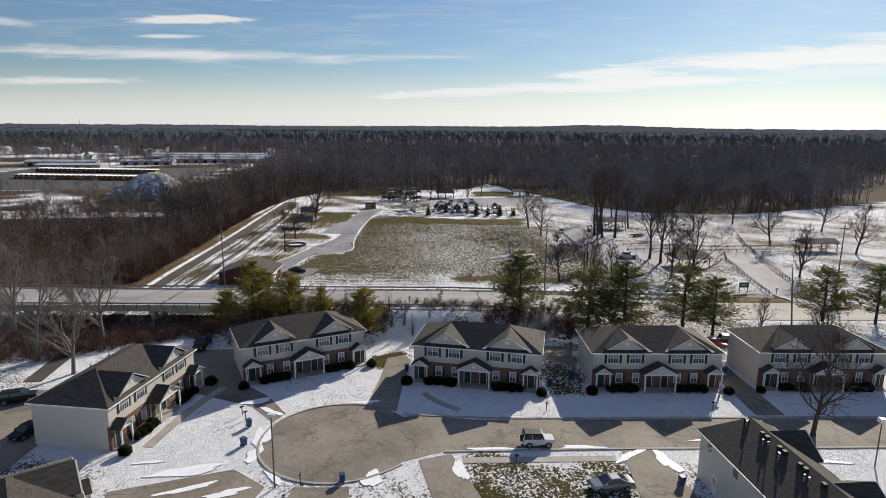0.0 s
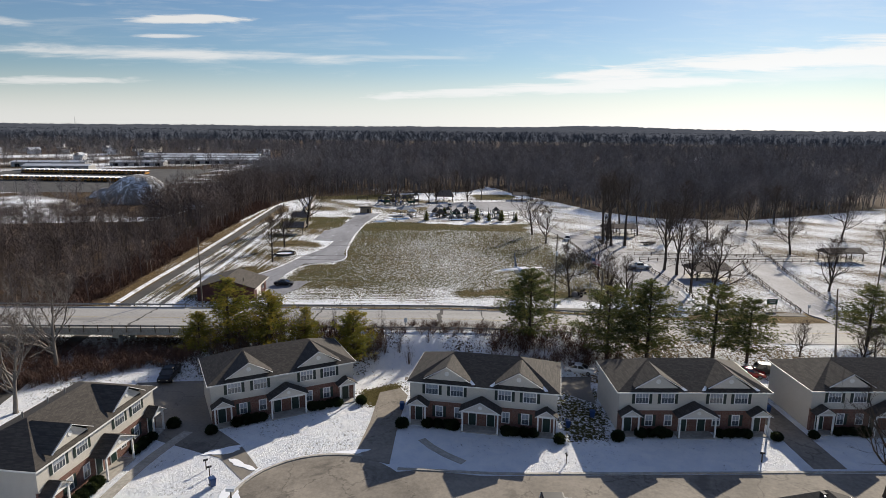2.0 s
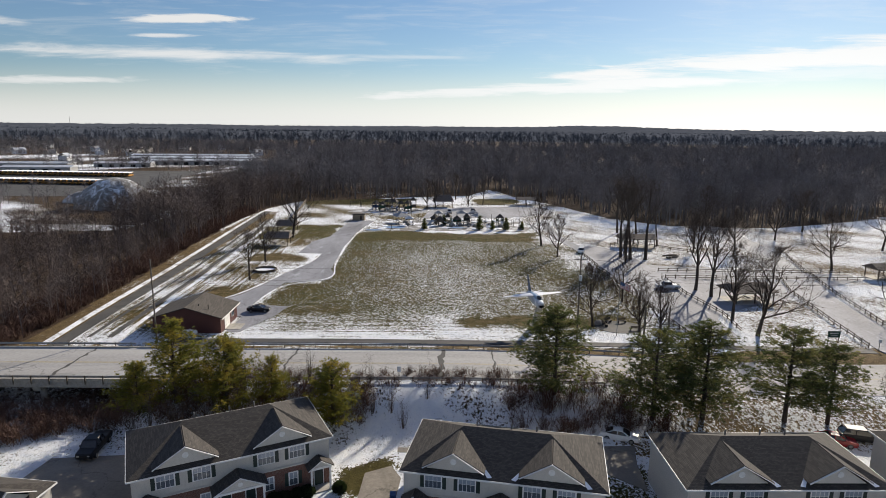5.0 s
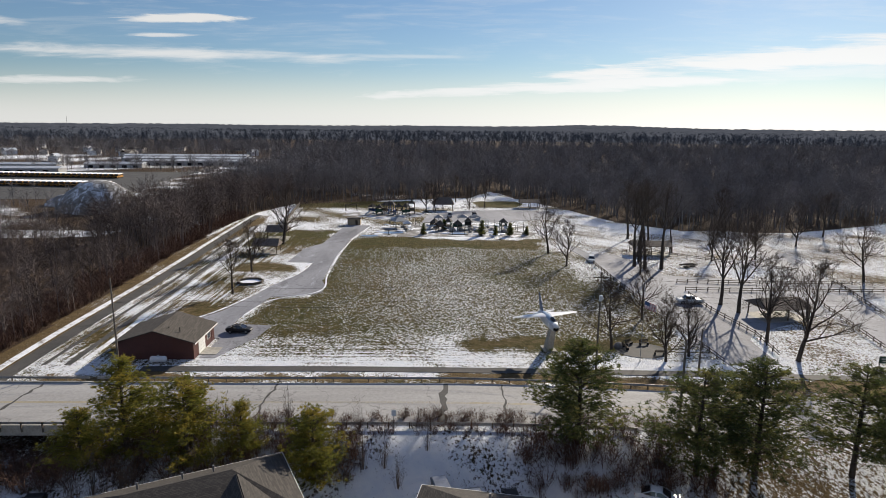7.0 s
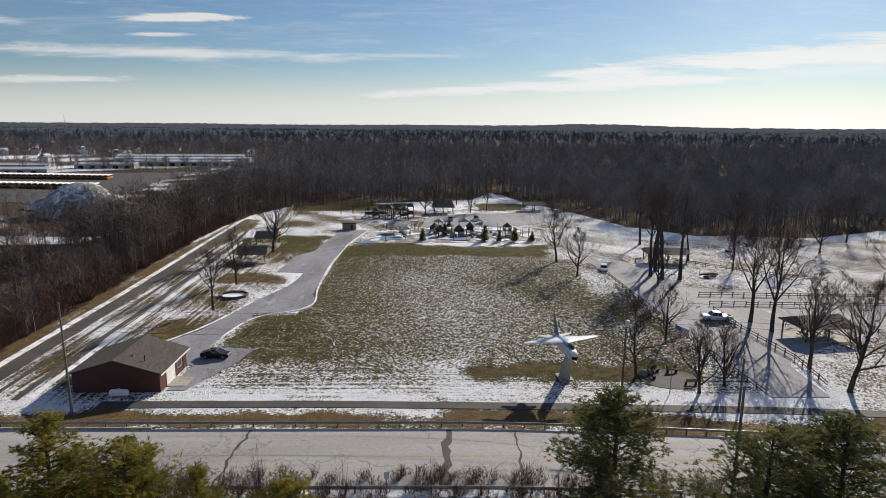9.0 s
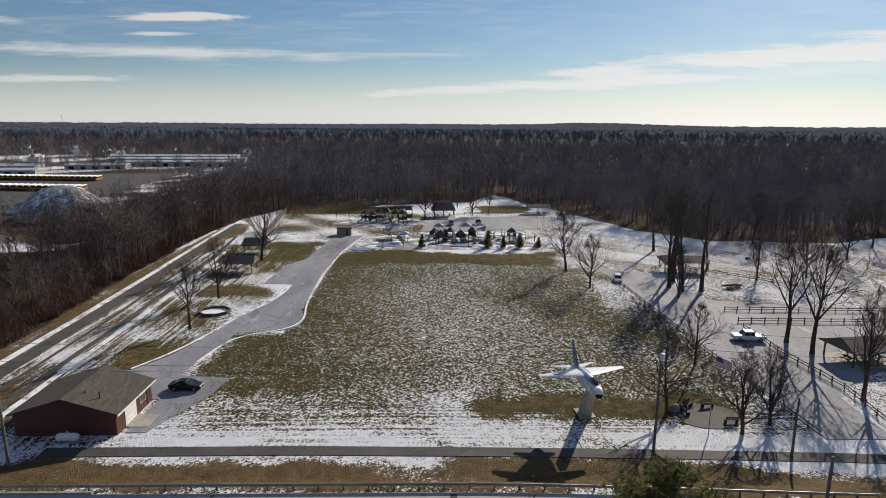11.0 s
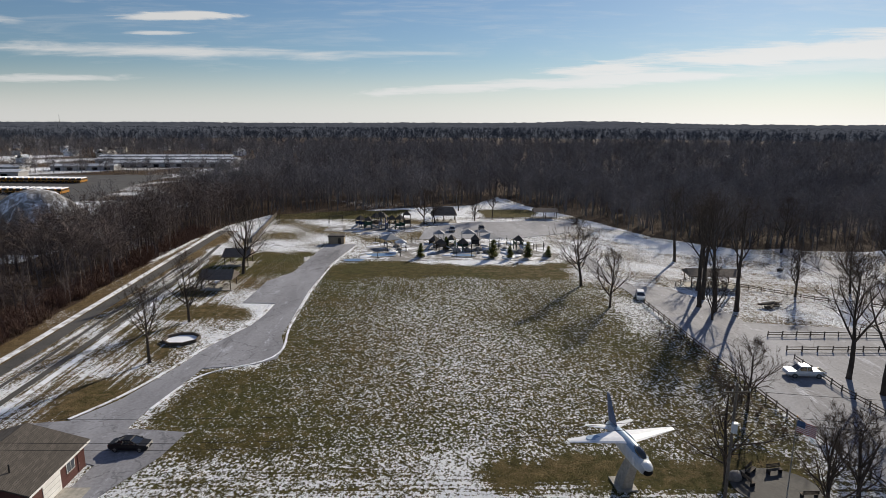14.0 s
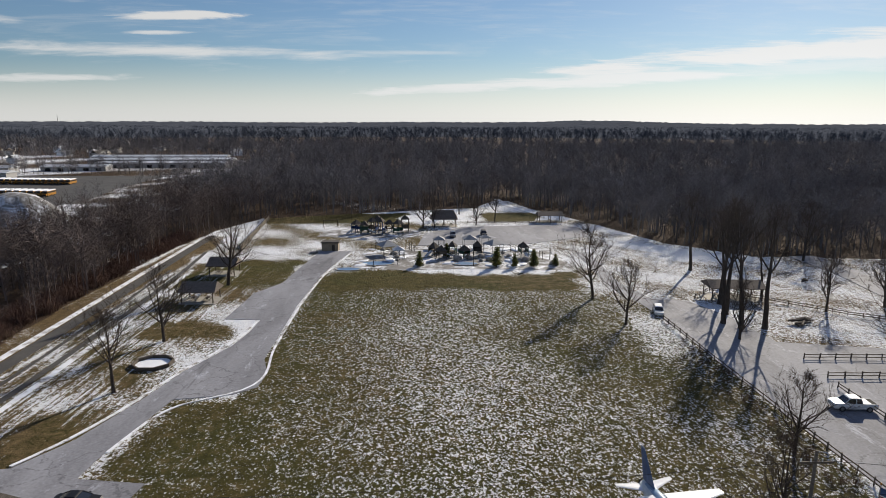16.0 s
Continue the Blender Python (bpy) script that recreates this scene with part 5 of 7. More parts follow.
# ---- the shed by the car park ----
M.update(
    roof_brown=shingle_material("brown_shingles", (0.060, 0.052, 0.044), (0.115, 0.10, 0.085)),
    red_wall=siding_material("dark_red_cladding", (0.070, 0.026, 0.021), (0.105, 0.038, 0.030), 0.2),
    white_paint=mottled("white_enamel", (0.66, 0.67, 0.68), (0.82, 0.83, 0.84), 2, 0.35, 0.03),
    blue_paint=mottled("navy_blue_paint", (0.02, 0.05, 0.13), (0.05, 0.11, 0.24), 1.5, 0.4, 0.05),
    sky_paint=mottled("faded_blue_paint", (0.10, 0.19, 0.33), (0.26, 0.36, 0.48), 0.8, 0.4, 0.05),
    shelter_roof=shingle_material("light_brown_shingles", (0.13, 0.105, 0.085), (0.22, 0.18, 0.15)),
    grey_paint=mottled("pale_grey_paint", (0.42, 0.45, 0.49), (0.58, 0.61, 0.64), 1.5, 0.45, 0.05),
    red_paint=mottled("red_paint", (0.24, 0.015, 0.018), (0.36, 0.03, 0.03), 3, 0.35, 0.03),
    yellow_paint=mottled("school_bus_yellow", (0.30, 0.13, 0.010), (0.38, 0.17, 0.014), 2, 0.4, 0.03),
    orange_paint=mottled("orange_paint", (0.42, 0.14, 0.03), (0.55, 0.2, 0.05), 2, 0.5, 0.05),
    green_paint=mottled("green_metal", (0.012, 0.045, 0.03), (0.02, 0.075, 0.05), 3, 0.45, 0.05),
    blue_plastic=mottled("blue_plastic", (0.012, 0.035, 0.11), (0.02, 0.06, 0.18), 3, 0.5, 0.05),
    car_black=mottled("black_car_paint", (0.006, 0.006, 0.008), (0.014, 0.014, 0.017), 2, 0.5, 0.0, spec=0.3),
    car_white=mottled("white_car_paint", (0.62, 0.62, 0.61), (0.74, 0.74, 0.73), 2, 0.25, 0.0, spec=0.6),
    car_silver=mottled("silver_car_paint", (0.20, 0.21, 0.23), (0.30, 0.31, 0.33), 2, 0.28, 0.0, metal=0.5),
    car_red=mottled("red_car_paint", (0.22, 0.012, 0.012), (0.30, 0.02, 0.02), 2, 0.25, 0.0, spec=0.6),
    car_glass=glass_material("car_glass", (0.012, 0.014, 0.017)),
    lamp_glass=glass_material("lamp_glass", (0.30, 0.30, 0.28)),
    tail_glass=glass_material("tail_glass", (0.25, 0.012, 0.01)),
    black_void=mottled("dark_inside", (0.006, 0.006, 0.006), (0.012, 0.012, 0.012), 3, 0.9, 0.0),
    stone=mottled("rough_stone", (0.16, 0.145, 0.125), (0.36, 0.33, 0.29), 1.5, 0.9, 0.6),
    gravel=mottled("gravel_heap", (0.13, 0.12, 0.11), (0.28, 0.265, 0.245), 0.9, 0.95, 0.6),
    metal_roof=mottled("pale_metal_roof", (0.36, 0.38, 0.41), (0.60, 0.62, 0.65), 0.5, 0.5, 0.05),
    canvas=mottled("grey_canvas", (0.24, 0.24, 0.24), (0.40, 0.40, 0.39), 1.0, 0.8, 0.1),
    blue_ice=mottled("blue_play_surface", (0.05, 0.12, 0.25), (0.12, 0.24, 0.40), 1.0, 0.5, 0.1),
    mulch=mottled("wood_mulch", (0.05, 0.035, 0.025), (0.13, 0.09, 0.06), 3.0, 0.95, 0.6),
    tan_block=mottled("tan_block_wall", (0.24, 0.19, 0.13), (0.36, 0.29, 0.20), 2.0, 0.9, 0.2),
)


def shed():
    s = thing("shed", pose(-45.4, 145.3, 0, 0, 0, 0.5), "dark red clad shed with brown shingled gable roof", "shed")
    w, d, e, r = 6.2, 4.9, 3.0, 4.9
    for k, (nm, mb) in enumerate((("wall", MB().box(-w, w, -d, -d + 0.2, -0.2, e)), ("wall", MB().box(-w, w, d - 0.2, d, -0.2, e)),
                                  ("wall", MB().box(-w, -w + 0.2, -d + 0.2, d - 0.2, -0.2, e)), ("wall", MB().box(w - 0.2, w, -d + 0.2, d - 0.2, -0.2, e)))):
        part(nm, mb, "red_wall", s)
    for y in (-d, d - 0.2):
        g = MB().add([(-w, y, e), (w, y, e), (0, y, r), (-w, y + 0.2, e), (w, y + 0.2, e), (0, y + 0.2, r)], [(0, 1, 2), (5, 4, 3), (0, 3, 4, 1), (1, 4, 5, 2), (2, 5, 3, 0)])
        part("gable_wall", g, "red_wall", s)
    rf = part("roof", gable_roof(2 * w, -d - 0.5, d + 0.5, e, r - e, 0.16, 0.5), "roof_brown", s, "brown shingled gable roof")
    f = MB()
    for sg in (-1, 1):
        f.box(sg * (w + 0.52) - 0.03, sg * (w + 0.52) + 0.03, -d - 0.5, d + 0.5, e - 0.3, e - 0.06)
    part("gutter", f, "trim", rf, "white gutter")
    for x, y in ((1.5, -2.6), (3.4, -2.9)):
        part("roof_vent", MB().tube((x, y, 3.9), (x, y, 4.9), 0.08, 0.08, 8), "black", rf)
    gd = part("garage_door", MB().box(w - 0.02, w + 0.05, -2.7, 0.3, 0.05, 2.5), "trim", s, "white sectional garage door")
    for z in (0.65, 1.25, 1.85):
        part("groove", MB().box(w + 0.05, w + 0.062, -2.68, 0.28, z, z + 0.03), "siding_grey", gd)
    win = part("window", MB().box(w - 0.02, w + 0.06, 1.4, 2.9, 1.1, 2.3), "trim", s, "white window frame")
    part("pane", MB().box(w + 0.06, w + 0.07, 1.48, 2.12, 1.18, 2.22), "glass", win)
    part("pane", MB().box(w + 0.06, w + 0.07, 2.18, 2.82, 1.18, 2.22), "glass", win)
    dr = part("door", MB().box(w - 0.02, w + 0.05, 3.5, 4.4, 0.05, 2.15), "red_wall", s)
    part("door_handle", MB().box(w + 0.05, w + 0.09, 3.6, 3.7, 1.0, 1.1), "steel", dr)
    structure("concrete_apron", MB().box(-39.1, -36.3, 142.4, 145.8, -0.2, 0.13), "concrete", "pale concrete apron before the garage door", "apron")
    tank = thing("gas_tank", pose(-44.2, 138.7, 0), "white horizontal gas tank on short legs by the shed", "tank")
    body = MB()
    prof = ((-1.35, 0.12), (-1.25, 0.38), (-1.0, 0.5), (1.0, 0.5), (1.25, 0.38), (1.35, 0.12))
    body.loft([[(x, math.cos(a) * q, 0.75 + math.sin(a) * q) for a in np.linspace(0, math.tau, 16, endpoint=False)] for x, q in prof])
    part("body", body, "white_paint", tank, smooth=True)
    for x in (-0.8, 0.8):
        part("leg", MB().box(x - 0.08, x + 0.08, -0.3, 0.3, -0.1, 0.35), "concrete", tank)
    part("cap", MB().tube((0, 0, 1.2), (0, 0, 1.42), 0.18, 0.15, 10), "grey_paint", tank)


shed()


# ---- the jet on its pylon ----
def ellipse(y, rx, rz, zc, n=16, flat=0.0):
    return [(rx * math.cos(a), y, zc + rz * math.sin(a) - (flat * rz if math.sin(a) < -0.5 else 0)) for a in np.linspace(0, math.tau, n, endpoint=False)]


def foil(pts, thick):
    """A tapered wing plate: corner points root-front, tip-front, tip-back, root-back."""
    a, b, c, d = (Vector(p) for p in pts)
    mb, rings = MB(), []
    for f in np.linspace(0, 1, 5):
        le, te = a.lerp(b, f), d.lerp(c, f)
        th = thick * (1 - 0.55 * f)
        up = Vector((0, 0, 1)) if abs((b - a).z) < abs((b - a).x) else Vector((1, 0, 0))
        rings.append([le, le.lerp(te, 0.12) + up * th * 0.7, le.lerp(te, 0.4) + up * th, te, le.lerp(te, 0.4) - up * th * 0.6, le.lerp(te, 0.12) - up * th * 0.5])
    return mb.loft(rings)


def jet():
    j = thing("jet_aircraft", pose(19.43, 142.74, 6.32, -3.6, -3.6, 6.0) @ Matrix.Diagonal((0.951, 0.686, 0.977, 1)), "retired white and blue jet aircraft mounted on a pylon", "aircraft")
    body = MB().loft([ellipse(*q) for q in ((-6.9, 0.56, 0.62, -0.10), (-5.8, 0.68, 0.86, -0.12), (-4.0, 0.76, 1.0, -0.05), (-2.0, 0.80, 1.06, 0.0), (1.0, 0.80, 1.02, 0.0), (3.5, 0.72, 0.85, 0.08), (5.6, 0.58, 0.62, 0.16), (6.6, 0.44, 0.46, 0.2))])
    part("fuselage", body, "grey_paint", j, "pale grey fuselage", True)
    part("spine", MB().loft([ellipse(*q, n=12) for q in ((-5.6, 0.40, 0.34, 0.52), (-3.6, 0.56, 0.48, 0.62), (-1.0, 0.60, 0.46, 0.66), (2.5, 0.50, 0.36, 0.64), (5.4, 0.34, 0.3, 0.56))]), "sky_paint", j, "blue upper fuselage", True)
    part("nose_cone", MB().loft([ellipse(*q, n=14) for q in ((-7.75, 0.06, 0.06, 0.16), (-7.45, 0.30, 0.28, 0.16), (-7.0, 0.46, 0.40, 0.20), (-6.3, 0.52, 0.46, 0.26))]), "white_paint", j, "white radome", True)
    part("air_intake", MB().loft([ellipse(-7.02, 0.46, 0.32, -0.40, 14), ellipse(-6.7, 0.50, 0.36, -0.40, 14)]), "black_void", j, "black chin air intake", True)
    part("canopy", MB().loft([ellipse(*q, n=12) for q in ((-6.0, 0.18, 0.12, 0.66), (-5.3, 0.38, 0.40, 0.78), (-4.3, 0.42, 0.46, 0.86), (-3.2, 0.30, 0.26, 0.92))]), "car_glass", j, "dark glazed canopy", True)
    part("tail_pipe", MB().loft([ellipse(6.5, 0.42, 0.44, 0.2, 14), ellipse(7.1, 0.38, 0.40, 0.2, 14)]), "black_void", j)
    for s in (-1, 1):
        wing = part("wing", foil(((s * 0.5, -1.7, 0.86), (s * 5.9, 1.5, 0.52), (s * 5.9, 2.75, 0.52), (s * 0.5, 2.5, 0.86)), 0.17), "white_paint", j, "white swept wing")
        if s < 0:
            part("wing_star", MB().tube((s * 3.3, 1.5, 0.74), (s * 3.3, 1.5, 0.815), 0.75, 0.75, 20), "sky_paint", wing, "faded blue insignia")
        part("flank_star", MB().tube((s * 0.70, -4.6, 0.05), (s * 0.80, -4.6, 0.05), 0.36, 0.36, 18), "white_paint", j, "round white insignia")
        part("tailplane", foil(((s * 0.45, 4.6, 0.30), (s * 2.75, 6.3, 0.42), (s * 2.75, 7.1, 0.42), (s * 0.45, 6.7, 0.30)), 0.10), "white_paint", j, "white tailplane")
    part("fin", foil(((0, 3.2, 0.8), (0, 6.0, 3.9), (0, 7.2, 3.9), (0, 6.8, 0.7)), 0.12), "blue_paint", j, "dark blue tail fin")
    p = thing("pylon", pose(20.40, 145.73, 0, 0, 0, 5), "tapered concrete pylon holding up the jet", "pylon")
    part("shaft", MB().loft([[(sx * w, sy * l + o, z) for sx, sy in ((-1, -1), (1, -1), (1, 1), (-1, 1))] for w, l, o, z in ((0.62, 0.95, 0.0, -0.3), (0.55, 0.85, -0.45, 1.2), (0.44, 0.75, -1.49, 3.4), (0.36, 0.8, -2.69, 5.57))]), "concrete", p)
    part("footing", MB().box(-1.1, 1.1, -1.4, 1.4, -0.2, 0.16), "concrete", p)


jet()


# ---- vehicles ----
def car(m, paint, label, kind="sedan", name="car", group=""):
    """A parked car; nose towards -x, middle at the origin."""
    shapes = {  # stations along x: position, half width, bottom, top
        "sedan": (4.7, 0.90, ((-2.35, 0.70, 0.42, 0.66), (-2.2, 0.84, 0.26, 0.78), (-1.2, 0.90, 0.24, 0.92), (0.9, 0.90, 0.24, 0.95), (2.0, 0.86, 0.26, 0.98), (2.35, 0.74, 0.40, 0.86)), ((-1.25, 0.80, 0.93), (-0.35, 0.64, 1.42), (0.75, 0.63, 1.42), (1.7, 0.76, 0.97))),
        "suv": (4.8, 0.95, ((-2.4, 0.74, 0.46, 0.80), (-2.25, 0.90, 0.32, 0.98), (-1.2, 0.95, 0.30, 1.08), (1.2, 0.95, 0.30, 1.10), (2.2, 0.93, 0.32, 1.08), (2.4, 0.84, 0.44, 1.0)), ((-1.35, 0.86, 1.07), (-0.55, 0.72, 1.68), (1.9, 0.70, 1.70), (2.3, 0.82, 1.08))),
        "van": (5.0, 0.97, ((-2.5, 0.74, 0.46, 0.86), (-2.3, 0.92, 0.30, 1.05), (-1.4, 0.97, 0.28, 1.14), (1.4, 0.97, 0.28, 1.15), (2.35, 0.95, 0.30, 1.12), (2.5, 0.88, 0.42, 1.05)), ((-1.9, 0.88, 1.12), (-0.9, 0.76, 1.76), (2.2, 0.75, 1.76), (2.42, 0.86, 1.14))),
        "pickup": (5.7, 1.0, ((-2.85, 0.80, 0.52, 0.92), (-2.7, 0.96, 0.40, 1.08), (-1.6, 1.0, 0.38, 1.16), (0.5, 1.0, 0.38, 1.16), (2.7, 0.98, 0.42, 1.14), (2.85, 0.95, 0.5, 1.08)), ((-1.5, 0.90, 1.15), (-0.85, 0.76, 1.82), (0.65, 0.75, 1.82), (0.85, 0.88, 1.16))),
        "jeep": (4.0, 0.86, ((-2.0, 0.72, 0.55, 0.95), (-1.9, 0.78, 0.5, 1.10), (-0.7, 0.84, 0.48, 1.16), (0.8, 0.86, 0.48, 1.16), (1.75, 0.86, 0.5, 1.14), (1.85, 0.84, 0.55, 1.1)), ((-0.75, 0.80, 1.15), (-0.5, 0.72, 1.80), (1.72, 0.72, 1.84), (1.82, 0.80, 1.16))),
    }
    length, half, low, cab = shapes[kind]
    c = thing(name, m, label, "car" if kind != "pickup" else "pickup truck", group)

    def section(x, w, z0, z1):
        return [(x, -w * 0.94, z0), (x, -w, (z0 + z1) / 2), (x, -w * 0.9, z1), (x, w * 0.9, z1), (x, w, (z0 + z1) / 2), (x, w * 0.94, z0)]

    part("body", MB().loft([section(*q) for q in low]), paint, c)
    part("greenhouse", MB().loft([[(cab[0][0], -cab[0][1], cab[0][2]), (cab[0][0], cab[0][1], cab[0][2]), (cab[3][0], cab[3][1], cab[3][2]), (cab[3][0], -cab[3][1], cab[3][2])],
                                  [(cab[1][0], -cab[1][1], cab[1][2] - 0.04), (cab[1][0], cab[1][1], cab[1][2] - 0.04), (cab[2][0], cab[2][1], cab[2][2] - 0.04), (cab[2][0], -cab[2][1], cab[2][2] - 0.04)]]), "car_glass", c, "dark car windows")
    part("roof", MB().loft([[(cab[1][0] - 0.06, -cab[1][1] - 0.03, cab[1][2] - 0.045), (cab[1][0] - 0.06, cab[1][1] + 0.03, cab[1][2] - 0.045), (cab[2][0] + 0.06, cab[2][1] + 0.03, cab[2][2] - 0.045), (cab[2][0] + 0.06, -cab[2][1] - 0.03, cab[2][2] - 0.045)],
                            [(cab[1][0] + 0.1, -cab[1][1] + 0.06, cab[1][2] + 0.04), (cab[1][0] + 0.1, cab[1][1] - 0.06, cab[1][2] + 0.04), (cab[2][0] - 0.1, cab[2][1] - 0.06, cab[2][2] + 0.04), (cab[2][0] - 0.1, -cab[2][1] + 0.06, cab[2][2] + 0.04)]]), paint if kind != "jeep" else "car_black", c)
    for s in (-1, 1):
        for a, b in ((cab[0], cab[1]), (cab[3], cab[2])):
            part("pillar", MB().bar((a[0], s * (a[1] + 0.005), a[2]), (b[0], s * (b[1] + 0.005), b[2] - 0.03), 0.07), paint, c)
        mid = (cab[1][0] * 0.45 + cab[2][0] * 0.55)
        part("pillar", MB().bar((mid, s * (cab[0][1] + 0.008), cab[0][2]), (mid, s * (cab[1][1] + 0.012), cab[1][2] - 0.03), 0.08), paint, c)
        part("mirror", MB().box(cab[0][0] + 0.25, cab[0][0] + 0.42, s * (half + 0.02) - 0.09, s * (half + 0.02) + 0.09, cab[0][2] + 0.03, cab[0][2] + 0.18), paint, c)
        part("headlight", MB().box(low[0][0] - 0.02, low[0][0] + 0.16, s * low[0][1] * 0.72 - 0.14, s * low[0][1] * 0.72 + 0.14, low[0][3] - 0.17, low[0][3] - 0.03), "lamp_glass", c, "clear headlight")
        part("tail_light", MB().box(low[-1][0] - 0.1, low[-1][0] + 0.02, s * low[-1][1] * 0.82 - 0.11, s * low[-1][1] * 0.82 + 0.11, low[-1][3] - 0.22, low[-1][3] - 0.04), "tail_glass", c, "red tail light")
        r = 0.33 if kind == "sedan" else 0.40
        for x in (low[0][0] + length * 0.19, low[-1][0] - length * 0.19):
            tyre = part("wheel", MB().tube((x, s * (half - 0.20), r), (x, s * (half + 0.02), r), r, r, 16), "black", c, "black tyre")
            part("rim", MB().tube((x, s * (half + 0.02), r), (x, s * (half + 0.035), r), r * 0.62, r * 0.55, 12), "steel", tyre)
    if kind == "pickup":
        part("bed", MB().box(0.98, 2.72, -0.84, 0.84, 1.141, 1.146), "black_void", c, "dark open cargo bed")
    if kind == "jeep":
        part("spare_wheel", MB().tube((1.86, 0, 0.95), (2.08, 0, 0.95), 0.40, 0.40, 16), "black", c)
    return c


for args in (
        (pose(13.2, 65.9, 0.03, 0, 0, 181), "car_white", "white hard-top off-road car with black wheels at the kerb", "jeep"),
        (pose(19.8, 57.0, 0.0, 0, 0, 8), "car_silver", "dark silver sedan parked by the lawn", "sedan"),
        (pose(-40.0, 98.8, 0.04, 0, 0, 95), "car_black", "black pickup parked behind the houses", "pickup"),
        (pose(-50.2, 68.3, 0.05, 0, 0, 75), "car_black", "black sedan parked beside the end house", "sedan"),
        (pose(-57.6, 77.4, 0.05, 0, 0, 205), "car_black", "dark car parked behind the end house", "suv"),
        (pose(23.6, 101.6, 0.04, 0, 0, 160), "car_white", "white sedan parked behind the houses", "sedan"),
        (pose(50.3, 100.6, 0.0, 0, 0, 160), "car_red", "red car parked behind the houses", "sedan"),
        (pose(54.0, 101.4, 0.0, 0, 0, 165), "car_black", "black car parked behind the houses", "suv"),
        (pose(1.2, 101.4, 0.05, 0, 0, 105), "car_silver", "silver van parked behind the houses", "van"),
        (pose(4.5, 101.0, 0.05, 0, 0, 100), "car_silver", "pale sedan parked behind the houses", "sedan"),
        (pose(8.2, 100.9, 0.05, 0, 0, 95), "car_black", "black sedan parked behind the houses", "sedan"),
        (pose(-35.8, 153.7, 0.08, 0, 0, 178), "car_black", "black car parked beside the red shed", "sedan"),
        (pose(45.9, 215.3, 0.08, 0, 0, 75), "car_white", "white car on the park drive", "suv"),
        (pose(57.0, 173.6, 0.08, 0, 0, -5), "car_white", "white pickup parked at the rail fence", "pickup"),
        (pose(18.0, 301, 0.1, 0, 0, 90), "car_black", "dark car in the far car park", "suv"),
        (pose(7.5, 299, 0.1, 0, 0, 88), "car_silver", "silver car in the far car park", "suv")):
    car(*args)

# ---- fences ----
def rail_fence(line, label, lift=0.0):
    """Split-rail fence: rough posts every 2.6 m with two rails."""
    f = thing("rail_fence", pose(line[0][0], line[0][1], 0), label, "fence", "split-rail fences")
    ox, oy = line[0]
    rgn = random.Random(int(abs(ox * 7 + oy)))
    post = MB().box(-0.09, 0.09, -0.07, 0.07, -0.4, 1.12).mesh("post", M["wood"])
    for (ax, ay), (bx, by) in zip(line, line[1:]):
        n = max(1, round(math.hypot(bx - ax, by - ay) / 2.6))
        for k in range(n):
            p = (ax + (bx - ax) * k / n, ay + (by - ay) * k / n)
            q = (ax + (bx - ax) * (k + 1) / n, ay + (by - ay) * (k + 1) / n)
            zp, zq = float(height(*p)), float(height(*q))
            o = new("post", post)
            o.parent = f
            o.matrix_basis = pose(p[0] - ox, p[1] - oy, zp, rgn.uniform(-4, 4), rgn.uniform(-4, 4), rgn.uniform(0, 90))
            for z in (0.45, 0.9):
                part("rail", MB().bar((p[0] - ox, p[1] - oy, zp + z + rgn.uniform(-0.05, 0.05)), (q[0] - ox, q[1] - oy, zq + z + rgn.uniform(-0.05, 0.05)), 0.09, 0.12), "wood", f)


rail_fence([(45.3, 211), (45.7, 190), (46.6, 168), (47.3, 156), (48.3, 139)], "weathered split-rail fence between meadow and drive")
rail_fence([(61, 191), (113, 190.8)], "weathered split-rail fence along the cross drive")
rail_fence([(60.2, 183.6), (113, 183.6)], "weathered split-rail fence along the cross drive")
rail_fence([(59.3, 180), (59.2, 168), (60.8, 153), (59.2, 142)], "weathered split-rail fence by the parking bays")
rail_fence([(78.2, 134), (80.4, 147), (85.4, 171), (90.2, 183)], "weathered split-rail fence along the entrance drive")
rail_fence([(88.5, 136), (90.2, 147), (95.2, 169), (99.8, 184), (104, 199), (109.4, 215)], "weathered split-rail fence along the entrance drive")
rail_fence([(58, 226), (64, 232), (84, 214), (100, 205)], "weathered split-rail fence round the picnic ground")
rail_fence([(14, 325.5), (48, 325.5)], "low rail fence along the far car park")


# ---- poles, wires, lamps, signs ----
def utility_pole(x, y, tall, label, arm=True, lamp=False, lean=0.0):
    p = thing("utility_pole", pose(x, y, float(height(x, y)), 0, lean, 0), label, "utility pole", "utility poles")
    part("shaft", MB().tube((0, 0, -0.5), (0, 0, tall), 0.17, 0.11, 10), "pole", p)
    if arm:
        part("crossarm", MB().box(-1.2, 1.2, -0.16, -0.05, tall - 0.9, tall - 0.76), "wood", p)
        for k in (-1.1, -0.4, 0.4, 1.1):
            part("insulator", MB().tube((k, -0.1, tall - 0.76), (k, -0.1, tall - 0.56), 0.05, 0.04, 6), "grey_paint", p)
    if lamp:
        part("lamp_arm", MB().bar((0, 0, tall - 1.3), (1.6, -0.3, tall - 0.9), 0.06), "steel", p)
        part("lamp_head", MB().box(1.4, 2.1, -0.45, -0.15, tall - 0.98, tall - 0.82), "grey_paint", p, "grey lamp head")
    return x, y, float(height(x, y)) + tall


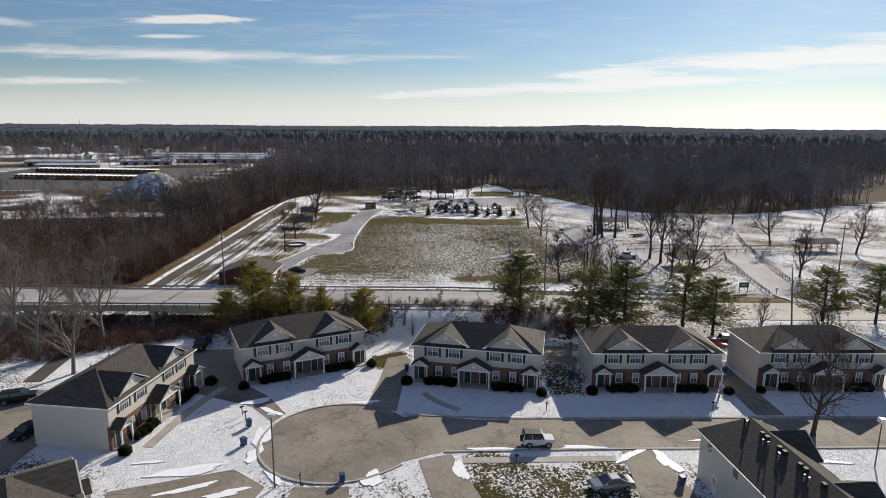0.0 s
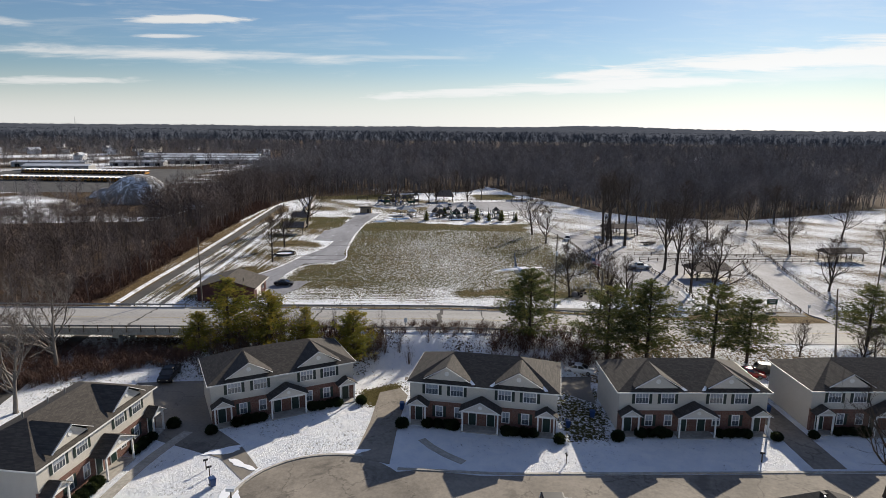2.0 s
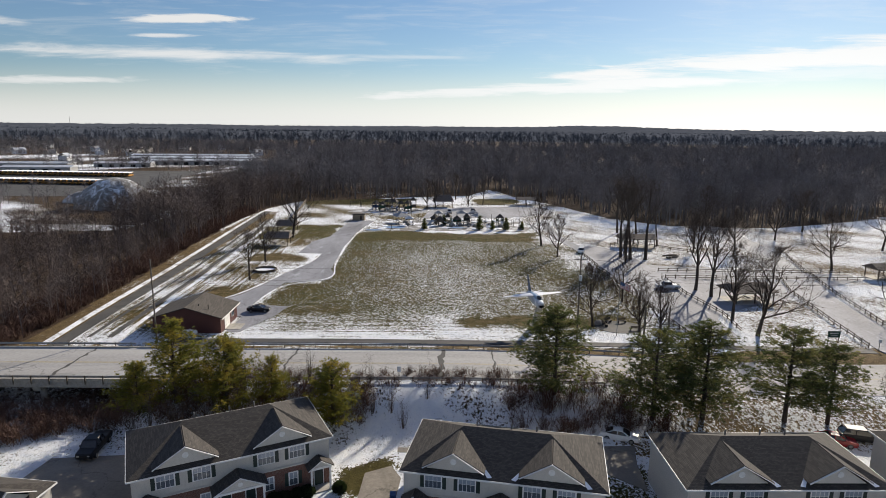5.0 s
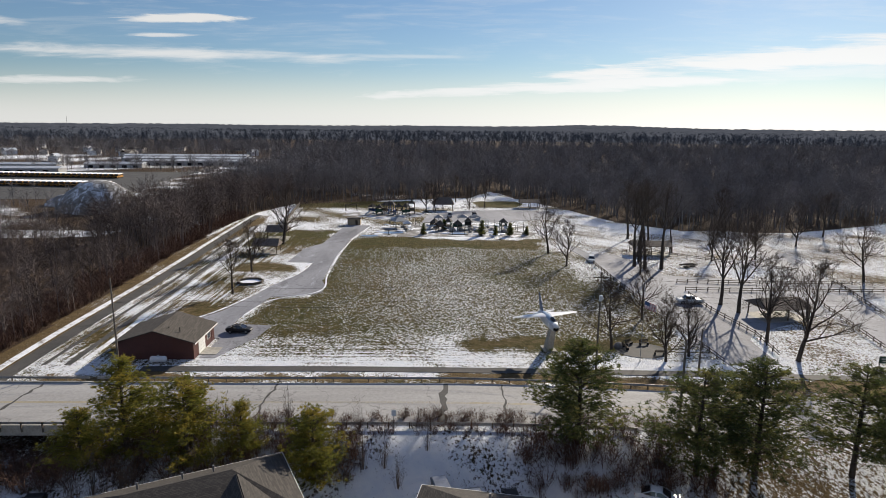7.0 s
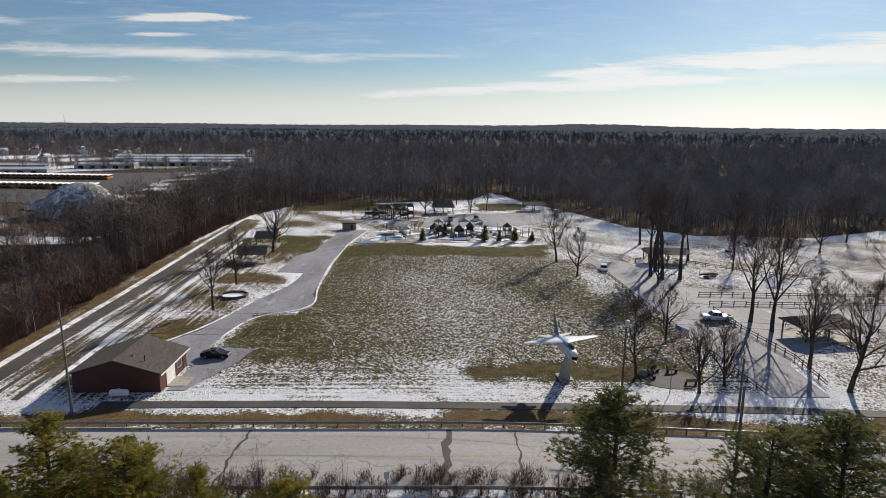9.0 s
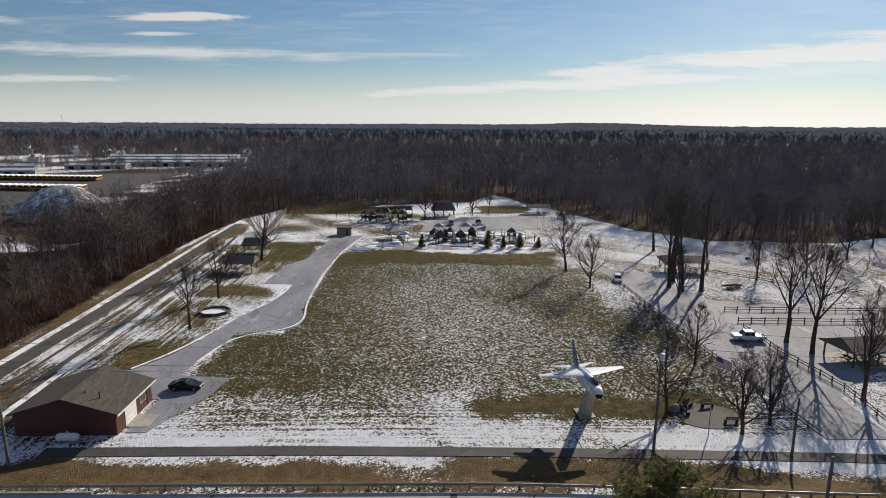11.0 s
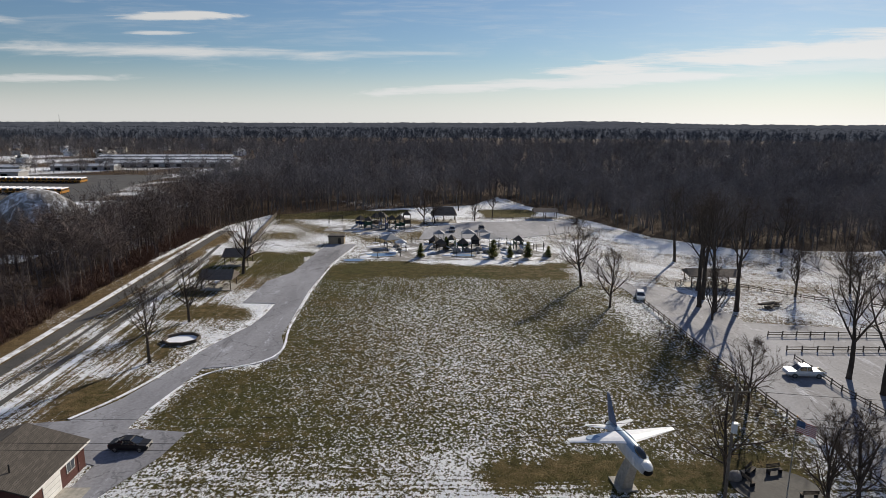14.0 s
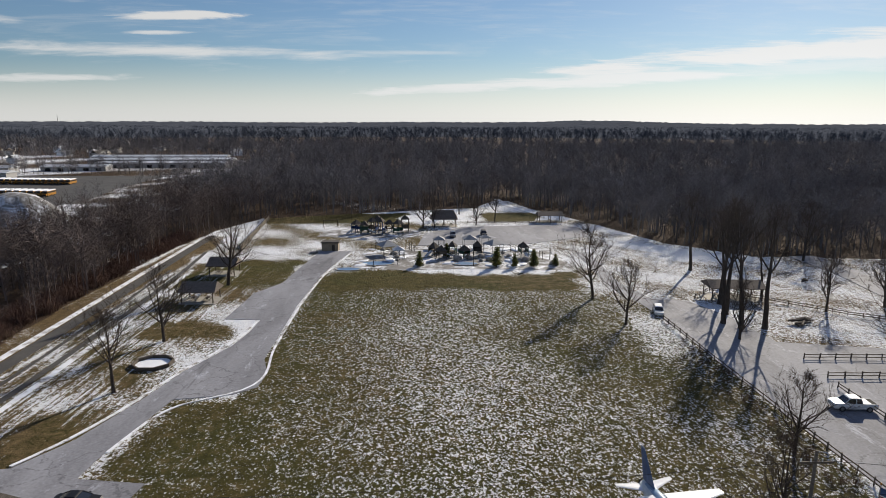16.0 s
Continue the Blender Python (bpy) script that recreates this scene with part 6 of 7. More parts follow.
poles = [utility_pole(-47.9, 133.6, 15.5, "tall wooden utility pole beside the road", False), utility_pole(26.0, 135.4, 16.4, "wooden utility pole with a transformer and lamp beside the path", True, False),
         utility_pole(92.0, 131.5, 17.0, "wooden utility pole by the park entrance", True, True)]
for a, b in zip(poles, poles[1:]):
    for off, drop in ((0.0, 0.0), (0.0, 2.2), (0.6, 3.2)):
        wire = MB()
        pts = []
        for k in range(25):
            f = k / 24
            pts.append((a[0] + (b[0] - a[0]) * f, a[1] + (b[1] - a[1]) * f + off, a[2] + (b[2] - a[2]) * f - 0.7 - drop - 2.2 * 4 * f * (1 - f) * 0.6))
        wire.loft([[(p[0], p[1] - 0.016, p[2] - 0.01), (p[0], p[1] + 0.016, p[2] - 0.01), (p[0], p[1], p[2] + 0.018)] for p in pts])
        w = tagged(new("power_cable", wire.mesh("power_cable", M["black"])), "thin black power cable slung between poles", "cable", "power cables")
utility_pole(28.6, 109.6, 12.0, "short wooden pole on the bank", False)
utility_pole(42.2, 134.8, 7.5, "thin wooden pole beside the path", False)
utility_pole(66.5, 104.5, 13.0, "leaning wooden pole behind the houses", False, False, -6)
trafo = thing("transformer", pose(26.0, 135.08, 11.9), "grey can transformer fixed on the pole", "transformer")
part("can", MB().tube((0, 0, 0), (0, 0, 0.9), 0.26, 0.26, 12), "grey_paint", trafo)
part("bracket", MB().box(-0.1, 0.1, 0.1, 0.3, 0.3, 0.7), "steel", trafo)

lamp = thing("street_lamp", pose(-16.5, 56.9, 0.02), "brown street lamp with a pale box head beside the kerb", "street lamp")
part("post", MB().tube((0, 0, -0.3), (0, 0, 8.3), 0.10, 0.07, 8), "pole", lamp)
part("lamp_head", MB().box(-0.35, 0.35, -0.2, 0.2, 8.3, 8.55), "grey_paint", lamp, "pale lamp head")
lamp = thing("street_lamp", pose(51.5, 61.2, 0.02), "thin street lamp with a white box head", "street lamp")
part("post", MB().tube((0, 0, -0.3), (0, 0, 5.6), 0.08, 0.06, 8), "pole", lamp)
part("lamp_head", MB().box(-0.35, 0.35, -0.3, 0.3, 5.6, 6.1), "white_paint", lamp, "white box lamp head")


def road_sign(x, y, z, tall, w, h, paint, label, legs=1):
    s = thing("sign", pose(x, y, z), label, "sign")
    for k in range(legs):
        px = 0 if legs == 1 else (k * 2 - 1) * w * 0.42
        part("post", MB().box(px - 0.05, px + 0.05, -0.05, 0.05, -0.3, tall), "wood" if legs > 1 else "steel", s)
    part("board", MB().box(-w / 2, w / 2, -0.09, -0.052, tall - h, tall), paint, s)
    return s


road_sign(-4.4, 109.7, float(height(-4.4, 109.7)), 2.3, 0.5, 0.75, "grey_paint", "small road sign seen on the road bank")
road_sign(79.0, 132.6, float(height(79, 132.6)), 2.2, 0.6, 0.6, "grey_paint", "round-cornered sign at the park entrance")
park_sign = road_sign(73.4, 136.6, float(height(73.4, 136.6)), 2.4, 2.3, 1.3, "green_paint", "dark green park notice board on wooden legs", 2)
part("border", MB().box(-1.1, 1.1, -0.10, -0.092, 1.14, 1.19).box(-1.1, 1.1, -0.10, -0.092, 2.31, 2.36), "trim", park_sign)
part("text_bar", MB().box(-0.8, 0.8, -0.10, -0.092, 1.85, 2.0).box(-0.6, 0.6, -0.10, -0.092, 1.5, 1.6), "trim", park_sign)

# flag on its pole by the memorial circle
fp = thing("flagpole", pose(34.6, 139.9, 0), "slender metal flagpole by the memorial circle", "flagpole")
part("shaft", MB().tube((0, 0, -0.3), (0, 0, 10.8), 0.075, 0.04, 8), "steel", fp)
part("finial", MB().tube((0, 0, 10.8), (0, 0, 10.95), 0.09, 0.05, 8), "yellow_paint", fp)


def flag_mesh(x0, x1, z0, z1, n=8):
    rings = []
    for k in range(n + 1):
        f = x0 + (x1 - x0) * k / n
        y = 0.10 * math.sin(f * 5.2) * min(1, f)
        sag = -0.42 * f
        rings.append([(f, y - 0.008, z0 + sag), (f, y + 0.008, z0 + sag), (f, y + 0.008, z1 + sag), (f, y - 0.008, z1 + sag)])
    return MB().loft(rings)


flag = part("flag", flag_mesh(0.06, 2.0, 9.35, 9.44), "red_paint", fp, "red and white striped flag with blue canton")
for k in range(1, 13):
    z = 9.35 + k * 0.092
    x0 = 0.06 if k < 6 else 0.84
    part("stripe", flag_mesh(x0, 2.0, z, z + 0.091), "red_paint" if k % 2 == 0 else "white_paint", flag)
part("canton", flag_mesh(0.06, 0.838, 9.35 + 6 * 0.092, 9.35 + 13 * 0.092, 4), "blue_paint", flag)
structure("memorial_circle", MB().slab([(36.6 + 4.6 * math.cos(a), 145.0 + 3.6 * math.sin(a)) for a in np.linspace(0, math.tau, 28, endpoint=False)], -0.2, 0.07), "path", "dark paved memorial circle in the snow", "paving")


def bench(x, y, rot):
    b = thing("bench", pose(x, y, 0.07, 0, 0, rot), "dark wooden park bench on the paved circle", "bench", "memorial benches")
    for k in range(3):
        part("seat_slat", MB().box(-0.9, 0.9, -0.28 + k * 0.17, -0.14 + k * 0.17, 0.43, 0.47), "wood", b)
    for k in range(3):
        part("back_slat", MB().box(-0.9, 0.9, 0.24 + k * 0.02, 0.27 + k * 0.02, 0.55 + k * 0.15, 0.67 + k * 0.15), "wood", b)
    for s in (-0.75, 0.75):
        part("leg", MB().box(s - 0.05, s + 0.05, -0.28, 0.26, 0, 0.43), "black", b)
        part("back_post", MB().bar((s, 0.22, 0.43), (s, 0.32, 1.0), 0.05), "black", b)


bench(39.0, 143.0, 180)
bench(37.9, 147.6, 10)
bench(34.0, 145.8, 100)
bench(35.2, 147.6, 40)
stone = thing("memorial_stone", pose(33.0, 146.6, 0, 0, 0, 30), "rough grey boulder lying on the snow", "boulder")
part("rock", MB().loft([[(math.cos(a) * r * (1 + 0.2 * math.sin(3 * a + z)), math.sin(a) * r * 0.8, z) for a in np.linspace(0, math.tau, 10, endpoint=False)] for r, z in ((0.8, -0.2), (0.9, 0.3), (0.65, 0.75), (0.25, 0.95))]), "stone", stone, "", True)


# ---- shelters ----
def shelter(x, y, rot, w, d, eave, ridge, label, roof="shelter_roof", tables=2, hip=0.0):
    """An open picnic shelter with timber posts, a gabled or hipped roof and a slab."""
    s = thing("picnic_shelter", pose(x, y, float(height(x, y)), 0, 0, rot), label, "shelter", "picnic shelters")
    hw, hd = w / 2 + 0.5, d / 2 + 0.5
    rx = hw * (1 - hip)
    base, top = [(-hw, -hd, eave), (hw, -hd, eave), (hw, hd, eave), (-hw, hd, eave)], [(-rx, 0, ridge), (rx, 0, ridge)]
    under = [(p[0] * 0.985, p[1] * 0.985, p[2] - 0.16) for p in base]
    rf = MB().add(base + top + under, [(0, 1, 5, 4), (1, 2, 5), (2, 3, 4, 5), (3, 0, 4), (0, 6, 7, 1), (1, 7, 8, 2), (2, 8, 9, 3), (3, 9, 6, 0), (9, 8, 7, 6)])
    part("roof", rf, roof, s, "shingled roof")
    n = max(2, round(w / 3.2))
    for k in range(n):
        for sy in (-1, 1):
            px, py = -w / 2 + 0.2 + (w - 0.4) * k / (n - 1), sy * (d / 2 - 0.2)
            part("post", MB().box(px - 0.1, px + 0.1, py - 0.1, py + 0.1, 0.0, eave - 0.16), "wood", s)
            part("brace", MB().bar((px, py, eave - 0.9), (px + (0.6 if k == 0 else -0.6), py, eave - 0.2), 0.1), "wood", s)
    part("floor_slab", MB().box(-w / 2 - 0.4, w / 2 + 0.4, -d / 2 - 0.4, d / 2 + 0.4, -0.3, 0.08), "concrete", s)
    for k in range(tables):
        px = -w / 2 + (k + 0.7) * w / (tables + 0.4)
        m = s.matrix_basis @ pose(px, 0, 0.08, 0, 0, 90)
        t = thing("picnic_table", m, "wooden picnic table standing under the shelter", "table", "picnic tables")
        part("tabletop", MB().box(-0.9, 0.9, -0.37, 0.37, 0.70, 0.75), "wood", t)
        for sy in (-1, 1):
            part("seat", MB().box(-0.9, 0.9, sy * 0.62 - 0.13, sy * 0.62 + 0.13, 0.41, 0.45), "wood", t)
        for sx in (-0.65, 0.65):
            part("leg", MB().bar((sx, -0.6, 0), (sx, 0.25, 0.7), 0.08).bar((sx, 0.6, 0), (sx, -0.25, 0.7), 0.08), "wood", t)


shelter(-49.6, 226.0, 0, 7.0, 5.0, 2.6, 4.3, "timber picnic shelter with brown gable roof beside the car park", hip=0.08)
shelter(-52.0, 249.0, 0, 6.5, 5.0, 2.6, 4.4, "timber picnic shelter beside the trail", hip=0.08)
shelter(5.0, 321.0, 0, 9.0, 7.0, 3.0, 5.8, "large picnic shelter beyond the playground", hip=0.3, tables=3)
shelter(66.5, 226.5, -4, 11.0, 5.5, 3.0, 4.2, "long picnic shelter under the tall trees", hip=0.02, tables=3)
shelter(71.5, 164.5, 8, 9.5, 6.5, 2.7, 4.2, "dark roofed picnic shelter among bare trees", hip=0.15, tables=3)
shelter(121.5, 187.0, 4, 11.0, 5.0, 2.8, 4.0, "dark timber picnic shelter in the snowy park", hip=0.02)
shelter(46.0, 330.0, 0, 9.0, 5.0, 2.8, 4.0, "dark shelter at the wood's edge", hip=0.05, tables=1)


def hut():
    h = thing("hut", pose(-29.8, 277.2, 0.05), "small tan block hut with flat brown roof at the drive's end", "hut")
    part("wall", MB().box(-2.4, 2.4, -1.6, 1.6, -0.2, 2.5), "tan_block", h)
    part("roof", MB().loft([[(-2.8, -2.0, 2.5), (2.8, -2.0, 2.5), (2.8, 2.0, 2.5), (-2.8, 2.0, 2.5)], [(-2.6, -1.8, 2.85), (2.6, -1.8, 2.85), (2.6, 1.8, 2.85), (-2.6, 1.8, 2.85)]]), "roof_brown", h)
    part("door", MB().box(0.6, 1.5, -1.66, -1.6, 0, 2.05), "wood", h)


hut()

# octagonal timber ring by the drive
ring = thing("timber_ring", pose(-44.6, 191.0, float(height(-44.6, 191))), "low octagonal timber play ring filled with snow", "play ring")
for k in range(8):
    a0, a1 = math.tau * (k + 0.5) / 8, math.tau * (k + 1.5) / 8
    part("timber", MB().bar((3.1 * math.cos(a0), 2.9 * math.sin(a0), 0.22), (3.1 * math.cos(a1), 2.9 * math.sin(a1), 0.22), 0.24, 0.7), "wood", ring)
part("snow_fill", MB().slab([(2.9 * math.cos(math.tau * (k + 0.5) / 8), 2.7 * math.sin(math.tau * (k + 0.5) / 8)) for k in range(8)], -0.2, 0.10), "snow", ring)

# stump pile and rock garden in the right-hand park
for x, y, sc in ((70.8, 208.5, 1.0), (73.0, 210.5, 0.7), (91.5, 240.5, 0.6)):
    pile = thing("log_pile", pose(x, y, 0, 0, 0, x * 31 % 90), "heap of dark logs lying in the snow", "log pile", "log piles")
    rg2 = random.Random(int(x))
    for k in range(9):
        a = rg2.uniform(-0.5, 0.5)
        c = Vector((rg2.uniform(-1.2, 1.2), rg2.uniform(-0.9, 0.9), 0.25 + 0.25 * (k // 3))) * sc
        part("log", MB().tube(c - Vector((math.cos(a), math.sin(a), 0)) * 1.2 * sc, c + Vector((math.cos(a), math.sin(a), 0.1)) * 1.2 * sc, 0.22 * sc, 0.2 * sc, 8), "wood", pile)


M["heap_snow"] = snowy("snowy_gravel", (0.10, 0.095, 0.09), (0.24, 0.225, 0.205), 1.2, 0.54, stretch=(0.6, 0.6, 0.3))
# ---- playground ----
def play_tower(x, y, rot, tall, paint, label, size=2.4):
    p = thing("play_tower", pose(x, y, 0.05, 0, 0, rot), label, "playground tower", "playground equipment")
    for sx in (-1, 1):
        for sy in (-1, 1):
            part("post", MB().box(sx * size / 2 - 0.09, sx * size / 2 + 0.09, sy * size / 2 - 0.09, sy * size / 2 + 0.09, -0.2, tall), paint, p)
    part("deck", MB().box(-size / 2, size / 2, -size / 2, size / 2, 1.4, 1.52), "wood", p)
    for sy in (-1, 1):
        part("panel", MB().box(-size / 2 + 0.1, size / 2 - 0.1, sy * size / 2 - 0.03, sy * size / 2 + 0.03, 1.52, 2.4), paint, p)
    part("roof", MB().add([(-size * 0.62, -size * 0.62, tall - 0.1), (size * 0.62, -size * 0.62, tall - 0.1), (size * 0.62, size * 0.62, tall - 0.1), (-size * 0.62, size * 0.62, tall - 0.1), (0, 0, tall + 1.5)],
                          [(0, 1, 4), (1, 2, 4), (2, 3, 4), (3, 0, 4), (3, 2, 1, 0)]), "roof_brown", p, "pointed dark roof")
    slide = MB()
    slide.loft([[(size / 2 + f * 2.8, -0.4, 1.5 - 1.35 * f + 0.25), (size / 2 + f * 2.8, -0.34, 1.5 - 1.35 * f), (size / 2 + f * 2.8, 0.34, 1.5 - 1.35 * f), (size / 2 + f * 2.8, 0.4, 1.5 - 1.35 * f + 0.25), (size / 2 + f * 2.8, 0.36, 1.4 - 1.35 * f), (size / 2 + f * 2.8, -0.36, 1.4 - 1.35 * f)] for f in (0, 0.5, 1)])
    part("slide", slide, "grey_paint", p, "grey slide")
    part("ladder", MB().bar((-size / 2 - 0.9, -0.3, 0), (-size / 2, -0.3, 1.5), 0.07).bar((-size / 2 - 0.9, 0.3, 0), (-size / 2, 0.3, 1.5), 0.07).bar((-size / 2 - 0.45, -0.3, 0.75), (-size / 2 - 0.45, 0.3, 0.75), 0.05), "wood", p)


for n, (x, y) in enumerate(((-22.5, 304), (-20, 307), (-17, 303), (-14.2, 306.5), (-11, 302.5), (-8.8, 308), (-25.5, 306), (-18.5, 311))):
    play_tower(x, y, n * 37, 3.2 + (n % 3) * 0.7, ("green_paint", "wood", "blue_plastic", "wood")[n % 4], "timber climbing tower of the castle playground")
for n, (x, y) in enumerate(((3.0, 266.0), (6.2, 269.5), (9.5, 266.5), (13.5, 270), (1.0, 270.5), (26.5, 268.5))):
    play_tower(x, y, n * 53 + 20, 2.4 + (n % 2) * 0.5, ("wood", "green_paint", "green_paint", "black")[n % 4], "dark climbing tower of the water playground", 2.2)


def canopy(x, y, w, tall, mat, label):
    c = thing("shade_canopy", pose(x, y, 0.05, 0, 0, (x * 17) % 40), label, "canopy", "playground canopies")
    for sx in (-1, 1):
        for sy in (-1, 1):
            part("post", MB().tube((sx * w / 2 * 0.9, sy * w / 2 * 0.9, -0.1), (sx * w / 2 * 0.9, sy * w / 2 * 0.9, tall), 0.06, 0.06, 6), "steel", c)
    part("cover", MB().add([(-w / 2, -w / 2, tall), (w / 2, -w / 2, tall), (w / 2, w / 2, tall), (-w / 2, w / 2, tall), (0, 0, tall + w * 0.28), (-w / 2, -w / 2, tall - 0.12), (w / 2, -w / 2, tall - 0.12), (w / 2, w / 2, tall - 0.12), (-w / 2, w / 2, tall - 0.12)],
                           [(0, 1, 4), (1, 2, 4), (2, 3, 4), (3, 0, 4), (8, 7, 6, 5), (0, 5, 6, 1), (1, 6, 7, 2), (2, 7, 8, 3), (3, 8, 5, 0)]), mat, c)


for x, y, w, mat in ((18.5, 274, 4.6, "canvas"), (12.0, 282, 4.2, "canvas"), (2.5, 281, 3.6, "canvas"), (-12.5, 272, 5.2, "canvas"), (-9.0, 266, 3.4, "metal_roof"), (17, 284, 3.2, "canvas")):
    canopy(x, y, w, 2.7, mat, "pale canvas shade canopy over the playground")
for poly, mat, label in (([(-21, 255), (-8, 252.5), (10, 254), (34, 253), (38, 262), (36, 280), (20, 282), (-2, 279), (-16, 276), (-20, 268)], "heap_snow", "snow-dusted playground surface"),
                         ([(-38, 299), (-26, 296), (-6, 298), (-2, 306), (-8, 316), (-24, 318), (-36, 310)], "heap_snow", "snow-dusted mulch surface of the castle playground")):
    draped(poly, 0.05, "play_surface", mat, label)
rg3 = random.Random(77)
for k in range(84):
    x, y = rg3.uniform(-19, 34), rg3.uniform(256, 279)
    if k % 3 == 0:
        b = thing("boulder", pose(x, y, 0.05, 0, 0, k * 40), "dark rounded boulder in the playground", "boulder", "playground boulders")
        r0 = rg3.uniform(0.5, 1.3)
        part("rock", MB().loft([[(math.cos(a) * r * r0 * (1 + 0.18 * math.sin(2 * a + k)), math.sin(a) * r * r0, z * r0) for a in np.linspace(0, math.tau, 9, endpoint=False)] for r, z in ((0.9, -0.2), (1.0, 0.3), (0.7, 0.7), (0.25, 0.9))]), "stone", b, "", True)
    elif k % 3 == 1:
        b = thing("snow_mound", pose(x, y, 0.05, 0, 0, k * 40), "low heap of snow on the playground", "snow", "playground snow heaps")
        r0 = rg3.uniform(1.2, 2.8)
        part("mound", MB().loft([[(math.cos(a) * r * r0 * (1 + 0.2 * math.sin(3 * a + k)), math.sin(a) * r * r0 * 0.6, z) for a in np.linspace(0, math.tau, 14, endpoint=False)] for r, z in ((1.0, -0.05), (0.9, 0.12), (0.5, 0.25), (0.1, 0.3))]), "snow", b, "", True)
    else:
        b = thing("play_post", pose(x, y, 0.05), "thin dark post of the water playground", "post", "playground posts")
        part("post", MB().tube((0, 0, -0.1), (0, 0, rg3.uniform(1.5, 3.2)), 0.08, 0.06, 6), "black", b)
        part("arm", MB().bar((0, 0, 1.4), (0.7, 0.1, 1.7), 0.08), "black", b)
for x, y, w in ((-14.5, 259.5, 5.0), (9.5, 259.0, 3.6), (-21.5, 253.0, 3.5)):
    pool = thing("splash_basin", pose(x, y, 0.05), "shallow basin with pale blue floor", "basin", "splash basins")
    part("rim", MB().slab([(w * math.cos(a), w * 0.5 * math.sin(a)) for a in np.linspace(0, math.tau, 20, endpoint=False)], -0.1, 0.22), "concrete", pool)
    part("floor", MB().slab([(w * 0.86 * math.cos(a), w * 0.42 * math.sin(a)) for a in np.linspace(0, math.tau, 20, endpoint=False)], 0.221, 0.226), "blue_ice", pool)
swing = thing("swing_set", pose(-36, 316, 0.05, 0, 0, 20), "timber swing set on the far lawn", "swing")
for x in (-2.5, 2.5):
    part("leg", MB().bar((x, -1.2, 0), (x, 0, 2.8), 0.14).bar((x, 1.2, 0), (x, 0, 2.8), 0.14), "wood", swing)
part("beam", MB().bar((-2.6, 0, 2.8), (2.6, 0, 2.8), 0.14), "wood", swing)
for x in (-1, 1):
    part("seat", MB().box(x - 0.25, x + 0.25, -0.1, 0.1, 0.5, 0.54).bar((x - 0.24, 0, 0.5), (x - 0.24, 0, 2.75), 0.02).bar((x + 0.24, 0, 0.5), (x + 0.24, 0, 2.75), 0.02), "black", swing)
fence = thing("board_fence", pose(-56.8, 278, 0, 0, 0, 6.0), "long grey board fence at the lawn's edge", "fence")
for k in range(19):
    part("panel", MB().box(-0.05, 0.05, k * 3.0, k * 3.0 + 2.94, 0.0, 1.7), "wood", fence)


# ---- gardens by the houses ----
def blob_shrub(seed, flat=0.8):
    rg4 = random.Random(seed)
    mb = MB()
    for _ in range(950):
        v = Vector((rg4.gauss(0, 1), rg4.gauss(0, 1), rg4.gauss(0, 1))).normalized()
        c = Vector((v.x, v.y, v.z * flat)) * rg4.uniform(0.72, 1.0)
        if c.z < -0.55:
            continue
        d = (v + Vector((rg4.gauss(0, 0.6), rg4.gauss(0, 0.6), rg4.gauss(0, 0.6)))).normalized() * 0.26
        w = d.orthogonal().normalized() * 0.10
        mb.add([c - w, c + w, c + d], [(0, 1, 2)])
    core = MB().loft([[(math.cos(a) * r, math.sin(a) * r, z) for a in np.linspace(0, math.tau, 10, endpoint=False)] for r, z in ((0.55, -0.6), (0.82, -0.1), (0.66, 0.4), (0.2, 0.66))])
    return core.mesh("core", M["shrub"], True), mb.mesh("foliage", M["shrub"])


SHRUBS = [blob_shrub(1), blob_shrub(2, 0.7), blob_shrub(3, 0.9)]
rg5 = random.Random(8)
for m in (front_at(6.7, 83.9, -11.5, 0), front_at(33.6, 82.7, 0, 0), front_at(58.7, 83.2, 0, 0), front_at(-19.6, 88.1, 26.0, 0), front_at(-36.5, 73.8, 82, 0)):
    for x in (-10.0, -6.7, -5.6, -4.4, -3.4, 3.3, 4.5, 5.6, 6.6, 10.0):
        q = m @ pose(x + rg5.uniform(-0.2, 0.2), -1.25 + (-0.9 if abs(x) > 9 else rg5.uniform(-0.2, 0.1)), 0.5)
        s = rg5.uniform(0.62, 0.85)
        sh = thing("shrub", Matrix.Translation(q.translation) @ pose(0, 0, 0, 0, 0, rg5.uniform(0, 360)) @ Matrix.Diagonal((s, s, s, 1)), "dark clipped evergreen shrub before the house front", "shrub", "front shrubs")
        for nm, me in zip(("core", "foliage"), SHRUBS[rg5.randrange(3)]):
            new(nm, me).parent = sh


def wheelie_bin(x, y, rot, paint, label):
    b = thing("wheelie_bin", pose(x, y, 0.05, 0, 0, rot), label, "bin", "wheelie bins")
    part("body", MB().loft([[(sx * w, sy * d, z) for sx, sy in ((-1, -1), (1, -1), (1, 1), (-1, 1))] for w, d, z in ((0.22, 0.26, 0.06), (0.30, 0.36, 0.95))]), paint, b)
    part("lid", MB().loft([[(sx * w, sy * d, z) for sx, sy in ((-1, -1), (1, -1), (1, 1), (-1, 1))] for w, d, z in ((0.33, 0.40, 0.951), (0.28, 0.34, 1.06))]), paint, b)
    for s in (-1, 1):
        part("wheel", MB().tube((s * 0.24, 0.3, 0.12), (s * 0.30, 0.3, 0.12), 0.12, 0.12, 10), "black", b)


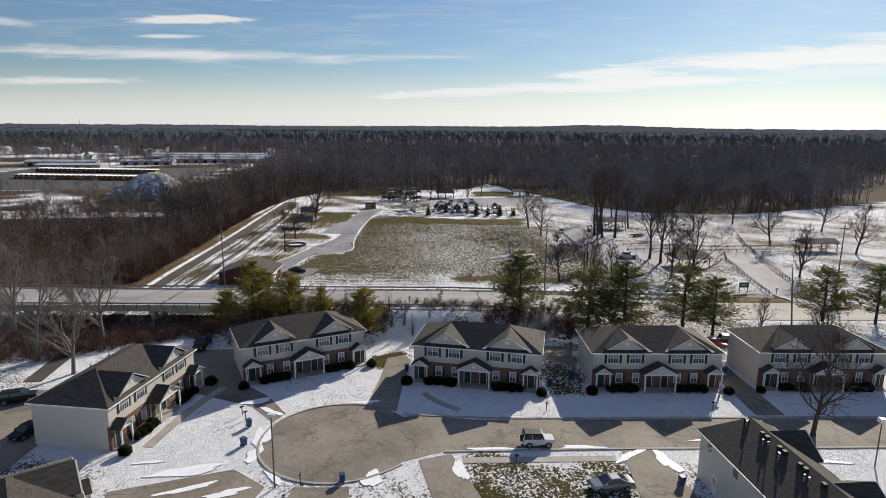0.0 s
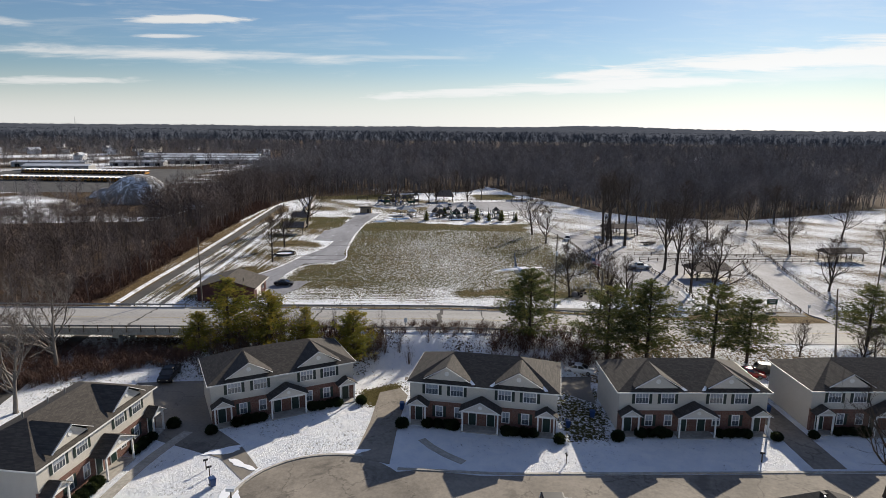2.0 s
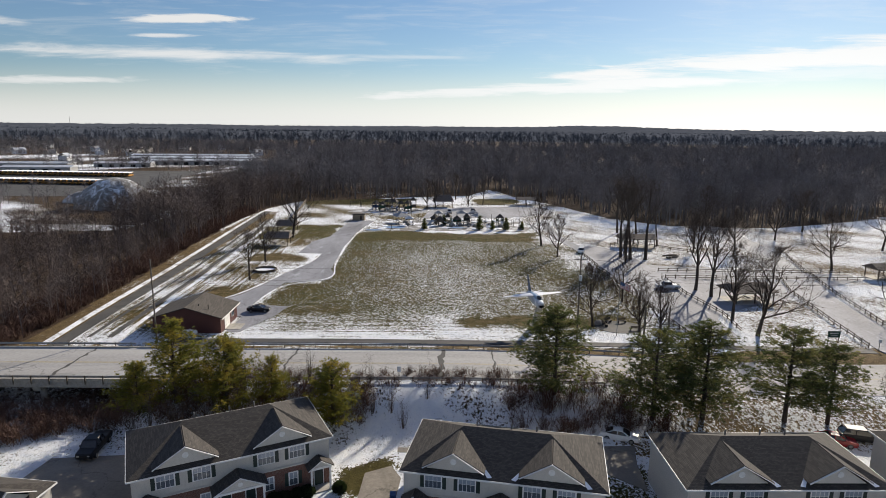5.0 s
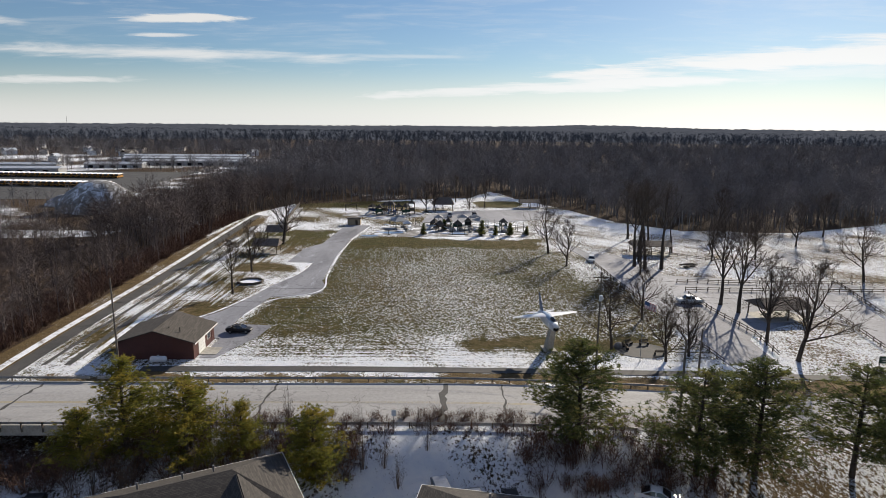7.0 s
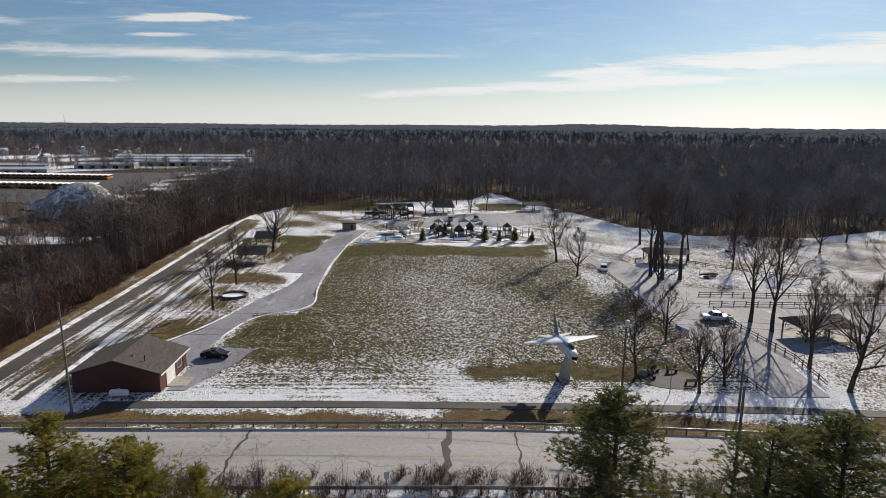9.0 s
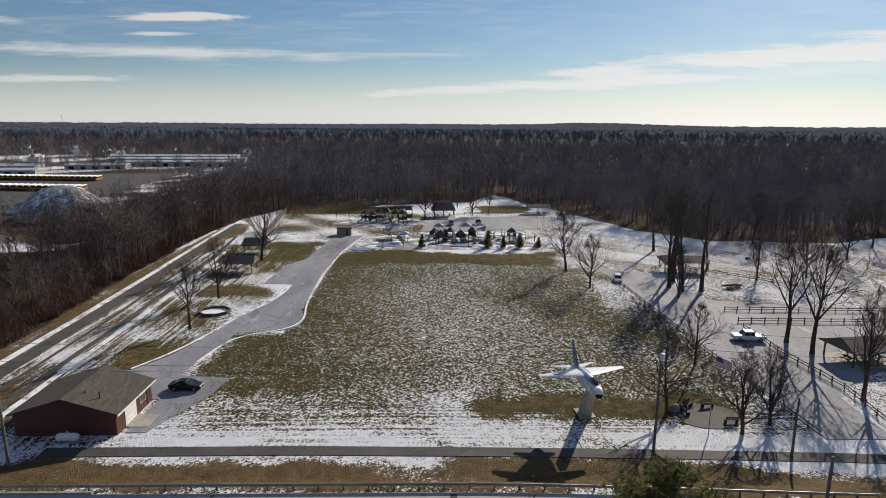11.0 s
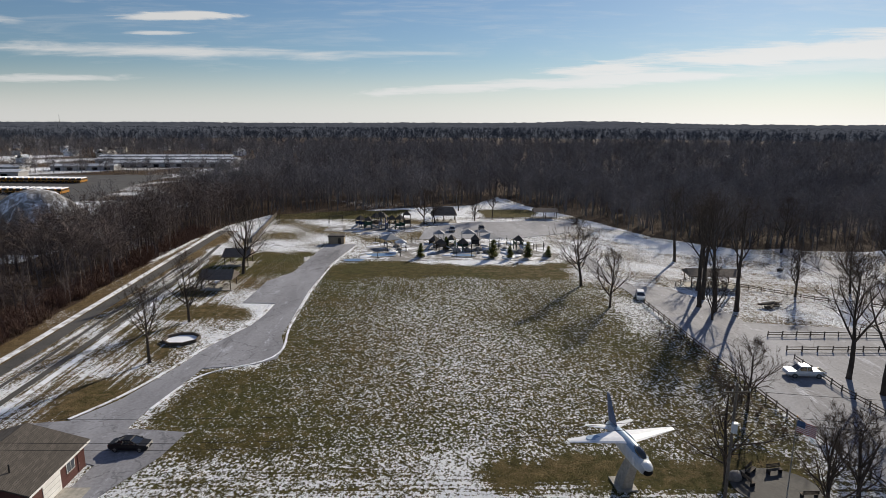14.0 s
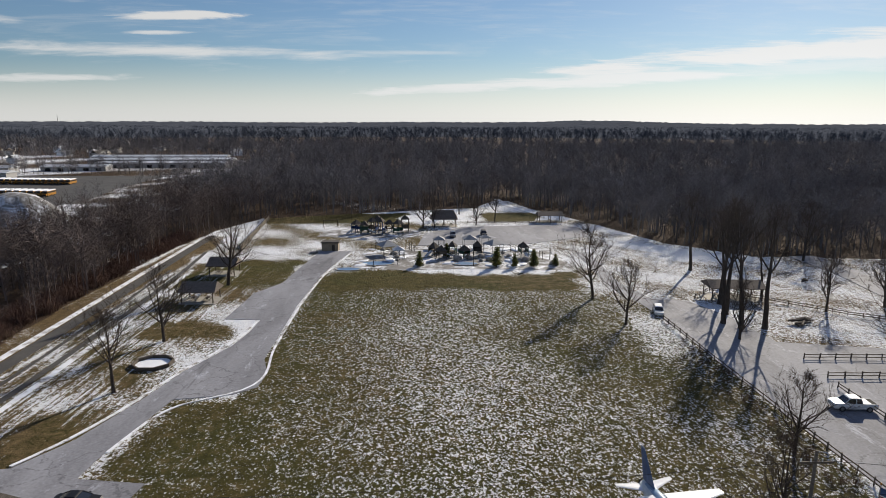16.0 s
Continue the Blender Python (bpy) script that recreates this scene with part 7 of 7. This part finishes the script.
for x, y, rot in ((-23.3, 70.3, 40), (-22.5, 65.6, 60), (-9.4, 57.9, 10), (17.9, 83.6, 0), (46.4, 88.0, 90), (21.8, 86.4, 80), (-3.9, 88.6, 0), (45.9, 90.2, 20), (27.7, 57.6, 10)):
    wheelie_bin(x, y, rot, "blue_plastic", "dark blue wheelie bin standing outside")


def mailbox(x, y, rot):
    b = thing("mailbox", pose(x, y, 0.03, 0, 0, rot), "small dark mailbox on a wooden post", "mailbox", "mailboxes")
    part("post", MB().box(-0.05, 0.05, -0.05, 0.05, -0.2, 1.05), "wood", b)
    part("box", MB().loft([[(x1, math.cos(a) * 0.11, 1.16 + math.sin(a) * (0.12 if math.sin(a) > 0 else 0.1)) for a in np.linspace(0, math.tau, 10, endpoint=False)] for x1 in (-0.25, 0.25)]), "black", b)


for q in ((-13.9, 57.6, 90), (10.1, 61.6, 0), (15.9, 75.0, 90), (-24.3, 72.2, 30), (-25.2, 73.6, 30), (39.0, 75.4, 0)):
    mailbox(*q)


# ---- the yard beyond the woods ----
def heap(x, y, r, tall, mat, label):
    h = thing("gravel_heap", pose(x, y, 0), label, "gravel heap", "gravel heaps")
    rings = []
    for f, z in ((1.0, -0.3), (0.86, 0.22), (0.62, 0.62), (0.36, 0.9), (0.12, 1.0)):
        rings.append([(math.cos(a) * r * f * (1 + 0.08 * math.sin(5 * a + z * 3)), math.sin(a) * r * f * (0.8 + 0.06 * math.sin(7 * a)), z * tall) for a in np.linspace(0, math.tau, 36, endpoint=False)])
    part("mound", MB().loft(rings), mat, h, "", True)


heap(-145, 313, 20, 13.0, "heap_snow", "large grey gravel heap streaked with snow")
heap(-168, 330, 12, 5.0, "heap_snow", "low gravel heap streaked with snow")
draped([(-330, 340), (-170, 350), (-165, 395), (-175, 445), (-180, 520), (-330, 520)], 0.1, "yard_paving", "path", "worn grey yard with bus parking")


def bus(m):
    b = thing("school_bus", m, "yellow school bus with snow-white roof parked in a row", "bus", "parked school buses")
    part("body", MB().box(-1.2, 1.2, -4.2, 5.0, 0.45, 2.7), "yellow_paint", b)
    part("bonnet", MB().loft([[(-1.1, -4.2, 0.5), (1.1, -4.2, 0.5), (1.1, -4.2, 1.6), (-1.1, -4.2, 1.6)], [(-0.95, -5.6, 0.5), (0.95, -5.6, 0.5), (0.95, -5.6, 1.35), (-0.95, -5.6, 1.35)]]), "yellow_paint", b)
    part("roof", MB().loft([[(-1.22, y, 2.7), (1.22, y, 2.7), (0.95, y, 3.02), (-0.95, y, 3.02)] for y in (-4.2, 5.0)]), "snow", b, "snow-covered roof")
    for s in (-1, 1):
        part("window_band", MB().box(s * 1.2 - 0.012, s * 1.2 + 0.012, -3.6, 4.7, 1.7, 2.35), "car_glass", b)
        for y in (-4.3, 3.4):
            part("wheel", MB().tube((s * 0.85, y, 0.48), (s * 1.16, y, 0.48), 0.48, 0.48, 12), "black", b)
    part("windscreen", MB().box(-1.1, 1.1, -4.22, -4.19, 1.62, 2.6), "car_glass", b)
    part("grille", MB().box(-0.8, 0.8, -5.63, -5.6, 0.55, 1.28), "black", b)
    return b


first_bus = bus(pose(-192, 409, 0.1, 0, 0, 8))
for k in range(1, 26):
    copy_thing(first_bus, pose(-192 - 3.7 * k, 409 + 0.35 * k, 0.1, 0, 0, 8))
for k in range(26):
    copy_thing(first_bus, pose(-214 - 3.7 * k, 467 + 0.3 * k, 0.1, 0, 0, 8))


def warehouse(x, y, w, d, tall, label):
    h = thing("warehouse", pose(x, y, 0, 0, 0, 4), label, "warehouse", "warehouses")
    part("wall", MB().box(-w / 2, w / 2, -d / 2, d / 2, -0.2, tall), "siding_grey", h)
    part("roof", MB().loft([[(x1, -d / 2 - 0.5, tall), (x1, d / 2 + 0.5, tall), (x1, d / 2 + 0.5, tall + 0.3), (x1, 0, tall + 1.6), (x1, -d / 2 - 0.5, tall + 0.3)] for x1 in (-w / 2 - 0.5, w / 2 + 0.5)]), "metal_roof", h, "snow-bright metal roof")
    for k in range(int(w / 9)):
        part("door", MB().box(-w / 2 + 3 + k * 9, -w / 2 + 7 + k * 9, -d / 2 - 0.05, -d / 2, 0, tall * 0.7), "black_void", h, "dark bay opening")


for spec in ((-215, 600, 100, 14, 3.6), (-232, 640, 120, 16, 3.8), (-330, 545, 60, 14, 3.6), (-250, 680, 120, 14, 4.0), (-265, 565, 46, 12, 3.2), (-300, 505, 50, 12, 3.4)):
    warehouse(*spec, "long low warehouse with snow-bright roof")


def cottage(m, tone, label):
    h = thing("cottage", m, label, "house", "distant houses")
    part("wall", MB().box(-6, 6, -4, 4, -0.2, 4.6), tone, h)
    part("roof", gable_roof(8.0, -6.4, 6.4, 4.6, 2.6, 0.2, 0.5), "metal_roof" if tone == "white_paint" else "roof_brown", h)
    h.children[-1].matrix_basis = pose(0, 0, 0, 0, 0, 90)
    for gx in (-5.9, 5.9):
        part("gable_wall", MB().add([(gx, -4, 4.6), (gx, 4, 4.6), (gx, 0, 7.1)], [(0, 1, 2)]).add([(gx * 0.98, -4, 4.6), (gx * 0.98, 4, 4.6), (gx * 0.98, 0, 7.1)], [(2, 1, 0)]), tone, h)
    for k in (-3.5, 0, 3.5):
        part("window", MB().box(k - 0.6, k + 0.6, -4.06, -3.99, 1.2, 2.8), "glass", h)
    return h


rg6 = random.Random(21)
wc = cottage(pose(-360, 640, 0, 0, 0, 10), "white_paint", "distant white house with snowy roof among trees")
gc = cottage(pose(-330, 720, 0, 0, 0, -20), "siding", "distant beige house among bare trees")
for k in range(34):
    x, y = rg6.uniform(-620, -150), rg6.uniform(720, 1000)
    copy_thing((wc, gc)[k % 2], pose(x, y, 0, 0, 0, rg6.uniform(-40, 40)))
for k in range(16):
    x, y = rg6.uniform(150, 620), rg6.uniform(340, 760)
    copy_thing((gc, wc)[k % 3 == 0], pose(x, y, 0, 0, 0, rg6.uniform(-60, 60)))
mast = thing("radio_mast", pose(-2120, 3700, 0), "thin radio mast on the far horizon", "mast")
part("lattice", MB().tube((0, 0, 0), (0, 0, 62), 1.6, 0.8, 4), "steel", mast)
